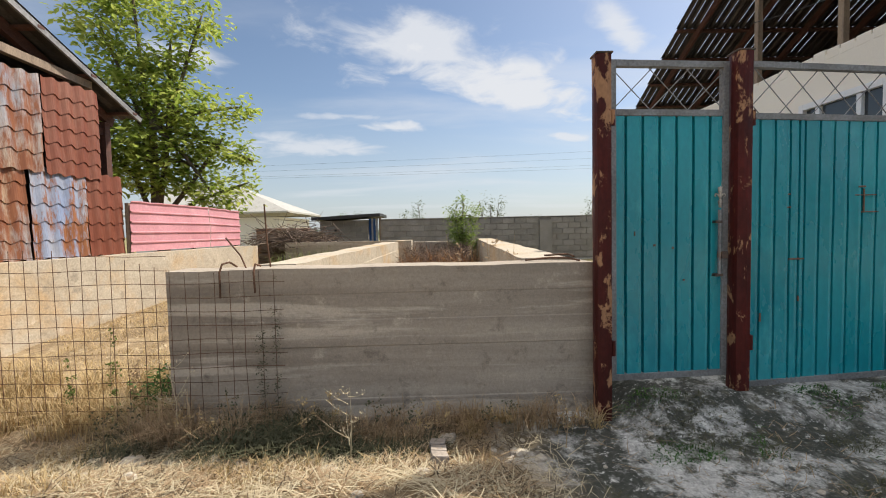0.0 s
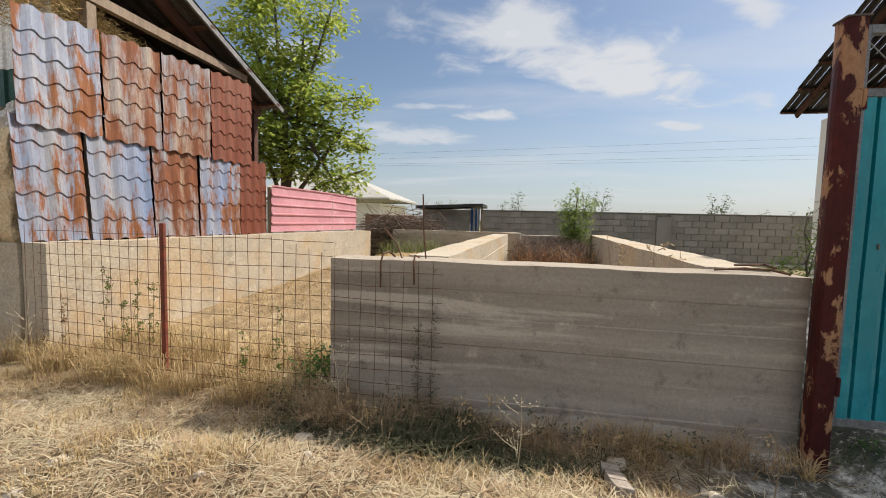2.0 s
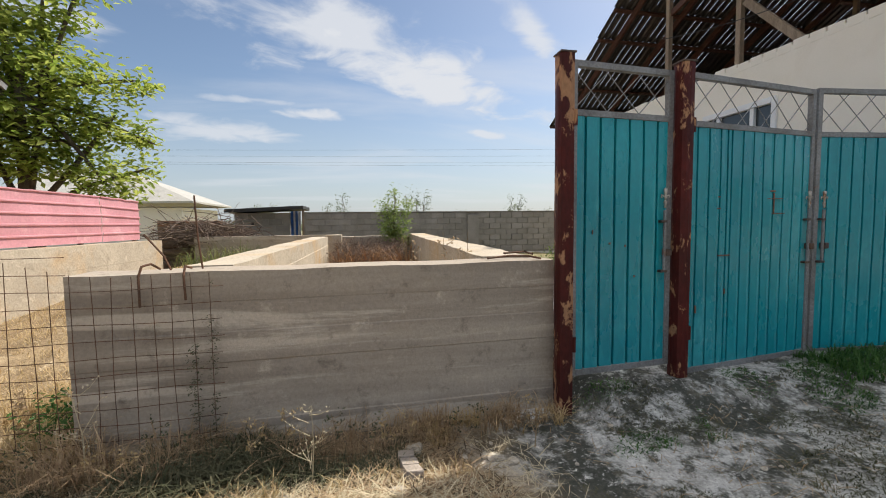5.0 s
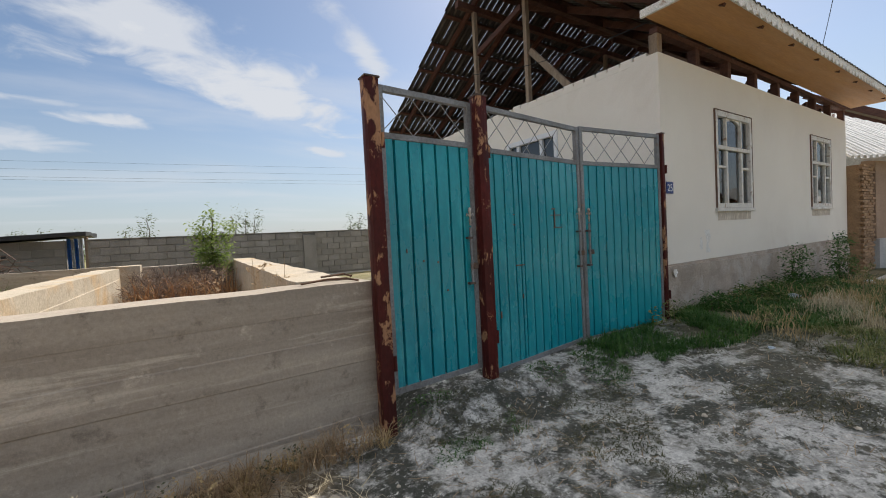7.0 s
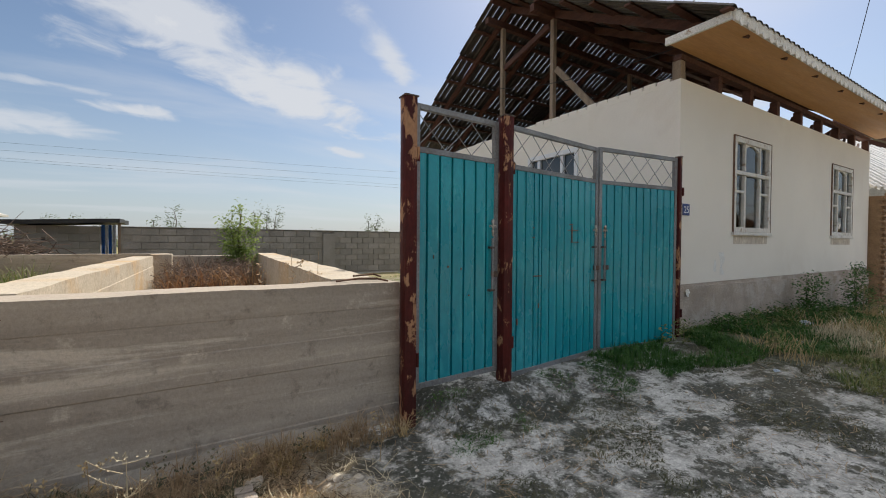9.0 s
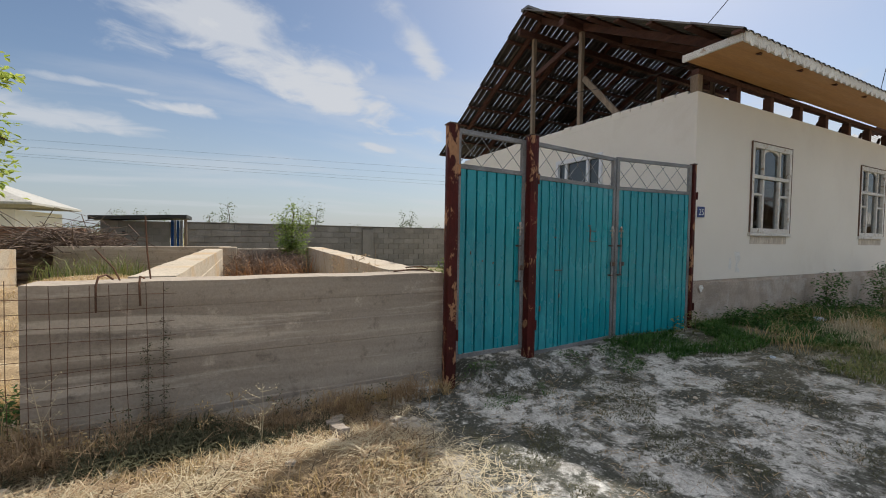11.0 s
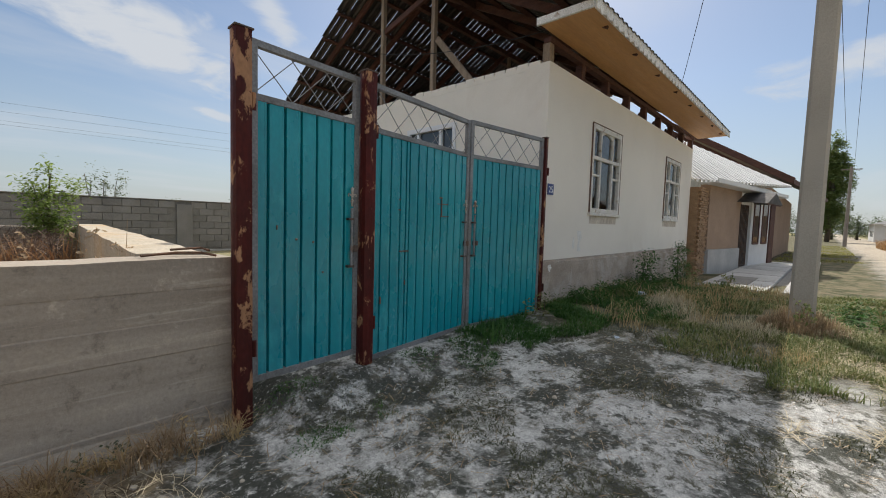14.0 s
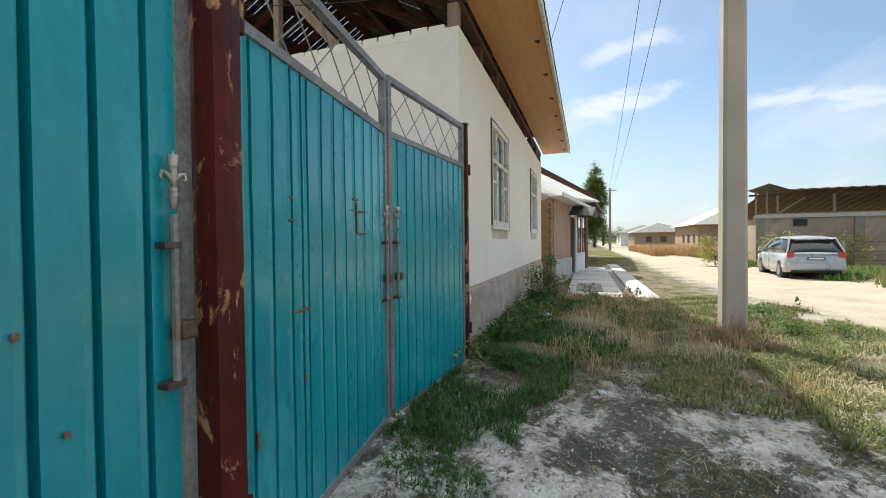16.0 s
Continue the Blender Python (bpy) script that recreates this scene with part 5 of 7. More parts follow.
hang(part("top_course", box((-1.84, 13.67, 1.622), (9.6, 13.84, 1.733)), M["mortar"]), bw)

# ---- next plot along the street ----
M["mudbrick"] = mat("mudbrick", (0.40, 0.25, 0.14), (0.31, 0.19, 0.105), 5, 0.95, random=0.2, fine=60, fine_amt=0.3, bump=0.7, bdist=0.008)
M["tan_render"] = mat("tan_render", (0.40, 0.275, 0.19), (0.33, 0.225, 0.155), 1.5, 0.92, fine=60, bump=0.3)
M["white_metal"] = mat("white_metal", (0.66, 0.65, 0.63), (0.58, 0.57, 0.55), 2, 0.85, 0.0, fine=30)
M["white_wall"] = mat("white_wall", (0.72, 0.71, 0.69), (0.65, 0.64, 0.62), 1.5, 0.85, fine=60, fine_amt=0.08)
pier = thing("mud_brick_pier", (13.5, 2.8, 0.1), "rough mud-brick pier at the end of the house", "wall")
part("core", box((13.0, 2.81, 0.0), (14.12, 3.2, 2.52)), M["mudbrick"], pier)
bmx = bmesh.new()
add_box(bmx, (0, 0, 0), (0.235, 0.12, 0.052), bevel=0.006)
mb_me = bpy.data.meshes.new("brick")
bmx.to_mesh(mb_me)
bmx.free()
mb_me.materials.append(M["mudbrick"])
for r in range(40):
    for c in range(5):
        x = 12.99 + c * 0.245 - (0.12 if r % 2 else 0)
        if x < 12.95 or x > 13.95:
            continue
        ob = new("brick", mb_me)
        ob.matrix_basis = pose(x, 2.75 + rb.uniform(-0.012, 0.012), 0.05 + r * 0.0622, 0, 0, rb.uniform(-2, 2))
        hang(ob, pier)


def street_y(x):
    return 2.74 - 0.14 * (x - 14.12)


def along_street(name, xa, xb, z0, z1, proud, thick, material, parent, label=""):
    bm = bmesh.new()
    ya, yb = street_y(xa) - proud, street_y(xb) - proud
    vs = [bm.verts.new(v) for v in ((xa, ya, z0), (xb, yb, z0), (xb, yb + thick, z0), (xa, ya + thick, z0), (xa, ya, z1), (xb, yb, z1), (xb, yb + thick, z1), (xa, ya + thick, z1))]
    for f in ((3, 2, 1, 0), (4, 5, 6, 7), (0, 1, 5, 4), (1, 2, 6, 5), (2, 3, 7, 6), (3, 0, 4, 7)):
        bm.faces.new([vs[i] for i in f])
    return part(name, bm, material, parent, label)


nb = thing("neighbour_house", (18, 3, 0.1), "low neighbouring house with tan walls and white sheet roof", "house")
along_street("base", 14.13, 16.9, 0.0, 0.78, 0.05, 0.3, M["concrete_slab"], nb, "pale concrete base")
along_street("wall", 14.13, 16.9, 0.784, 2.68, 0.0, 0.25, M["tan_render"], nb, "tan rendered wall")
g = along_street("gate", 16.92, 18.0, 0.12, 2.2, -0.05, 0.05, M["dark_steel"], nb, "dark barred metal gate")
for i in range(8):
    along_street("bar", 16.96 + i * 0.13, 16.985 + i * 0.13, 0.2, 2.25, -0.02, 0.03, M["dark_steel"], nb)
along_street("wall", 18.02, 20.3, 0.0, 2.95, 0.02, 0.3, M["white_wall"], nb, "white painted wall")
for xa in (18.35, 19.4):
    wd = along_street("window", xa, xa + 0.6, 0.95, 2.35, 0.035, 0.012, M["glass"], nb, "tall dark window")
    for a, b, c, d in ((xa - 0.06, xa, 0.9, 2.4), (xa + 0.6, xa + 0.66, 0.9, 2.4), (xa, xa + 0.6, 2.35, 2.41), (xa, xa + 0.6, 0.88, 0.95)):
        along_street("frame", a, b, c, d, 0.05, 0.03, M["wood_dark"], wd)
along_street("pillar", 20.32, 20.9, 0.0, 2.9, 0.06, 0.5, M["wood_dark"], nb, "dark brown corner pillar")
can = part("canopy", beam((16.6, street_y(16.6) - 0.75, 2.25), (18.2, street_y(18.2) - 0.75, 2.25), 0.05, 0.05), M["wood_dark"], nb, "small peaked porch canopy")
bm = bmesh.new()
vs = [bm.verts.new(v) for v in ((16.5, street_y(16.5) - 0.8, 2.25), (17.4, street_y(17.4) - 0.8, 2.62), (18.3, street_y(18.3) - 0.8, 2.25), (16.5, street_y(16.5), 2.3), (17.4, street_y(17.4), 2.68), (18.3, street_y(18.3), 2.3))]
for f in ((0, 1, 4, 3), (1, 2, 5, 4), (0, 2, 1)):
    bm.faces.new([vs[i] for i in f])
part("canopy_roof", bm, M["roof_under"], can)


def slope(name, a, b, c, d, waves, amp, material, parent, label=""):
    """A corrugated roof slope: a-b along the eave, d-c along the top."""
    a, b, c, d = map(Vector, (a, b, c, d))
    n = waves * 4
    vs, fs = [], []
    for k in range(2):
        for i in range(n + 1):
            u = i / n
            p = a.lerp(b, u).lerp(d.lerp(c, u), k)
            vs.append((p.x, p.y, p.z + amp * math.sin(u * waves * 2 * math.pi)))
    for i in range(n):
        fs.append((i, i + 1, n + 2 + i, n + 1 + i))
    return mesh_part(name, vs, fs, material, parent, label)


def plane_roof(name, pts, material, parent, label=""):
    bm = bmesh.new()
    vs = [bm.verts.new(p) for p in pts]
    bm.faces.new(vs)
    return part(name, bm, material, parent, label)


# hipped white roof: the street slope is corrugated along its fall
ra, rb_, rd = Vector((13.1, 2.95, 2.70)), Vector((20.7, 1.25, 3.08)), Vector((21.0, 5.2, 5.3))
vs, fs, n = [], [], 288
for i in range(n + 1):
    u = i / n
    lift = 0.055 * min(max(2.2 * math.sin(u * 30 * 2 * math.pi), -0.3), 1.0)
    p = ra.lerp(rb_, u)
    top = Vector((14.5, 5.2, 4.6)).lerp(rd, min(u / 0.55, 1.0)) if u < 0.55 else rd.lerp(rb_ + Vector((0.1, 0.1, 0.02)), (u - 0.55) / 0.45)
    q = p.lerp(top, 1.0)
    vs += [(p.x, p.y, p.z + lift), (q.x, q.y, q.z + lift)]
for i in range(n):
    fs.append((2 * i, 2 * i + 2, 2 * i + 3, 2 * i + 1))
mesh_part("roof", vs, fs, M["white_metal"], nb, "white corrugated roof")
plane_roof("roof_hip", [(20.7, 1.3, 3.08), (21.0, 9.0, 3.0), (21.0, 5.2, 5.28)], M["white_metal"], nb)
plane_roof("roof_hip", [(13.1, 3.0, 2.70), (14.5, 5.2, 4.58), (13.1, 9.0, 2.7)], M["white_metal"], nb)
along_street("eave_board", 13.4, 20.9, 2.68, 2.78, 0.42, 0.03, M["white_wall"], nb)
along_street("eave_soffit", 13.4, 20.9, 2.66, 2.675, 0.42, 0.45, M["white_wall"], nb)
nb2 = thing("brown_roofed_house", (22, 8, 0.1), "farther house with a dark brown sheet roof", "house")
slope("roof", (24.6, 1.5, 3.7), (40, 0.4, 3.7), (40, 6.8, 7.0), (24.6, 6.8, 7.0), 40, 0.02, M["roof_under"], nb2)
slope("gable", (24.75, 1.5, 3.4), (24.75, 12.0, 3.4), (24.75, 6.85, 6.7), (24.75, 6.75, 6.7), 4, 0.0, M["wood_dark"], nb2)
part("roof_edge", beam((24.5, 1.46, 3.66), (40, 0.35, 3.66), 0.05, 0.22), M["wood_dark"], nb2)
part("verge_board", beam((24.5, 1.45, 3.68), (24.5, 6.8, 6.95), 0.06, 0.28), M["wood_dark"], nb2)
part("wall", box((24.7, 2.2, 0.0), (39, 9.0, 3.4)), M["tan_render"], nb2)


# paved strip and gutter in front of it
pv = thing("pavement_slab", (16, 1.6, 0.1), "pale concrete paving with a dark drain opening", "paving", kind="")
zs = 0.14
part("slab", box((10.75, 1.02, 0.0), (21.5, 2.25, zs), bevel=0.012), M["concrete_slab"], pv)
for i in range(6):
    part("joint", box((12.8 + i * 1.9, 1.02, zs + 0.001), (12.82 + i * 1.9, 2.25, zs + 0.004)), M["mortar"], pv)
part("drain_cover", box((11.6, 1.42, zs + 0.001), (13.5, 2.05, zs + 0.012), bevel=0.004), M["mortar"], pv, "dark iron drain cover")
for k in range(9):
    kb = tagged(part("kerb_slab", box((10.95 + k * 1.5, 0.30, 0.02), (12.42 + k * 1.5, 0.78, 0.125 + 0.01 * math.sin(k * 3)), pose(0, 0, 0), bevel=0.015), M["concrete_slab"]), "precast concrete kerb slab beside the gutter", "kerb", "kerb slabs along the gutter")
tagged(part("gutter", box((10.9, 0.79, 0.0), (24.0, 1.01, 0.07)), M["mortar"]), "narrow dark concrete gutter between the slabs", "gutter", kind="structure")

# ---- poles and wires ----
M["wood_pole"] = mat("wood_pole", (0.30, 0.26, 0.22), (0.22, 0.19, 0.16), 3, 0.9, stretch=(3, 3, 0.5))
wp = thing("wooden_pole", (60, -1.2, 0.0), "slim far utility pole beside the road", "utility pole")
part("shaft", tube([(60, -1.2, 0.0), (60, -1.2, 8.3)], 0.17, 8, 0.12), M["wood_pole"], wp)
part("cross_arm", beam((60, -2.0, 8.0), (60, -0.4, 8.0), 0.1, 0.1), M["wood_pole"], wp)


def wire(name, p, q, sag, r, label):
    p, q = Vector(p), Vector(q)
    pts = [p.lerp(q, i / 24) - Vector((0, 0, sag * 4 * (i / 24) * (1 - i / 24))) for i in range(25)]
    return tagged(part(name, tube(pts, r, 4), M["tarp"]), label, "cable", "overhead wires along the street")


for y0, y1 in ((0.05, -1.4), (0.62, -1.0)):
    wire("overhead_wire", (6.27, y0, 8.44), (60, y1, 8.1), 0.9, 0.011, "thin black overhead wire along the street")
wire("service_wire", (6.27, 0.9, 8.3), (13.0, 3.6, 4.4), 0.35, 0.008, "black service wire slung to the house")
wire("service_wire", (5.6, 3.3, 4.6), (6.27, 0.4, 8.2), 0.2, 0.006, "black service wire slung to the house")
for z, k in ((6.2, 0), (5.2, 1), (4.2, 2), (3.6, 3)):
    wire("far_wire", (-60, 46, z + 0.6 * k + 2), (70, 46, z + 5.5), 0.5, 0.008, "far thin power line behind the plot")

wire("service_wire", (5.2, 3.2, 4.0), (5.1, 6.7, 4.55), 0.12, 0.006, "black cable slung across the open gable")

# ---- across the road ----
M["roof_brown"] = mat("roof_brown", (0.13, 0.055, 0.04), (0.09, 0.04, 0.03), 2, 0.6, fine=30)
RB = thing("unfinished_building", (30, -12, 0.1), "long unfinished block building under an open truss roof", "building")
M["grey_block"] = mat("grey_block", (0.36, 0.29, 0.23), (0.28, 0.225, 0.18), 1.5, 0.93, c3=(0.40, 0.33, 0.27), s3=0.8, fine=40, bump=0.4)
part("front_wall", box((28.0, -40.0, 0.0), (28.35, -6.95, 2.62)), M["grey_block"], RB)
part("side_wall", box((28.36, -7.25, 0.0), (31.0, -6.95, 2.45)), M["grey_block"], RB)
part("lintel", box((27.93, -40.0, 2.48), (27.998, -6.95, 2.68)), M["concrete_slab"], RB)
for i, y in enumerate((-7.15, -11.4, -15.5, -19.5, -23.5)):
    part("pier", box((27.9, y - 0.2, 0.0), (27.999, y + 0.2, 2.47)), M["mortar"], RB)
part("vent", box((27.96, -9.25, 2.05), (27.999, -8.65, 2.4)), M["tarp"], RB)
for i in range(9):
    y = -8.0 - i * 2.45
    part("truss_post", box((28.1, y - 0.05, 2.62), (28.2, y + 0.05, 3.72)), M["wood_grey"], RB)
    if i % 2 == 0:
        part("truss_brace", beam((28.15, y, 2.7), (28.15, y - 1.2, 3.55), 0.05, 0.07), M["wood_grey"], RB)
part("truss_rail", beam((28.15, -40, 3.74), (28.15, -6.7, 3.74), 0.08, 0.10), M["wood_dark"], RB)
part("truss_rail", beam((28.15, -40, 2.72), (28.15, -7.3, 2.72), 0.08, 0.06), M["wood_grey"], RB)
slope("roof", (27.5, -40, 3.95), (27.5, -8.4, 3.95), (31, -8.4, 4.25), (31, -40, 4.25), 60, 0.03, M["roof_brown"], RB)
slope("roof", (31, -40, 4.25), (31, -8.4, 4.25), (40, -8.4, 2.4), (40, -40, 2.4), 60, 0.03, M["roof_brown"], RB)
bm = bmesh.new()
vs = [bm.verts.new(v) for v in ((27.6, -8.6, 3.86), (27.6, -7.45, 4.32), (27.6, -6.1, 3.82), (31, -6.1, 3.82), (31, -7.45, 4.32), (31, -8.6, 3.86))]
for f in ((0, 1, 4, 5), (1, 2, 3, 4)):
    bm.faces.new([vs[i] for i in f])
part("porch_roof", bm, M["roof_under"], RB, "grey lean-to roof on stub posts")
for y in (-6.5, -7.0, -7.5):
    part("stub_post", box((28.05, y - 0.04, 2.45), (28.13, y + 0.04, 3.95)), M["wood_grey"], RB)

hp = lambda *a: thing("far_village_house", *a)
for i, (x, y, w, d, h, rm) in enumerate(((88, -7.0, 12, 9, 2.8, "roof_grey"), (60, -11.4, 14, 11, 3.2, "pale_roof"), (108, -6.0, 14, 10, 3.2, "roof_grey"))):
    t = hp((x, y - d / 2, 0.0), "far low house with a shallow grey roof along the road", "house", "far houses along the road")
    part("wall", box((x, y - d, 0), (x + w, y, h)), M["white_wall"] if i == 2 else M["tan_render"], t)
    bm = bmesh.new()
    o = 0.7
    vs = [bm.verts.new(v) for v in ((x - o, y - d - o, h), (x + w + o, y - d - o, h), (x + w + o, y + o, h), (x - o, y + o, h), (x + 2.5, y - d / 2, h + (3.0 if i == 1 else 1.9)), (x + w - 2.5, y - d / 2, h + (3.0 if i == 1 else 1.9)))]
    for f in ((0, 1, 5, 4), (1, 2, 5), (2, 3, 4, 5), (3, 0, 4)):
        bm.faces.new([vs[k] for k in f])
    part("roof", bm, M[rm], t)
    for k in range(3):
        part("window", box((x - 0.03, y - d + 1 + k * 2.5, 0.9), (x - 0.005, y - d + 2 + k * 2.5, 2.0)), M["glass"], t)
    for k in range(3):
        part("window", box((x + 1.5 + k * 3, y + 0.005, 0.9), (x + 2.6 + k * 3, y + 0.03, 2.0)), M["glass"], t)

# wire fence on the far verge
wf = thing("verge_fence", (21, -9, 0.0), "thin rusty wire fence on the far verge", "fence")
for i in range(5):
    y = -7.55 - i * 1.3
    part("post", box((21.0, y - 0.03, -0.15), (21.06, y + 0.03, 1.25)), M["red_rust"] if i else M["wood_grey"], wf)
for z in (0.5, 0.85, 1.22):
    part("rail", tube([(21.03, -7.5, z), (21.03, -12.9, z + 0.02)], 0.012, 5), M["rebar"], wf)


# ---- parked car ----
def car(at, rz):
    c = thing("parked_car", (0, 0, 0), "silver compact estate car parked on the roadside", "car")
    paint = M["car_paint"]

    def loft(secs, name, material, parent, label=""):
        """secs: x, half width low, half width high, z low, z high."""
        bm = bmesh.new()
        rings = []
        for x, wl, wh, zl, zh in secs:
            r = 0.10
            prof = [(-wl, zl), (-wl - 0.015, (zl * 2 + zh) / 3), (-(wl + wh) / 2 - 0.012, (zl + 2 * zh) / 3), (-wh, zh - r * 0.6), (-wh + r, zh), (0, zh + 0.025), (wh - r, zh), (wh, zh - r * 0.6), ((wl + wh) / 2 + 0.012, (zl + 2 * zh) / 3), (wl + 0.015, (zl * 2 + zh) / 3), (wl, zl)]
            rings.append([bm.verts.new((x, y, z)) for y, z in prof])
        for a, b in zip(rings, rings[1:]):
            for j in range(len(a) - 1):
                bm.faces.new((a[j], a[j + 1], b[j + 1], b[j]))
            bm.faces.new((a[-1], a[0], b[0], b[-1]))
        bm.faces.new(rings[0])
        bm.faces.new(list(reversed(rings[-1])))
        return part(name, bm, material, parent, label, smooth=True)

    body = loft(((-0.80, 0.74, 0.72, 0.34, 0.80), (-0.74, 0.82, 0.78, 0.27, 0.96), (-0.5, 0.84, 0.80, 0.24, 0.99), (0.6, 0.85, 0.81, 0.22, 0.97), (1.8, 0.85, 0.81, 0.22, 0.97), (2.6, 0.84, 0.79, 0.24, 0.98), (3.3, 0.82, 0.74, 0.26, 0.88), (3.62, 0.76, 0.66, 0.30, 0.76), (3.74, 0.62, 0.55, 0.36, 0.62)), "body", paint, c, "silver painted body")
    cabin = loft(((-0.70, 0.76, 0.62, 0.94, 1.02), (-0.58, 0.77, 0.64, 0.94, 1.20), (-0.36, 0.78, 0.64, 0.94, 1.47), (0.2, 0.79, 0.63, 0.94, 1.53), (1.2, 0.79, 0.62, 0.94, 1.53), (1.75, 0.79, 0.60, 0.94, 1.46), (2.7, 0.78, 0.66, 0.94, 1.01)), "glasshouse", M["car_glass"], c, "dark tinted windows")
    loft(((-0.52, 0.56, 0.52, 1.44, 1.475), (-0.36, 0.645, 0.60, 1.44, 1.52), (0.3, 0.655, 0.60, 1.47, 1.565), (1.2, 0.645, 0.60, 1.47, 1.565), (1.75, 0.60, 0.55, 1.44, 1.50)), "roof", paint, c)
    for s in (-1, 1):
        for xa, za, xb, zb in ((-0.70, 0.97, -0.38, 1.48), (0.42, 0.97, 0.36, 1.52), (1.38, 0.97, 1.28, 1.53), (2.66, 0.98, 1.74, 1.47)):
            part("pillar", beam((xa, s * 0.785, za), (xb, s * 0.635, zb), 0.05 if xa > 0 else 0.11, 0.035, (0, 1, 0)), paint, c)
        part("tail_light", box((-0.80, s * 0.70 - 0.1, 0.78), (-0.70, s * 0.70 + 0.1, 0.99), bevel=0.03), M["tail_red"], c, "red tail light")
        part("mirror", box((2.15, s * 0.92 - 0.09, 0.98), (2.28, s * 0.92 + 0.09, 1.12), bevel=0.03), paint, c)
        part("head_light", box((3.45, s * 0.62 - 0.13, 0.62), (3.66, s * 0.62 + 0.12, 0.78), bevel=0.03), M["pvc"], c)
        part("door_seam", box((1.33, s * 0.862 - 0.004, 0.32), (1.345, s * 0.862 + 0.004, 0.95)), M["tarp"], c)
        part("door_handle", box((0.62, s * 0.868 - 0.012, 0.80), (0.80, s * 0.868 + 0.012, 0.835), bevel=0.008), paint, c)
        for xw in (0.0, 2.62):
            bm = bmesh.new()
            add_tube(bm, [(xw, s * 0.66, 0.30), (xw, s * 0.86, 0.30)], 0.30, 24)
            wt = part("wheel", bm, M["tarp"], c, "black tyre")
            part("rim", tube([(xw, s * 0.84, 0.30), (xw, s * 0.872, 0.30)], 0.20, 14), M["rim"], wt)
            part("arch", tube([(xw, s * 0.60, 0.31), (xw, s * 0.853, 0.31)], 0.35, 24), M["tarp"], c)
    part("rear_bumper", box((-0.87, -0.80, 0.36), (-0.70, 0.80, 0.60), bevel=0.05), paint, c)
    part("bumper_shadow", box((-0.80, -0.7, 0.24), (-0.5, 0.7, 0.36), bevel=0.03), M["tarp"], c)
    part("number_plate", box((-0.845, -0.26, 0.70), (-0.805, 0.26, 0.82), bevel=0.004), M["plate_dark"], c, "small number plate")
    part("plate_bar", box((-0.85, -0.20, 0.735), (-0.846, 0.20, 0.785)), M["pvc"], c)
    part("tailgate_seam", box((-0.806, -0.66, 0.90), (-0.76, 0.66, 0.915)), M["rim"], c)
    c.matrix_basis = pose(*at, 0, 0, rz) @ Matrix.Scale(0.96, 4)
    return c


M["car_paint"] = mat("car_paint", (0.43, 0.45, 0.46), (0.40, 0.42, 0.43), 1, 0.32, 0.3, fine=200, fine_amt=0.03, bump=0, coat=0.6)
M["car_glass"] = glass("car_glass", (0.012, 0.014, 0.017), 0.06)
M["tail_red"] = glass("tail_red", (0.42, 0.015, 0.02), 0.15)
M["rim"] = mat("rim", (0.35, 0.35, 0.36), (0.25, 0.25, 0.26), 20, 0.35, 0.8, fine=60)
M["plate_dark"] = mat("plate_dark", (0.12, 0.12, 0.13), (0.2, 0.2, 0.2), 30, 0.5)
car((19.2, -5.65, gh(19.2, -5.65) - 0.01), -6.5)


# ---- plants ----
def leaf_mat(name, c1, c2, trans=0.4, rough=0.55, vary=0.35):
    m = bpy.data.materials.new(name)
    m.use_nodes = True
    n, l = m.node_tree.nodes, m.node_tree.links
    b = n["Principled BSDF"]
    b.inputs["Roughness"].default_value = rough
    b.inputs["Specular IOR Level"].default_value = 0.3
    geo, mx, tr, sh = n.new("ShaderNodeNewGeometry"), n.new("ShaderNodeMix"), n.new("ShaderNodeBsdfTranslucent"), n.new("ShaderNodeMixShader")
    t, ad, sub = n.new("ShaderNodeTexNoise"), n.new("ShaderNodeMath"), n.new("ShaderNodeMath")
    t.inputs["Scale"].default_value = 1.8
    l.new(geo.outputs["Position"], t.inputs["Vector"])
    ad.operation, sub.operation = "ADD", "SUBTRACT"
    l.new(t.outputs["Fac"], ad.inputs[0]), l.new(geo.outputs["Random Per Island"], ad.inputs[1])
    l.new(ad.outputs[0], sub.inputs[0])
    sub.inputs[1].default_value = 0.5
    mx.data_type = "RGBA"
    l.new(sub.outputs[0], mx.inputs[0])
    mx.inputs[6].default_value, mx.inputs[7].default_value = (*c1, 1), (*c2, 1)
    l.new(mx.outputs[2], b.inputs["Base Color"]), l.new(mx.outputs[2], tr.inputs[0])
    sh.inputs[0].default_value = trans
    l.new(b.outputs[0], sh.inputs[1]), l.new(tr.outputs[0], sh.inputs[2])
    l.new(sh.outputs[0], n["Material Output"].inputs[0])
    return m


M["leaf_walnut"] = leaf_mat("leaf_walnut", (0.22, 0.31, 0.05), (0.50, 0.54, 0.14), 0.6)
M["leaf_green"] = leaf_mat("leaf_green", (0.09, 0.13, 0.03), (0.20, 0.25, 0.07), 0.45)
M["leaf_far"] = leaf_mat("leaf_far", (0.10, 0.14, 0.07), (0.19, 0.22, 0.11), 0.3)
M["leaf_poplar"] = leaf_mat("leaf_poplar", (0.13, 0.19, 0.06), (0.24, 0.29, 0.10), 0.5)
M["leaf_yellow"] = leaf_mat("leaf_yellow", (0.26, 0.26, 0.06), (0.38, 0.34, 0.09), 0.4)
M["reed"] = leaf_mat("reed", (0.36, 0.20, 0.09), (0.46, 0.30, 0.14), 0.3)
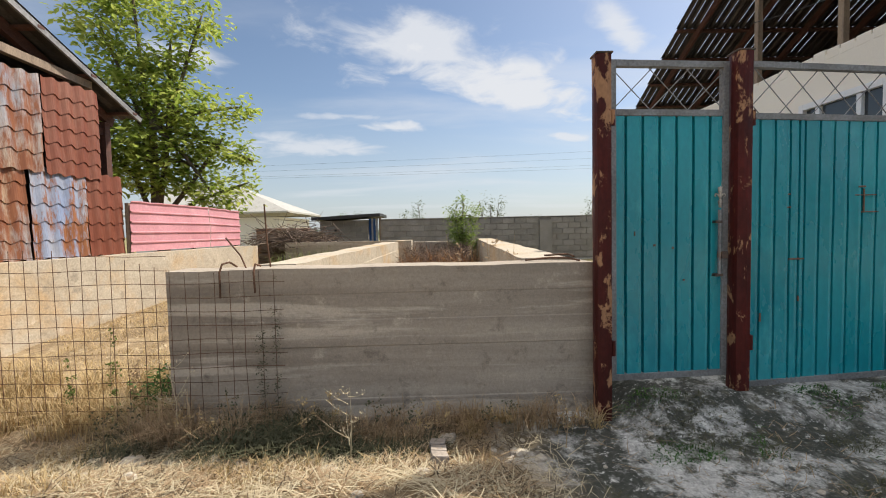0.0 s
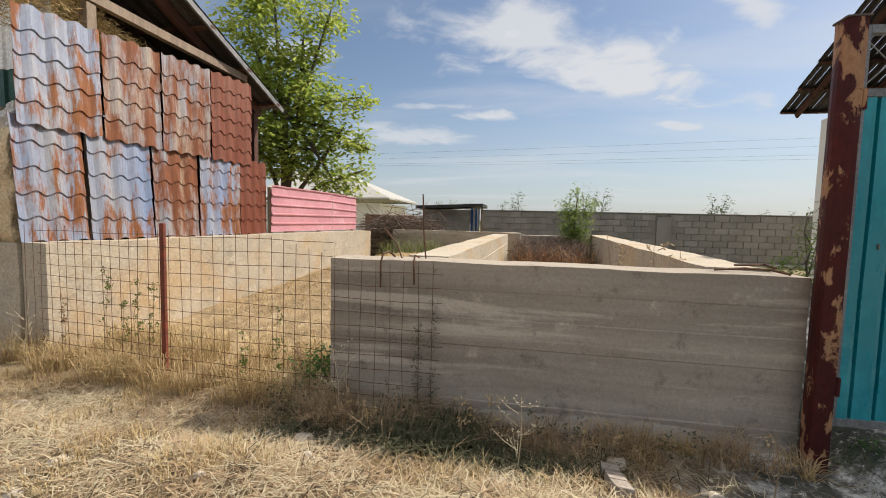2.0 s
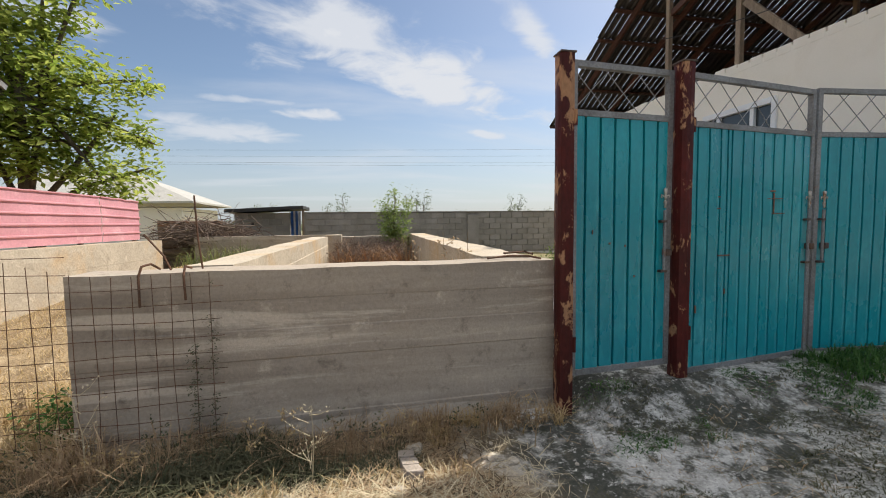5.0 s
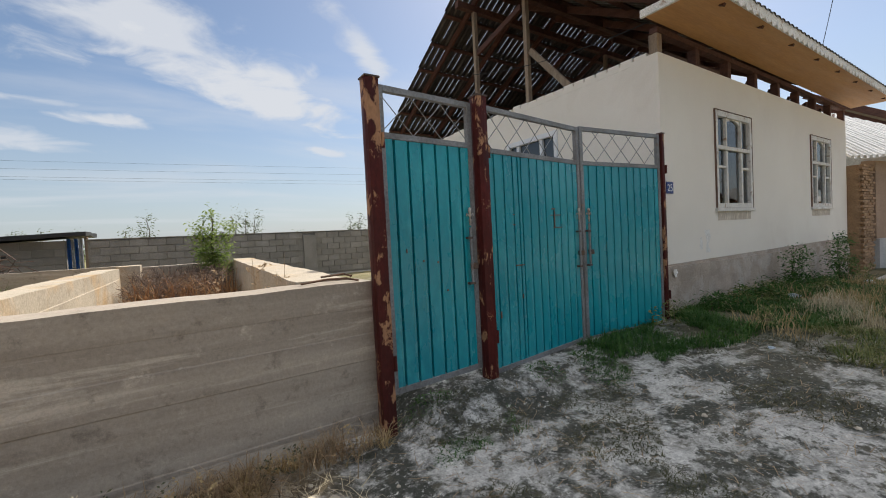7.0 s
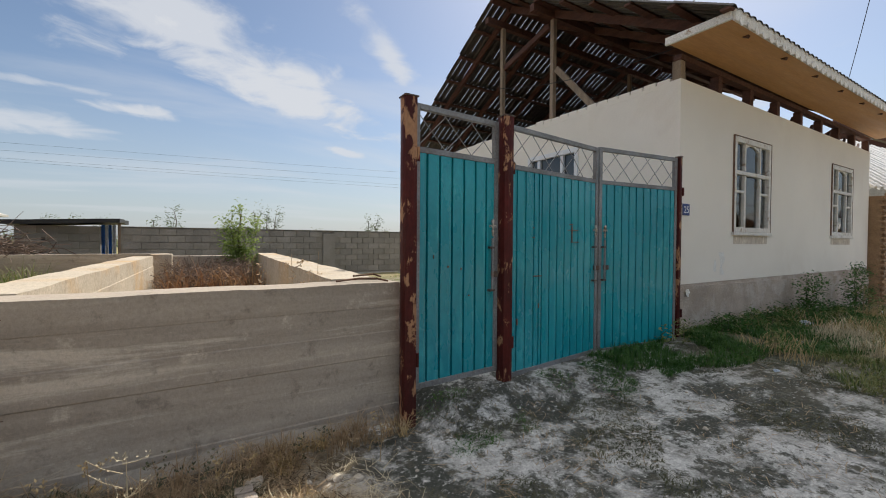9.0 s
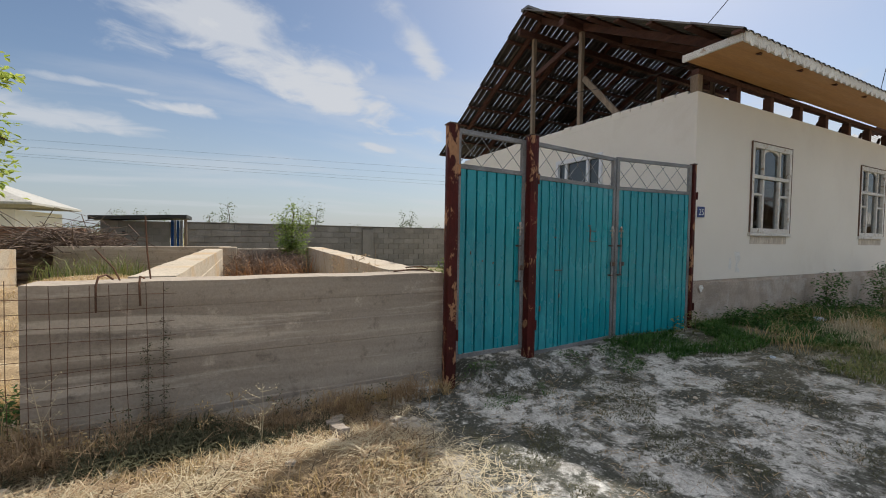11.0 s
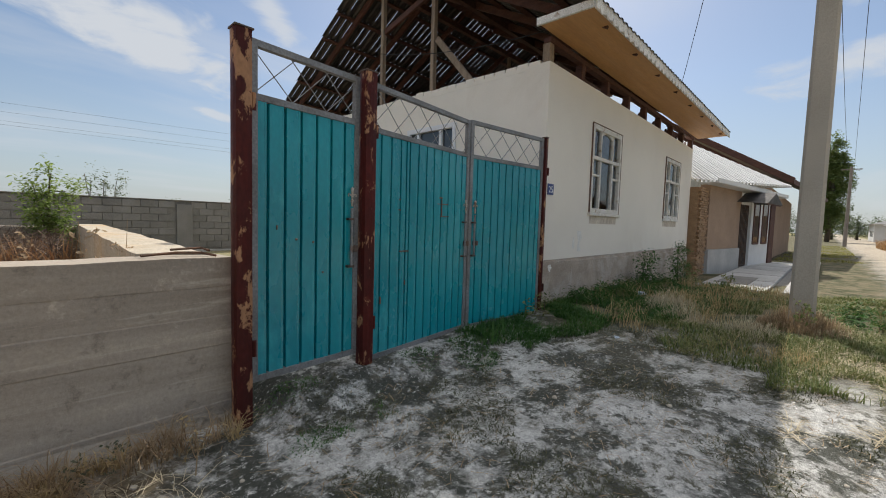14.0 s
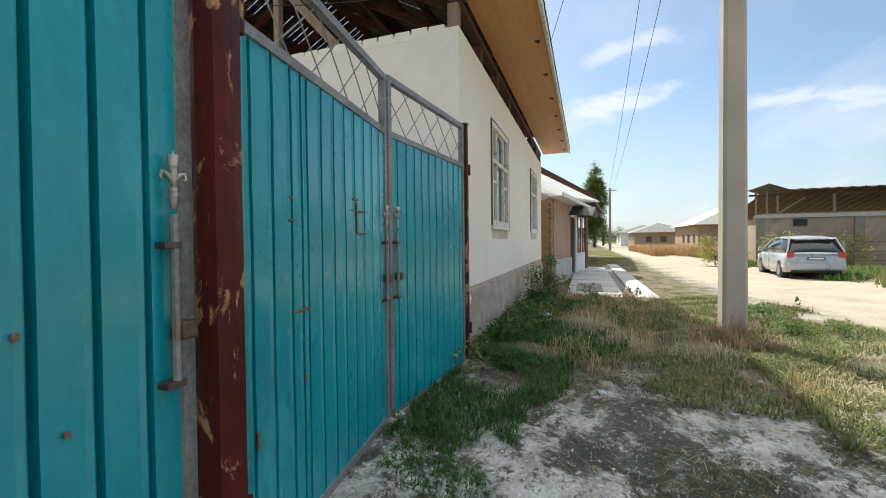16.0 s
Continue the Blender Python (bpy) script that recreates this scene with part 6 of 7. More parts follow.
M["dry"] = leaf_mat("dry", (0.40, 0.28, 0.13), (0.60, 0.46, 0.25), 0.3, 0.75)
M["dry_brown"] = leaf_mat("dry_brown", (0.28, 0.19, 0.11), (0.50, 0.37, 0.23), 0.25, 0.8)
M["dark_stem"] = leaf_mat("dark_stem", (0.07, 0.05, 0.03), (0.18, 0.13, 0.08), 0.1, 0.85)
M["dead_red"] = leaf_mat("dead_red", (0.22, 0.10, 0.05), (0.42, 0.26, 0.13), 0.25, 0.8)
M["leaf_sapling"] = leaf_mat("leaf_sapling", (0.14, 0.21, 0.045), (0.34, 0.42, 0.12), 0.5)
M["dry_pale"] = leaf_mat("dry_pale", (0.50, 0.42, 0.28), (0.66, 0.57, 0.40), 0.25, 0.75)
M["grass_green"] = leaf_mat("grass_green", (0.055, 0.14, 0.022), (0.15, 0.25, 0.055), 0.4, 0.6)
M["grass_mix"] = leaf_mat("grass_mix", (0.085, 0.13, 0.03), (0.28, 0.27, 0.11), 0.3, 0.7)
M["weed_dark"] = leaf_mat("weed_dark", (0.022, 0.085, 0.014), (0.095, 0.19, 0.04), 0.35, 0.6)
M["moss"] = leaf_mat("moss", (0.055, 0.062, 0.03), (0.14, 0.13, 0.075), 0.15, 0.85)
M["bark"] = mat("bark", (0.17, 0.135, 0.10), (0.11, 0.088, 0.065), 5, 0.95, stretch=(3, 3, 0.6), fine=40, bump=0.8, bdist=0.02)


def blades(name, n, region, h, w, lean, material, seed, label, category="grass", droop=0.5, lie=False):
    """Blades of grass in one mesh, each bent once."""
    rnd = random.Random(seed)
    vs, fs = [], []
    tries = 0
    made = 0
    while made < n and tries < n * 6:
        tries += 1
        got = region(rnd)
        if got is None:
            continue
        x, y, k = got
        made += 1
        z = gh(x, y) - 0.01
        a = rnd.uniform(0, 2 * math.pi)
        d = Vector((math.cos(a), math.sin(a), 0))
        s = Vector((-d.y, d.x, 0)) * w * rnd.uniform(0.6, 1.3)
        hh = h * k * rnd.uniform(0.45, 1.25)
        le = lean * rnd.uniform(0.2, 1.3)
        p = Vector((x, y, z))
        if lie:
            p.z += 0.012 + rnd.random() * 0.035
            m1 = p + d * hh * 0.5 + Vector((0, 0, rnd.uniform(-0.005, 0.03)))
            tip = p + d * hh + Vector((rnd.gauss(0, 0.02), rnd.gauss(0, 0.02), rnd.uniform(-0.015, 0.03)))
        else:
            m1 = p + d * hh * le * 0.35 + Vector((0, 0, hh * 0.6))
            tip = p + d * hh * le + Vector((0, 0, hh * (1 - droop * min(le, 1.0) * 0.6)))
        b = len(vs)
        vs += [tuple(p - s), tuple(p + s), tuple(m1 + s * 0.8), tuple(m1 - s * 0.8), tuple(tip)]
        fs += [(b, b + 1, b + 2, b + 3), (b + 3, b + 2, b + 4)]
    ob = mesh_part(name, vs, fs, material)
    return tagged(ob, label, category, kind="stuff")


def zone(x0, x1, y0, y1, f=None, ns=1.6, cut=-1.0, off=0.0):
    """A patch of ground, thinned by noise so that it grows in tufts."""
    def go(r):
        x, y = r.uniform(x0, x1), r.uniform(y0, y1)
        v = noise.noise((x * ns + off, y * ns, 7.7 + off))
        if v < cut:
            return None
        k = 1.0 if f is None else f(x, y, r)
        return None if k <= 0 else (x, y, k)
    return go


blades("straw_litter", 24000, zone(-6.3, 0.75, 0.55, 2.62, lambda x, y, r: 1.0 if r.random() > sstep(-0.4, 0.9, x - (2.6 - y) * 0.35) else 0, 2.2, -0.32), 0.19, 0.0022, 1, M["dry_pale"], 21, "flattened pale dry straw on the roadside", lie=True)
blades("straw_litter_brown", 14000, zone(-6.3, 0.4, 0.6, 2.75, None, 2.6, -0.1, 3.0), 0.2, 0.003, 1, M["dry_brown"], 22, "flattened brown dry straw on the roadside", lie=True)
blades("dark_litter", 9000, zone(-6.3, 0.5, 0.55, 2.6, None, 4.5, -0.05, 17.0), 0.13, 0.003, 1, M["dark_stem"], 49, "dark broken stems between the straw", lie=True)
blades("dry_verge_grass", 7500, zone(-6.2, 0.35, 1.5, 2.75, lambda x, y, r: (0.55 + 0.5 * r.random()) if y < 2.35 or x < -1.2 else 0, 2.4, 0.02, 5.0), 0.13, 0.0025, 0.9, M["dry"], 23, "short dry golden grass along the verge")
blades("dry_fence_grass", 6500, zone(-5.0, -1.75, 2.72, 3.55, lambda x, y, r: 0.7 + 0.5 * r.random(), 3.0, -0.12, 1.0), 0.28, 0.0028, 1.0, M["dry"], 24, "golden dry grass grown through the mesh")
blades("dry_wall_grass", 2600, zone(-1.95, 1.02, 2.52, 2.80, lambda x, y, r: (0.6 + 0.6 * r.random() + 0.5 * (x < -1.0)) * (1.0 if x < -0.1 or y > 2.66 else 0.0), 4.5, -0.05, 9.0), 0.20, 0.0024, 1.2, M["dry_brown"], 25, "withered brown grass at the wall's foot")
blades("wall_foot_grass", 450, zone(0.15, 1.02, 2.60, 2.80, lambda x, y, r: 0.7 + 0.5 * r.random(), 5.0, 0.02, 2.0), 0.13, 0.0025, 1.3, M["dry"], 35, "yellow tufts of grass at the wall's foot")
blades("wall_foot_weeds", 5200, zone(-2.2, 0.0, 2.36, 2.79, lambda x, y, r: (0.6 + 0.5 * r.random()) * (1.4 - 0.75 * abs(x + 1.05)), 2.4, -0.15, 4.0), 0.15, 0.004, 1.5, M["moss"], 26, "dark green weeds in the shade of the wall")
blades("yard_dry_grass", 11000, zone(-4.65, -1.3, 3.4, 9.5, lambda x, y, r: 0.5 + 0.6 * r.random() if x > left_face(y) + 0.02 and x < -1.2 + 0.03 * y else 0, 1.5, -0.2, 2.0), 0.075, 0.003, 1.6, M["dry"], 27, "dry golden grass over the yard's earth heap")
blades("gate_tufts", 30000, zone(0.8, 5.4, -0.6, 2.75, lambda x, y, r: 0.6 + 0.7 * r.random(), 2.2, 0.10, 6.0), 0.028, 0.0028, 1.9, M["moss"], 28, "low dark tufts in the trodden lime")
blades("gate_litter", 1500, zone(0.6, 5.6, -0.6, 2.75, None, 2.0, 0.0, 8.0), 0.12, 0.002, 1, M["dry_brown"], 36, "scattered dry stems on the trodden lime", lie=True)
blades("gate_foot_grass", 6000, zone(1.15, 5.2, 2.2, 2.84, lambda x, y, r: (0.25 + 0.5 * sstep(2.4, 4.5, x)) * (0.7 + 0.6 * r.random()), 2.6, 0.0, 1.0), 0.10, 0.003, 1.8, M["weed_dark"], 29, "green grass along the gate's foot")
blades("house_green_grass", 30000, zone(3.2, 10.9, 1.3, 2.95, lambda x, y, r: 0.5 + 0.6 * r.random() if y > 2.6 - 0.40 * (x - 3.0) + 0.25 * noise.noise((x * 1.5, y * 1.5, 2)) else 0, 1.8, -0.2, 3.0), 0.11, 0.004, 1.4, M["weed_dark"], 30, "lush green grass along the house wall")
blades("house_dry_grass", 1800, zone(4.6, 10.9, 0.4, 2.9, lambda x, y, r: 0.7 + 0.6 * r.random(), 1.3, 0.08, 12.0), 0.22, 0.0028, 0.9, M["dry"], 31, "tall withered grass in the verge")
blades("verge_grass", 24000, zone(4.3, 11.5, -1.5, 1.7, lambda x, y, r: 0.6 + 0.5 * r.random() if y > 0.9 - 0.55 * (x - 3.6) or y < 0.5 and x > 5 else 0, 2.2, 0.0, 15.0), 0.10, 0.004, 1.4, M["grass_mix"], 32, "patchy yellow-green grass on the verge")
blades("pole_foot_grass", 2400, zone(5.85, 6.75, -0.35, 0.75, lambda x, y, r: max(0.0, 1.2 - 2.2 * math.hypot(x - 6.2, y - 0.3)), 2.0, -0.5, 5.0), 0.34, 0.003, 0.8, M["dry_brown"], 33, "tall dry grass round the pole's foot")
blades("sunny_verge_grass", 9000, zone(3.2, 6.6, -1.6, 0.45, lambda x, y, r: 0.5 + 0.7 * r.random() if x > 4.1 - 0.5 * y + 0.5 * noise.noise((x, y, 3)) else 0, 2.4, -0.1, 21.0), 0.12, 0.0035, 1.3, M["grass_mix"], 47, "sunlit yellow-green grass on the open verge")
blades("sunny_verge_straw", 5000, zone(2.6, 6.6, -1.8, 0.3, lambda x, y, r: 1.0 if x > 3.4 - 0.5 * y else 0, 2.0, -0.1, 23.0), 0.2, 0.0026, 1, M["dry_pale"], 48, "flattened pale straw on the open verge", lie=True)
blades("street_grass", 5000, zone(24.0, 60.0, -1.2, 2.0, lambda x, y, r: 1.0, 0.4, -0.05, 5.0), 0.12, 0.010, 1.0, M["leaf_yellow"], 34, "grass strip along the far street edge")


def leafy(name, blobs, n, size, material, seed, parent, twig=0.16, flat=0.3, label=""):
    """A crown: twigs scattered through uneven blobs, each with a few folded leaves."""
    rnd = random.Random(seed)
    vs, fs = [], []
    tot = sum(b[3] * b[4] * b[5] for b in blobs)
    for cx, cy, cz, rx, ry, rz in blobs:
        for _ in range(max(int(n * rx * ry * rz / tot / 5), 2)):
            d = Vector((rnd.gauss(0, 1), rnd.gauss(0, 1), rnd.gauss(0, 1))).normalized() * (rnd.random() ** 0.40)
            c = Vector((cx + d.x * rx, cy + d.y * ry, cz + d.z * rz))
            if noise.noise(c * (1.1 / max(rx, 0.3))) < -0.16:
                continue
            for _ in range(rnd.randint(4, 7)):
                p = c + Vector((rnd.gauss(0, twig), rnd.gauss(0, twig), rnd.gauss(0, twig * 0.7)))
                a = rnd.uniform(0, 2 * math.pi)
                f = Vector((math.cos(a), math.sin(a), rnd.uniform(-0.9, 0.25))).normalized()
                s = f.cross(Vector((rnd.gauss(0, flat), rnd.gauss(0, flat), 1))).normalized()
                L = size * rnd.uniform(0.6, 1.25)
                up = s.cross(f) * L * 0.08
                b = len(vs)
                vs += [tuple(p), tuple(p + f * L * 0.5 + s * L * 0.22 + up), tuple(p + f * L), tuple(p + f * L * 0.5 - s * L * 0.22 + up)]
                fs += [(b, b + 1, b + 2), (b, b + 2, b + 3)]
    ob = mesh_part(name, vs, fs, material, parent, label)
    ob["kind"] = "stuff"
    return ob


def tree(name, at, height, r, blobs, n, size, material, seed, label, category="tree", twig=0.16, group=""):
    rnd = random.Random(seed)
    x, y, z = at
    t = thing(name, at, label, category, group)
    bm = bmesh.new()
    pts = [(x + 0.06 * height * 0.1 * rnd.gauss(0, 1) * k, y + 0.006 * height * rnd.gauss(0, 1) * k, z - 0.1 + (height + 0.1) * k / 6) for k in range(7)]
    add_tube(bm, pts, r, 8, r * 0.35)
    part("trunk", bm, M["bark"], t, smooth=True)
    for b in blobs:
        k = rnd.randint(2, 5)
        p = Vector(pts[k])
        q = Vector(b[:3])
        mid = p.lerp(q, 0.5) + Vector((rnd.gauss(0, 0.1), rnd.gauss(0, 0.1), 0.15)) * (q - p).length * 0.4
        part("limb", tube([p, mid, q, q + (q - mid) * 0.12], r * 0.4, 6, r * 0.06), M["bark"], t, smooth=True)
    leafy("crown", blobs, n, size, material, seed, t, twig)
    return t


tree("walnut_tree", (-6.5, 9.9, 0.1), 4.6, 0.16,
     ((-6.6, 9.7, 3.2, 1.0, 1.0, 0.9), (-5.7, 10.1, 3.0, 0.9, 0.9, 0.75), (-5.2, 10.2, 3.6, 0.75, 0.7, 0.6), (-5.9, 9.9, 4.3, 0.85, 0.8, 0.7), (-6.7, 9.6, 4.9, 0.8, 0.8, 0.75),
      (-4.85, 10.3, 4.45, 0.5, 0.5, 0.35), (-6.1, 9.9, 5.7, 0.75, 0.7, 0.65), (-7.2, 9.3, 5.9, 0.7, 0.7, 0.6), (-5.5, 10.1, 6.4, 0.6, 0.6, 0.5), (-6.7, 9.6, 6.8, 0.8, 0.8, 0.6),
      (-4.75, 10.4, 2.6, 0.4, 0.4, 0.3), (-5.3, 10.0, 2.3, 0.8, 0.6, 0.35), (-7.4, 9.4, 3.6, 1.0, 0.9, 1.1), (-4.6, 10.4, 3.2, 0.3, 0.3, 0.2)),
     17000, 0.19, M["leaf_walnut"], 41, "leafy green walnut tree behind the pink fence", twig=0.13)
tree("yard_sapling", (0.62, 10.0, 0.1), 1.9, 0.03, ((0.62, 9.95, 1.35, 0.38, 0.3, 0.35), (0.45, 10.0, 1.75, 0.25, 0.2, 0.25), (0.85, 10.0, 1.7, 0.28, 0.2, 0.3), (0.64, 10.0, 2.05, 0.13, 0.12, 0.3), (0.66, 9.9, 1.05, 0.3, 0.3, 0.25)),
     2800, 0.085, M["leaf_sapling"], 42, "young bushy sapling growing in the walled yard", "sapling", 0.06)
tree("roadside_shrub", (4.35, 8.4, 0.1), 1.5, 0.02, ((4.35, 8.4, 0.75, 0.5, 0.45, 0.5), (4.5, 8.4, 1.25, 0.3, 0.3, 0.35), (4.55, 8.35, 1.75, 0.14, 0.14, 0.3), (4.0, 8.5, 0.55, 0.4, 0.4, 0.3)),
     1500, 0.085, M["leaf_sapling"], 43, "straggling green shrub by the end wall", "shrub", 0.07)
tree("wall_shrub", (8.5, 2.72, 0.15), 0.7, 0.012, ((8.5, 2.66, 0.42, 0.36, 0.2, 0.3), (8.3, 2.68, 0.72, 0.22, 0.14, 0.2), (8.75, 2.66, 0.8, 0.18, 0.12, 0.16)), 1300, 0.06, M["weed_dark"], 44, "small dark shrub against the plinth", "shrub", 0.05, "shrubs along the plinth")
tree("wall_shrub", (10.6, 2.62, 0.12), 0.9, 0.012, ((10.6, 2.58, 0.45, 0.34, 0.2, 0.35), (10.45, 2.60, 0.95, 0.25, 0.14, 0.15), (10.85, 2.56, 0.85, 0.2, 0.12, 0.16), (10.1, 2.60, 0.7, 0.16, 0.12, 0.2)), 1300, 0.06, M["weed_dark"], 45, "small leafy shrub against the plinth", "shrub", 0.05, "shrubs along the plinth")
tree("poplar_tree", (90, 0.2, 0.1), 15.0, 0.35, ((90, 0.2, 4.0, 2.3, 2.3, 2.6), (90, 0.5, 6.5, 2.7, 2.7, 3.0), (90, 0.1, 9.5, 2.7, 2.6, 3.2), (90, 0.3, 12.0, 2.2, 2.2, 2.6), (90, 0.0, 14.2, 1.5, 1.5, 2.2), (90, 0.1, 16.0, 0.7, 0.7, 1.5)), 32000, 0.42, M["leaf_poplar"], 46, "tall slim green poplar beside the road", twig=0.2)
for i, (x, y, h, w) in enumerate(((120, 2.0, 8.5, 1.3), (126, -0.5, 7.5, 1.6), (118, -2.5, 7.8, 0.9), (140, 4, 9, 2.2), (138, -5, 6, 2.6), (150, -9, 6, 3.0), (132, 7.5, 7, 2.6))):
    tree("far_poplar", (x, y, 0.0), h * 0.8, 0.3, ((x, y, h * 0.35, w, w, h * 0.3), (x, y, h * 0.65, w * 0.8, w * 0.8, h * 0.28), (x, y, h * 0.9, w * 0.4, w * 0.4, h * 0.15)), 1500, 0.55, M["leaf_far"], 60 + i, "far hazy tree at the end of the road", twig=0.4, group="far trees along the road")
rs = random.Random(77)
for i, (x, y, h, w) in enumerate(((-0.9, 19, 2.9, 0.35), (-1.5, 19.5, 2.4, 0.4), (2.3, 21, 3.2, 0.22), (2.75, 21, 3.0, 0.2), (3.2, 21, 3.05, 0.22), (1.9, 21.3, 2.3, 0.3), (7.0, 19, 2.7, 0.3), (7.5, 19, 2.8, 0.32), (8.0, 19.2, 2.2, 0.35), (9.4, 20, 2.2, 0.3), (11.2, 20, 2.4, 0.2), (4.9, 20, 2.1, 0.4), (10.4, 20, 2.1, 0.3), (-5.2, 27, 2.9, 0.5), (-6.2, 27, 2.8, 0.6), (-4.2, 27, 2.7, 0.6))):
    tree("field_sapling", (x, y, 0.1), h * 0.85, 0.03, ((x, y, h * 0.55, w, w, h * 0.3), (x + 0.1, y, h * 0.82, w * 0.7, w * 0.7, h * 0.18)), 420, 0.13, M["leaf_far"], 80 + i, "thin pale green sapling beyond the block wall", "sapling", 0.1, "saplings beyond the block wall")
far_blobs = []
for i in range(90):
    a = rs.uniform(-30, 70)
    far_blobs.append((a, rs.uniform(85, 120), rs.uniform(0.8, 1.6), rs.uniform(2, 4.5), 3.0, rs.uniform(0.8, 1.7)))
tl = leafy("distant_tree_line", far_blobs, 16000, 0.75, M["leaf_far"], 99, None, 0.6)
tagged(tl, "hazy line of trees on the far horizon", "trees", kind="stuff")
# dead weeds in the walled yard
wd = scatter_sticks("dead_weeds", 1400, lambda r: (r.uniform(-0.7, 0.75), r.uniform(8.2, 10.0), r.uniform(0.25, 0.95)), 0.5, 0.005, M["stick"], 15, 1.1)
tagged(wd, "reddish-brown dead weeds filling the walled yard", "weeds", kind="stuff")
blades("yard_weed_leaves", 1500, zone(-0.75, 0.8, 7.8, 10.0, lambda x, y, r: 0.8 + 0.4 * r.random(), 1.5, -0.5), 0.85, 0.009, 1.0, M["dead_red"], 37, "reddish dry weed leaves in the walled yard")
blades("pile_weeds", 420, zone(-4.0, -2.4, 9.6, 11.1, lambda x, y, r: 1, 1.5, -0.5), 0.6, 0.008, 0.9, M["grass_mix"], 38, "yellow-green weeds below the brushwood")
# scrub across the road
for i, (x, y, r, mt, lab) in enumerate(((26.2, -4.6, 0.8, "leaf_yellow", "yellow-green"), (25.8, -7.3, 0.9, "leaf_yellow", "yellow-green"), (26.2, -8.6, 0.8, "leaf_yellow", "yellow-green"), (26.0, -10.2, 0.9, "leaf_yellow", "yellow-green"), (25.5, -13, 0.9, "leaf_yellow", "yellow-green"), (27.0, -5.6, 0.7, "leaf_yellow", "yellow-green"), (22.0, -6.2, 0.4, "leaf_green", "green"), (24, -12, 0.5, "leaf_green", "green"))):
    tree("roadside_bush", (x, y, 0.1), r * 1.2, 0.03, ((x, y, 0.7 * r + 0.1, r, r, 0.7 * r), (x + 0.2, y + 0.4 * r, 1.4 * r, 0.6 * r, 0.6 * r, 0.6 * r), (x, y - 0.5 * r, 1.6 * r, 0.4 * r, 0.4 * r, 0.5 * r)), 1500, 0.15, M[mt], 120 + i, lab + " bush in front of the unfinished building", "bush", 0.14, "bushes across the road")
blades("orange_reeds", 9000, zone(40, 62, -9.5, -3.6, lambda x, y, r: 1.0, 0.4, -0.3, 4.0), 0.95, 0.025, 0.7, M["reed"], 39, "rusty-orange dry reeds across the road")
blades("far_verge_grass", 16000, zone(14, 40, -10.5, -6.1, lambda x, y, r: 0.6 + 0.6 * r.random() if y < -5.9 - 0.0 * x else 0, 0.7, -0.3, 4.0), 0.30, 0.014, 0.8, M["grass_mix"], 40, "rough green grass on the far verge")
blades("far_verge_green", 9000, zone(15.5, 30, -10.5, -5.4, lambda x, y, r: 0.6 + 0.6 * r.random() if y < -5.2 - 0.02 * x else 0, 0.6, 0.0, 14.0), 0.28, 0.014, 0.8, M["grass_green"], 46, "rough green grass on the far verge")


rw = random.Random(55)
for i in range(44):
    x = rw.uniform(4.3, 10.6)
    y = min(2.8, 2.85 - 0.25 * abs(rw.gauss(0, 1)) * (x - 4.2) * 0.45)
    if i > 33:
        x, y = rw.uniform(5.9, 8.5), rw.uniform(-0.9, 0.2)
    r, z = rw.uniform(0.10, 0.24), gh(x, y)
    tree("weed_clump", (x, y, z), r * 0.8, 0.006, ((x, y, z + r * 0.45, r, r, r * 0.5), (x + r * 0.6, y, z + r * 0.8, r * 0.5, r * 0.5, r * 0.45)), 260, 0.055, M["weed_dark"] if i % 4 else M["grass_mix"], 300 + i, "low broad-leaved weed clump in the verge", "weed", 0.04, "weed clumps in the verge")


# tall straw-coloured tufts standing in the verge
for i, (x, y, r, h, n) in enumerate(((6.5, 1.75, 0.42, 0.36, 900), (7.3, 1.75, 0.5, 0.32, 900), (5.9, 1.45, 0.32, 0.26, 600), (8.6, 1.5, 0.5, 0.3, 700), (5.5, 0.75, 0.4, 0.25, 700), (9.6, 2.1, 0.4, 0.35, 600), (6.0, 2.75, 0.3, 0.2, 300), (4.75, 0.35, 0.35, 0.22, 500))):
    blades("straw_tuft", n, zone(x - r, x + r, y - r, y + r, lambda a, b, rr, x=x, y=y, r=r: max(0.0, 1.15 - math.hypot(a - x, b - y) / r), 3.0, -0.5, i), h, 0.0024, 0.9, M["dry"] if i % 2 else M["dry_pale"], 400 + i, "tall bleached grass tuft in the green verge")

# dry bindweed on the last rods of the mesh
for i, (x, h0, h1) in enumerate(((-1.085, 0.12, 1.0), (-1.18, 0.1, 0.66))):
    vine = leafy("dry_bindweed", [(x, 2.772, h0 + (h1 - h0) * k / 7, 0.028, 0.012, 0.07) for k in range(8)], 320, 0.02, M["moss"], 500 + i, None, 0.012)
    tagged(vine, "withered dark bindweed climbing the mesh rods", "weed", kind="stuff")


# crumpled plastic scraps in the verge
M["scrap"] = mat("scrap", (0.62, 0.68, 0.74), (0.45, 0.52, 0.60), 20, 0.35, fine=60)
for i, (x, y, r) in enumerate(((7.25, 2.35, 0.07), (10.2, 2.15, 0.09), (5.9, 2.0, 0.03), (4.4, 1.7, 0.025))):
    bm = bmesh.new()
    bmesh.ops.create_icosphere(bm, subdivisions=3, radius=r)
    for v in bm.verts:
        v.co = v.co * (1 + 0.8 * noise.noise(v.co * (2.6 / r) + Vector((i * 3.0, 0, 0)))) + Vector((x, y, 0))
        v.co.z = v.co.z * 0.45 + gh(x, y) + r * 0.35
    tagged(part("plastic_scrap", bm, M["scrap"]), "crumpled pale plastic bag lying in the grass", "litter", "plastic scraps in the verge")


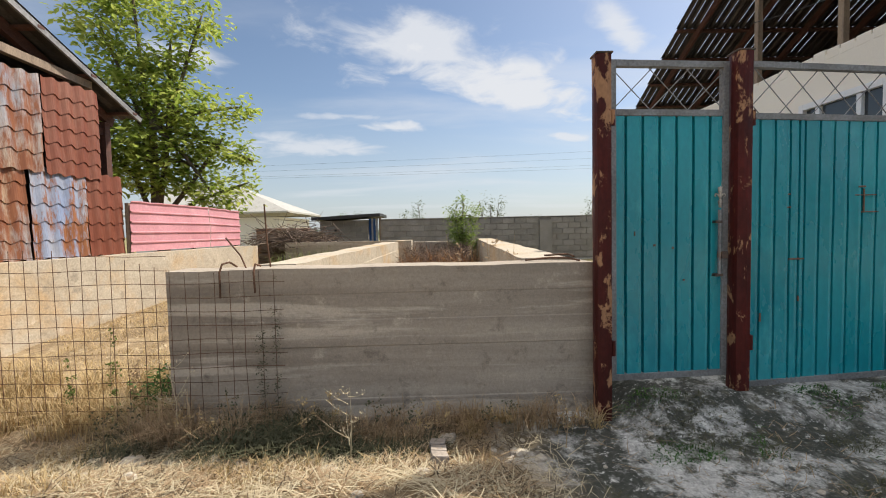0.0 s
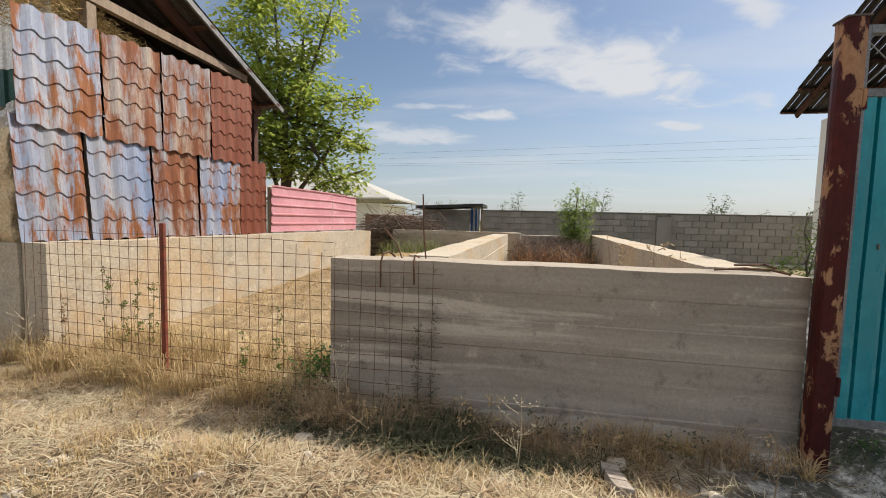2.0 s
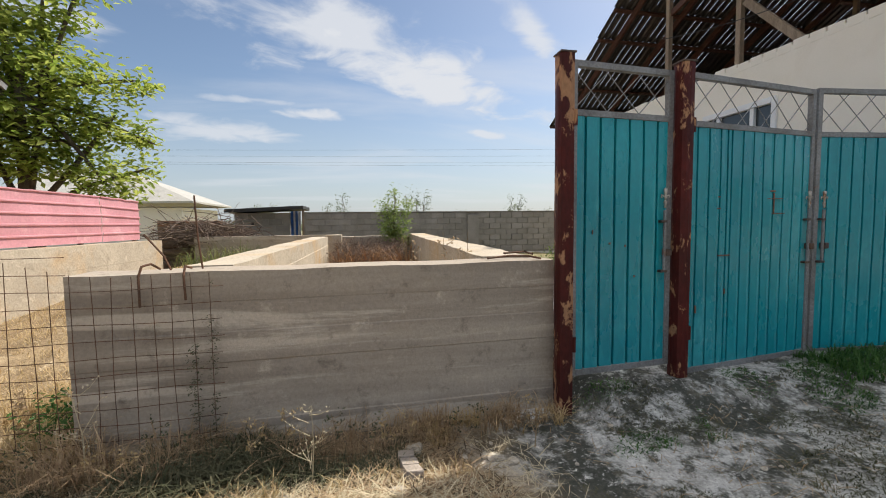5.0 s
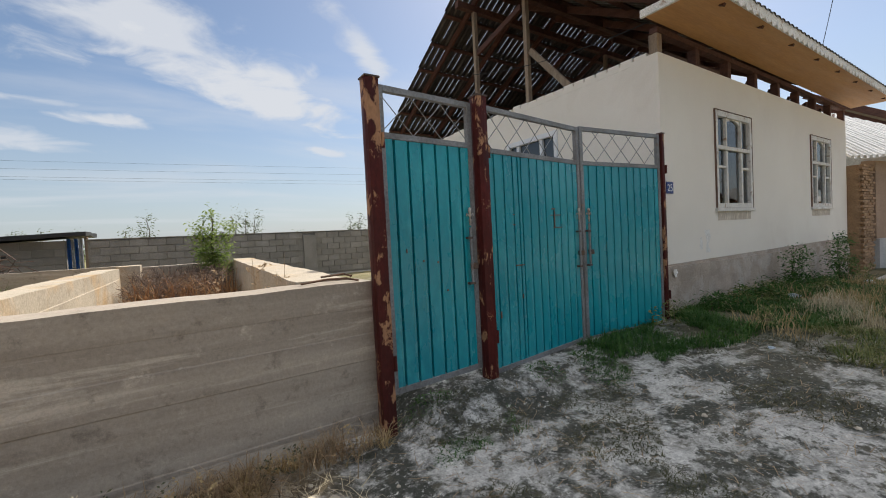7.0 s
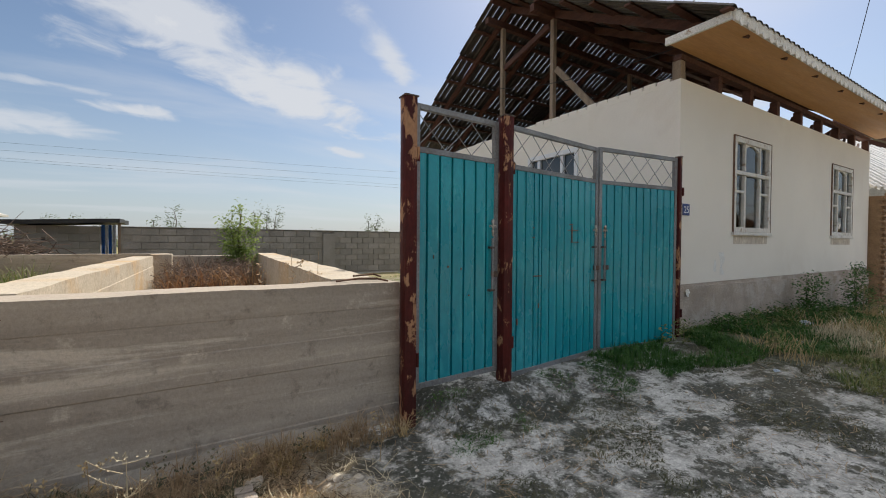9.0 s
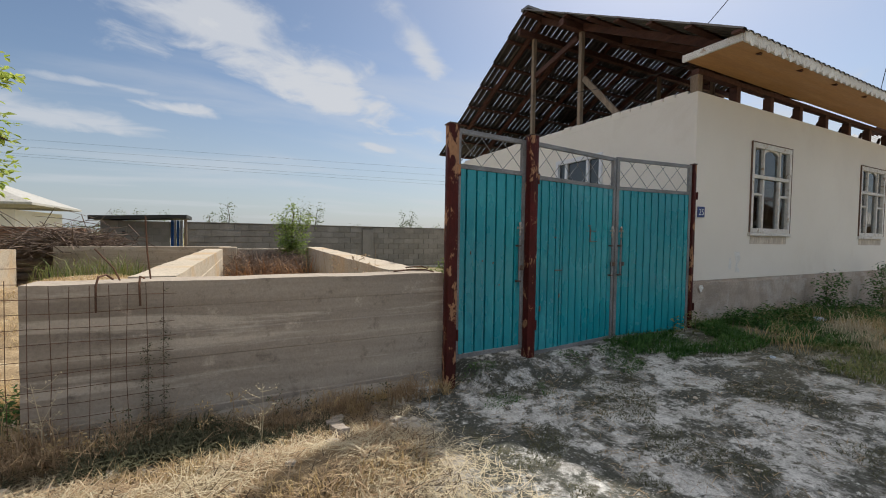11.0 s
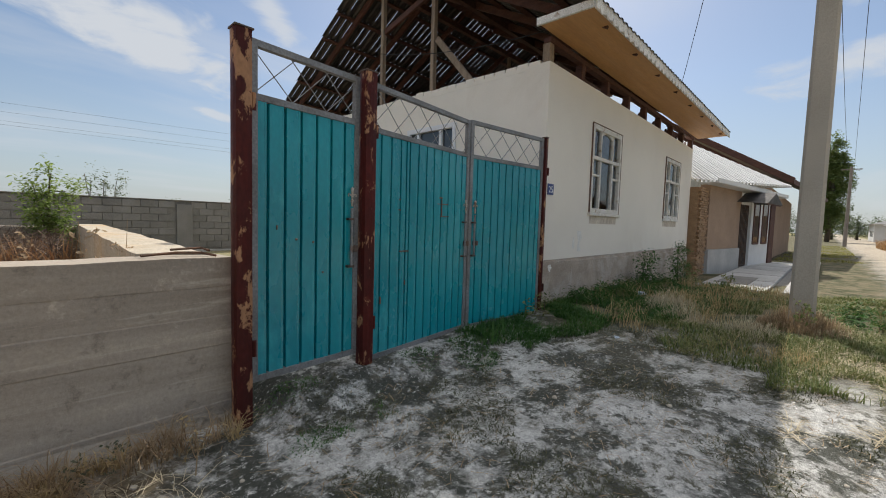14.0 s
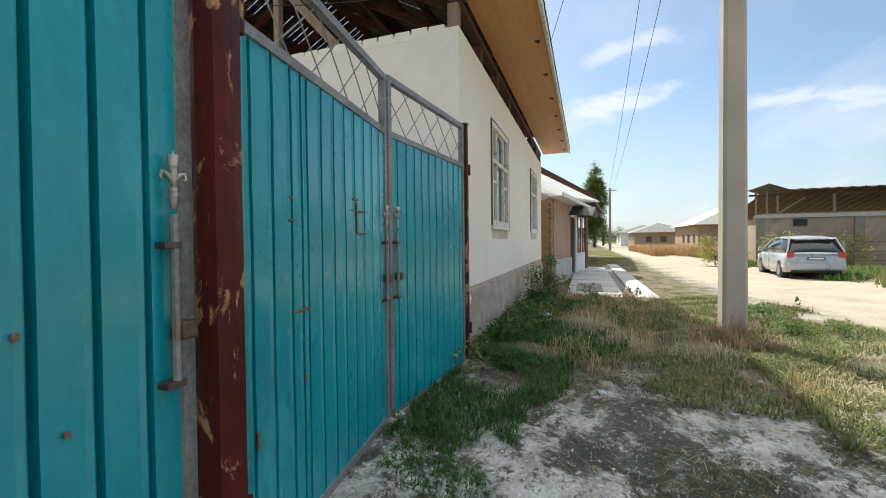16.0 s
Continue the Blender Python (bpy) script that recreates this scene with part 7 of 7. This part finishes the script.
# dark green bush in the shade behind the wall's end
tree("corner_bush", (-2.0, 3.1, 0.05), 0.35, 0.008, ((-2.0, 3.05, 0.22, 0.2, 0.2, 0.2), (-2.15, 3.0, 0.12, 0.2, 0.15, 0.12), (-1.9, 3.0, 0.36, 0.1, 0.1, 0.12)), 900, 0.045, M["weed_dark"], 370, "dark green bush beside the end of the wall", "bush", 0.04)

# single weeds
def stalk(name, at, h, n, material, seed, label, spread=0.35, leaves=None, leaf=0.03):
    """A branching weed: a stem, side shoots, and small seed heads or leaves."""
    rnd = random.Random(seed)
    x, y, z = at
    t = thing(name, at, label, "weed", "single weeds by the wall")
    part("stem", tube([(x, y, z - 0.03), (x + rnd.gauss(0, 0.02), y, z + h * 0.5), (x + rnd.gauss(0, 0.03), y, z + h)], 0.004, 5, 0.0015), material, t)
    vs, fs = [], []
    for i in range(n):
        k = rnd.uniform(0.25, 0.95)
        a = rnd.uniform(0, 6.3)
        L = h * spread * rnd.uniform(0.5, 1.2) * (1.2 - 0.6 * k)
        p = Vector((x, y, z + h * k))
        q = p + Vector((math.cos(a) * L, math.sin(a) * L * 0.6, L * rnd.uniform(0.3, 1.0)))
        part("shoot", tube([p, p.lerp(q, 0.55) + Vector((0, 0, -0.01)), q], 0.0024, 4, 0.001), material, t)
        for j in range(7):
            c = p.lerp(q, rnd.uniform(0.4, 1.05)) + Vector((rnd.gauss(0, 0.008), rnd.gauss(0, 0.008), rnd.gauss(0, 0.008)))
            f = Vector((rnd.gauss(0, 1), rnd.gauss(0, 1), rnd.gauss(0.4, 1))).normalized() * leaf * rnd.uniform(0.5, 1.2)
            s = f.orthogonal().normalized() * leaf * 0.25
            b = len(vs)
            vs += [tuple(c), tuple(c + f * 0.5 + s), tuple(c + f), tuple(c + f * 0.5 - s)]
            fs += [(b, b + 1, b + 2), (b, b + 2, b + 3)]
    mesh_part("seed_head", vs, fs, leaves or material, t)["kind"] = "stuff"
    return t


stalk("thistle", (-0.52, 2.32, 0.05), 0.44, 11, M["dry_pale"], 201, "pale dry branching thistle before the concrete wall", 0.36, None, 0.014)
for i, (x, y, h) in enumerate(((-4.72, 2.95, 0.6), (-4.6, 2.9, 0.4), (-4.85, 2.93, 0.35))):
    stalk("bare_weed", (x, y, 0.05), h, 6, M["dry_pale"], 260 + i, "bleached bare weed at the wall's corner", 0.45, None, 0.012)
for i in range(16):
    x = -2.1 + 3.0 * ((i * 0.618) % 1.0)
    stalk("withered_weed", (x, 2.66 - 0.22 * ((i * 0.37) % 1.0), 0.04), 0.16 + 0.2 * ((i * 0.73) % 1.0), 6, M["dry_brown"], 280 + i, "withered brown weed at the foot of the wall", 0.4, M["moss"] if i % 2 else M["dry"], 0.022)
stalk("thistle", (-1.66, 2.62, 0.05), 0.52, 9, M["dry_pale"], 202, "bleached dry thistle leaning at the mesh", 0.35, None, 0.02)
for i, (x, y, h, m2) in enumerate(((-4.02, 3.10, 0.85, "leaf_green"), (-3.86, 3.12, 0.62, "leaf_green"), (-3.76, 3.14, 0.80, "leaf_green"), (-3.62, 3.15, 0.75, "leaf_green"), (-2.30, 2.95, 0.62, "leaf_green"), (-2.16, 2.97, 0.4, "dry_brown"), (-4.5, 3.1, 0.55, "dry_brown"), (-2.55, 2.9, 0.45, "leaf_green"))):
    stalk("tall_weed", (x, y, 0.08), h, 14, M["dry_brown"], 210 + i, "thin upright weed standing at the mesh fence", 0.07, M[m2], 0.026)
for i, (x, y) in enumerate(((0.55, 3.35), (0.25, 3.3), (0.78, 3.6))):
    stalk("tall_weed", (x - 0.12, y + 0.1, gh(x, y)), 1.2, 12, M["dry_brown"], 230 + i, "dry weed stalk behind the front wall", 0.1, M["dry_brown"], 0.03)
for i, (x, y, h) in enumerate(((7.3, 1.2, 0.4), (5.6, 0.3, 0.35), (9.2, 2.2, 0.5), (6.6, -0.3, 0.4), (8.0, 1.8, 0.4), (4.9, 1.9, 0.25))):
    stalk("tall_weed", (x, y, gh(x, y)), h, 14, M["dry_brown"], 240 + i, "straggling weed in the grassy verge", 0.5, M["grass_mix"], 0.04)


# stones and bricks by the wall
def stone(x, y, r, seed, material, label):
    rnd = random.Random(seed)
    bm = bmesh.new()
    bmesh.ops.create_icosphere(bm, subdivisions=2, radius=r)
    for v in bm.verts:
        v.co = v.co * (1 + 0.35 * noise.noise(v.co * (1.4 / r) + Vector((seed, 0, 0))))
        v.co.z *= 0.6
    bmesh.ops.transform(bm, matrix=pose(x, y, gh(x, y) + r * 0.25, rnd.uniform(-15, 15), rnd.uniform(-15, 15), rnd.uniform(0, 360)), verts=bm.verts)
    return tagged(part("stone", bm, material), label, "stone", "loose stones by the wall")


M["stone"] = mat("stone", (0.50, 0.44, 0.35), (0.38, 0.33, 0.27), 8, 0.92, fine=60, bump=0.6, bdist=0.008)
M["pale_brick"] = mat("pale_brick", (0.36, 0.31, 0.26), (0.29, 0.245, 0.205), 8, 0.92, fine=60, bump=0.5)
rs = random.Random(31)
for i in range(46):
    x, y = rs.uniform(-4.5, 0.7), rs.uniform(1.55, 2.6)
    stone(x, y, rs.choice((0.02, 0.028, 0.035, 0.05)), i, M["stone"], "small pale stone lying in the straw")
for i in range(60):
    x, y = rs.uniform(0.6, 5.5), rs.uniform(-0.4, 2.6)
    stone(x, y, rs.choice((0.008, 0.012, 0.018)), 100 + i, M["stone"], "white pebble on the trodden lime")
for x, y, r in ((-0.75, 2.42, 0.06), (-2.0, 2.42, 0.06), (-1.75, 2.36, 0.075), (-0.3, 2.5, 0.045), (-0.6, 2.18, 0.05), (-0.1, 2.12, 0.05), (-1.9, 2.2, 0.04), (0.03, 2.6, 0.06), (-1.3, 2.35, 0.07), (-1.12, 2.3, 0.06), (-1.55, 2.4, 0.05)):
    stone(x, y, r, int(x * 100) + 900, M["stone"], "rough pale rubble stone by the wall's foot")
for i, (y, z) in enumerate(((2.47, 0.10), (2.36, 0.085), (2.26, 0.065))):
    tagged(part("loose_brick", box((-0.045, -0.05, -0.03), (0.045, 0.05, 0.03), pose(-0.03 + 0.005 * i, y, gh(-0.03, y) + 0.055, -12, 4 * i, 6 * i - 5), bevel=0.006), M["pale_brick"]), "pale brick laid in the weeds by the wall", "brick", "loose bricks by the wall")
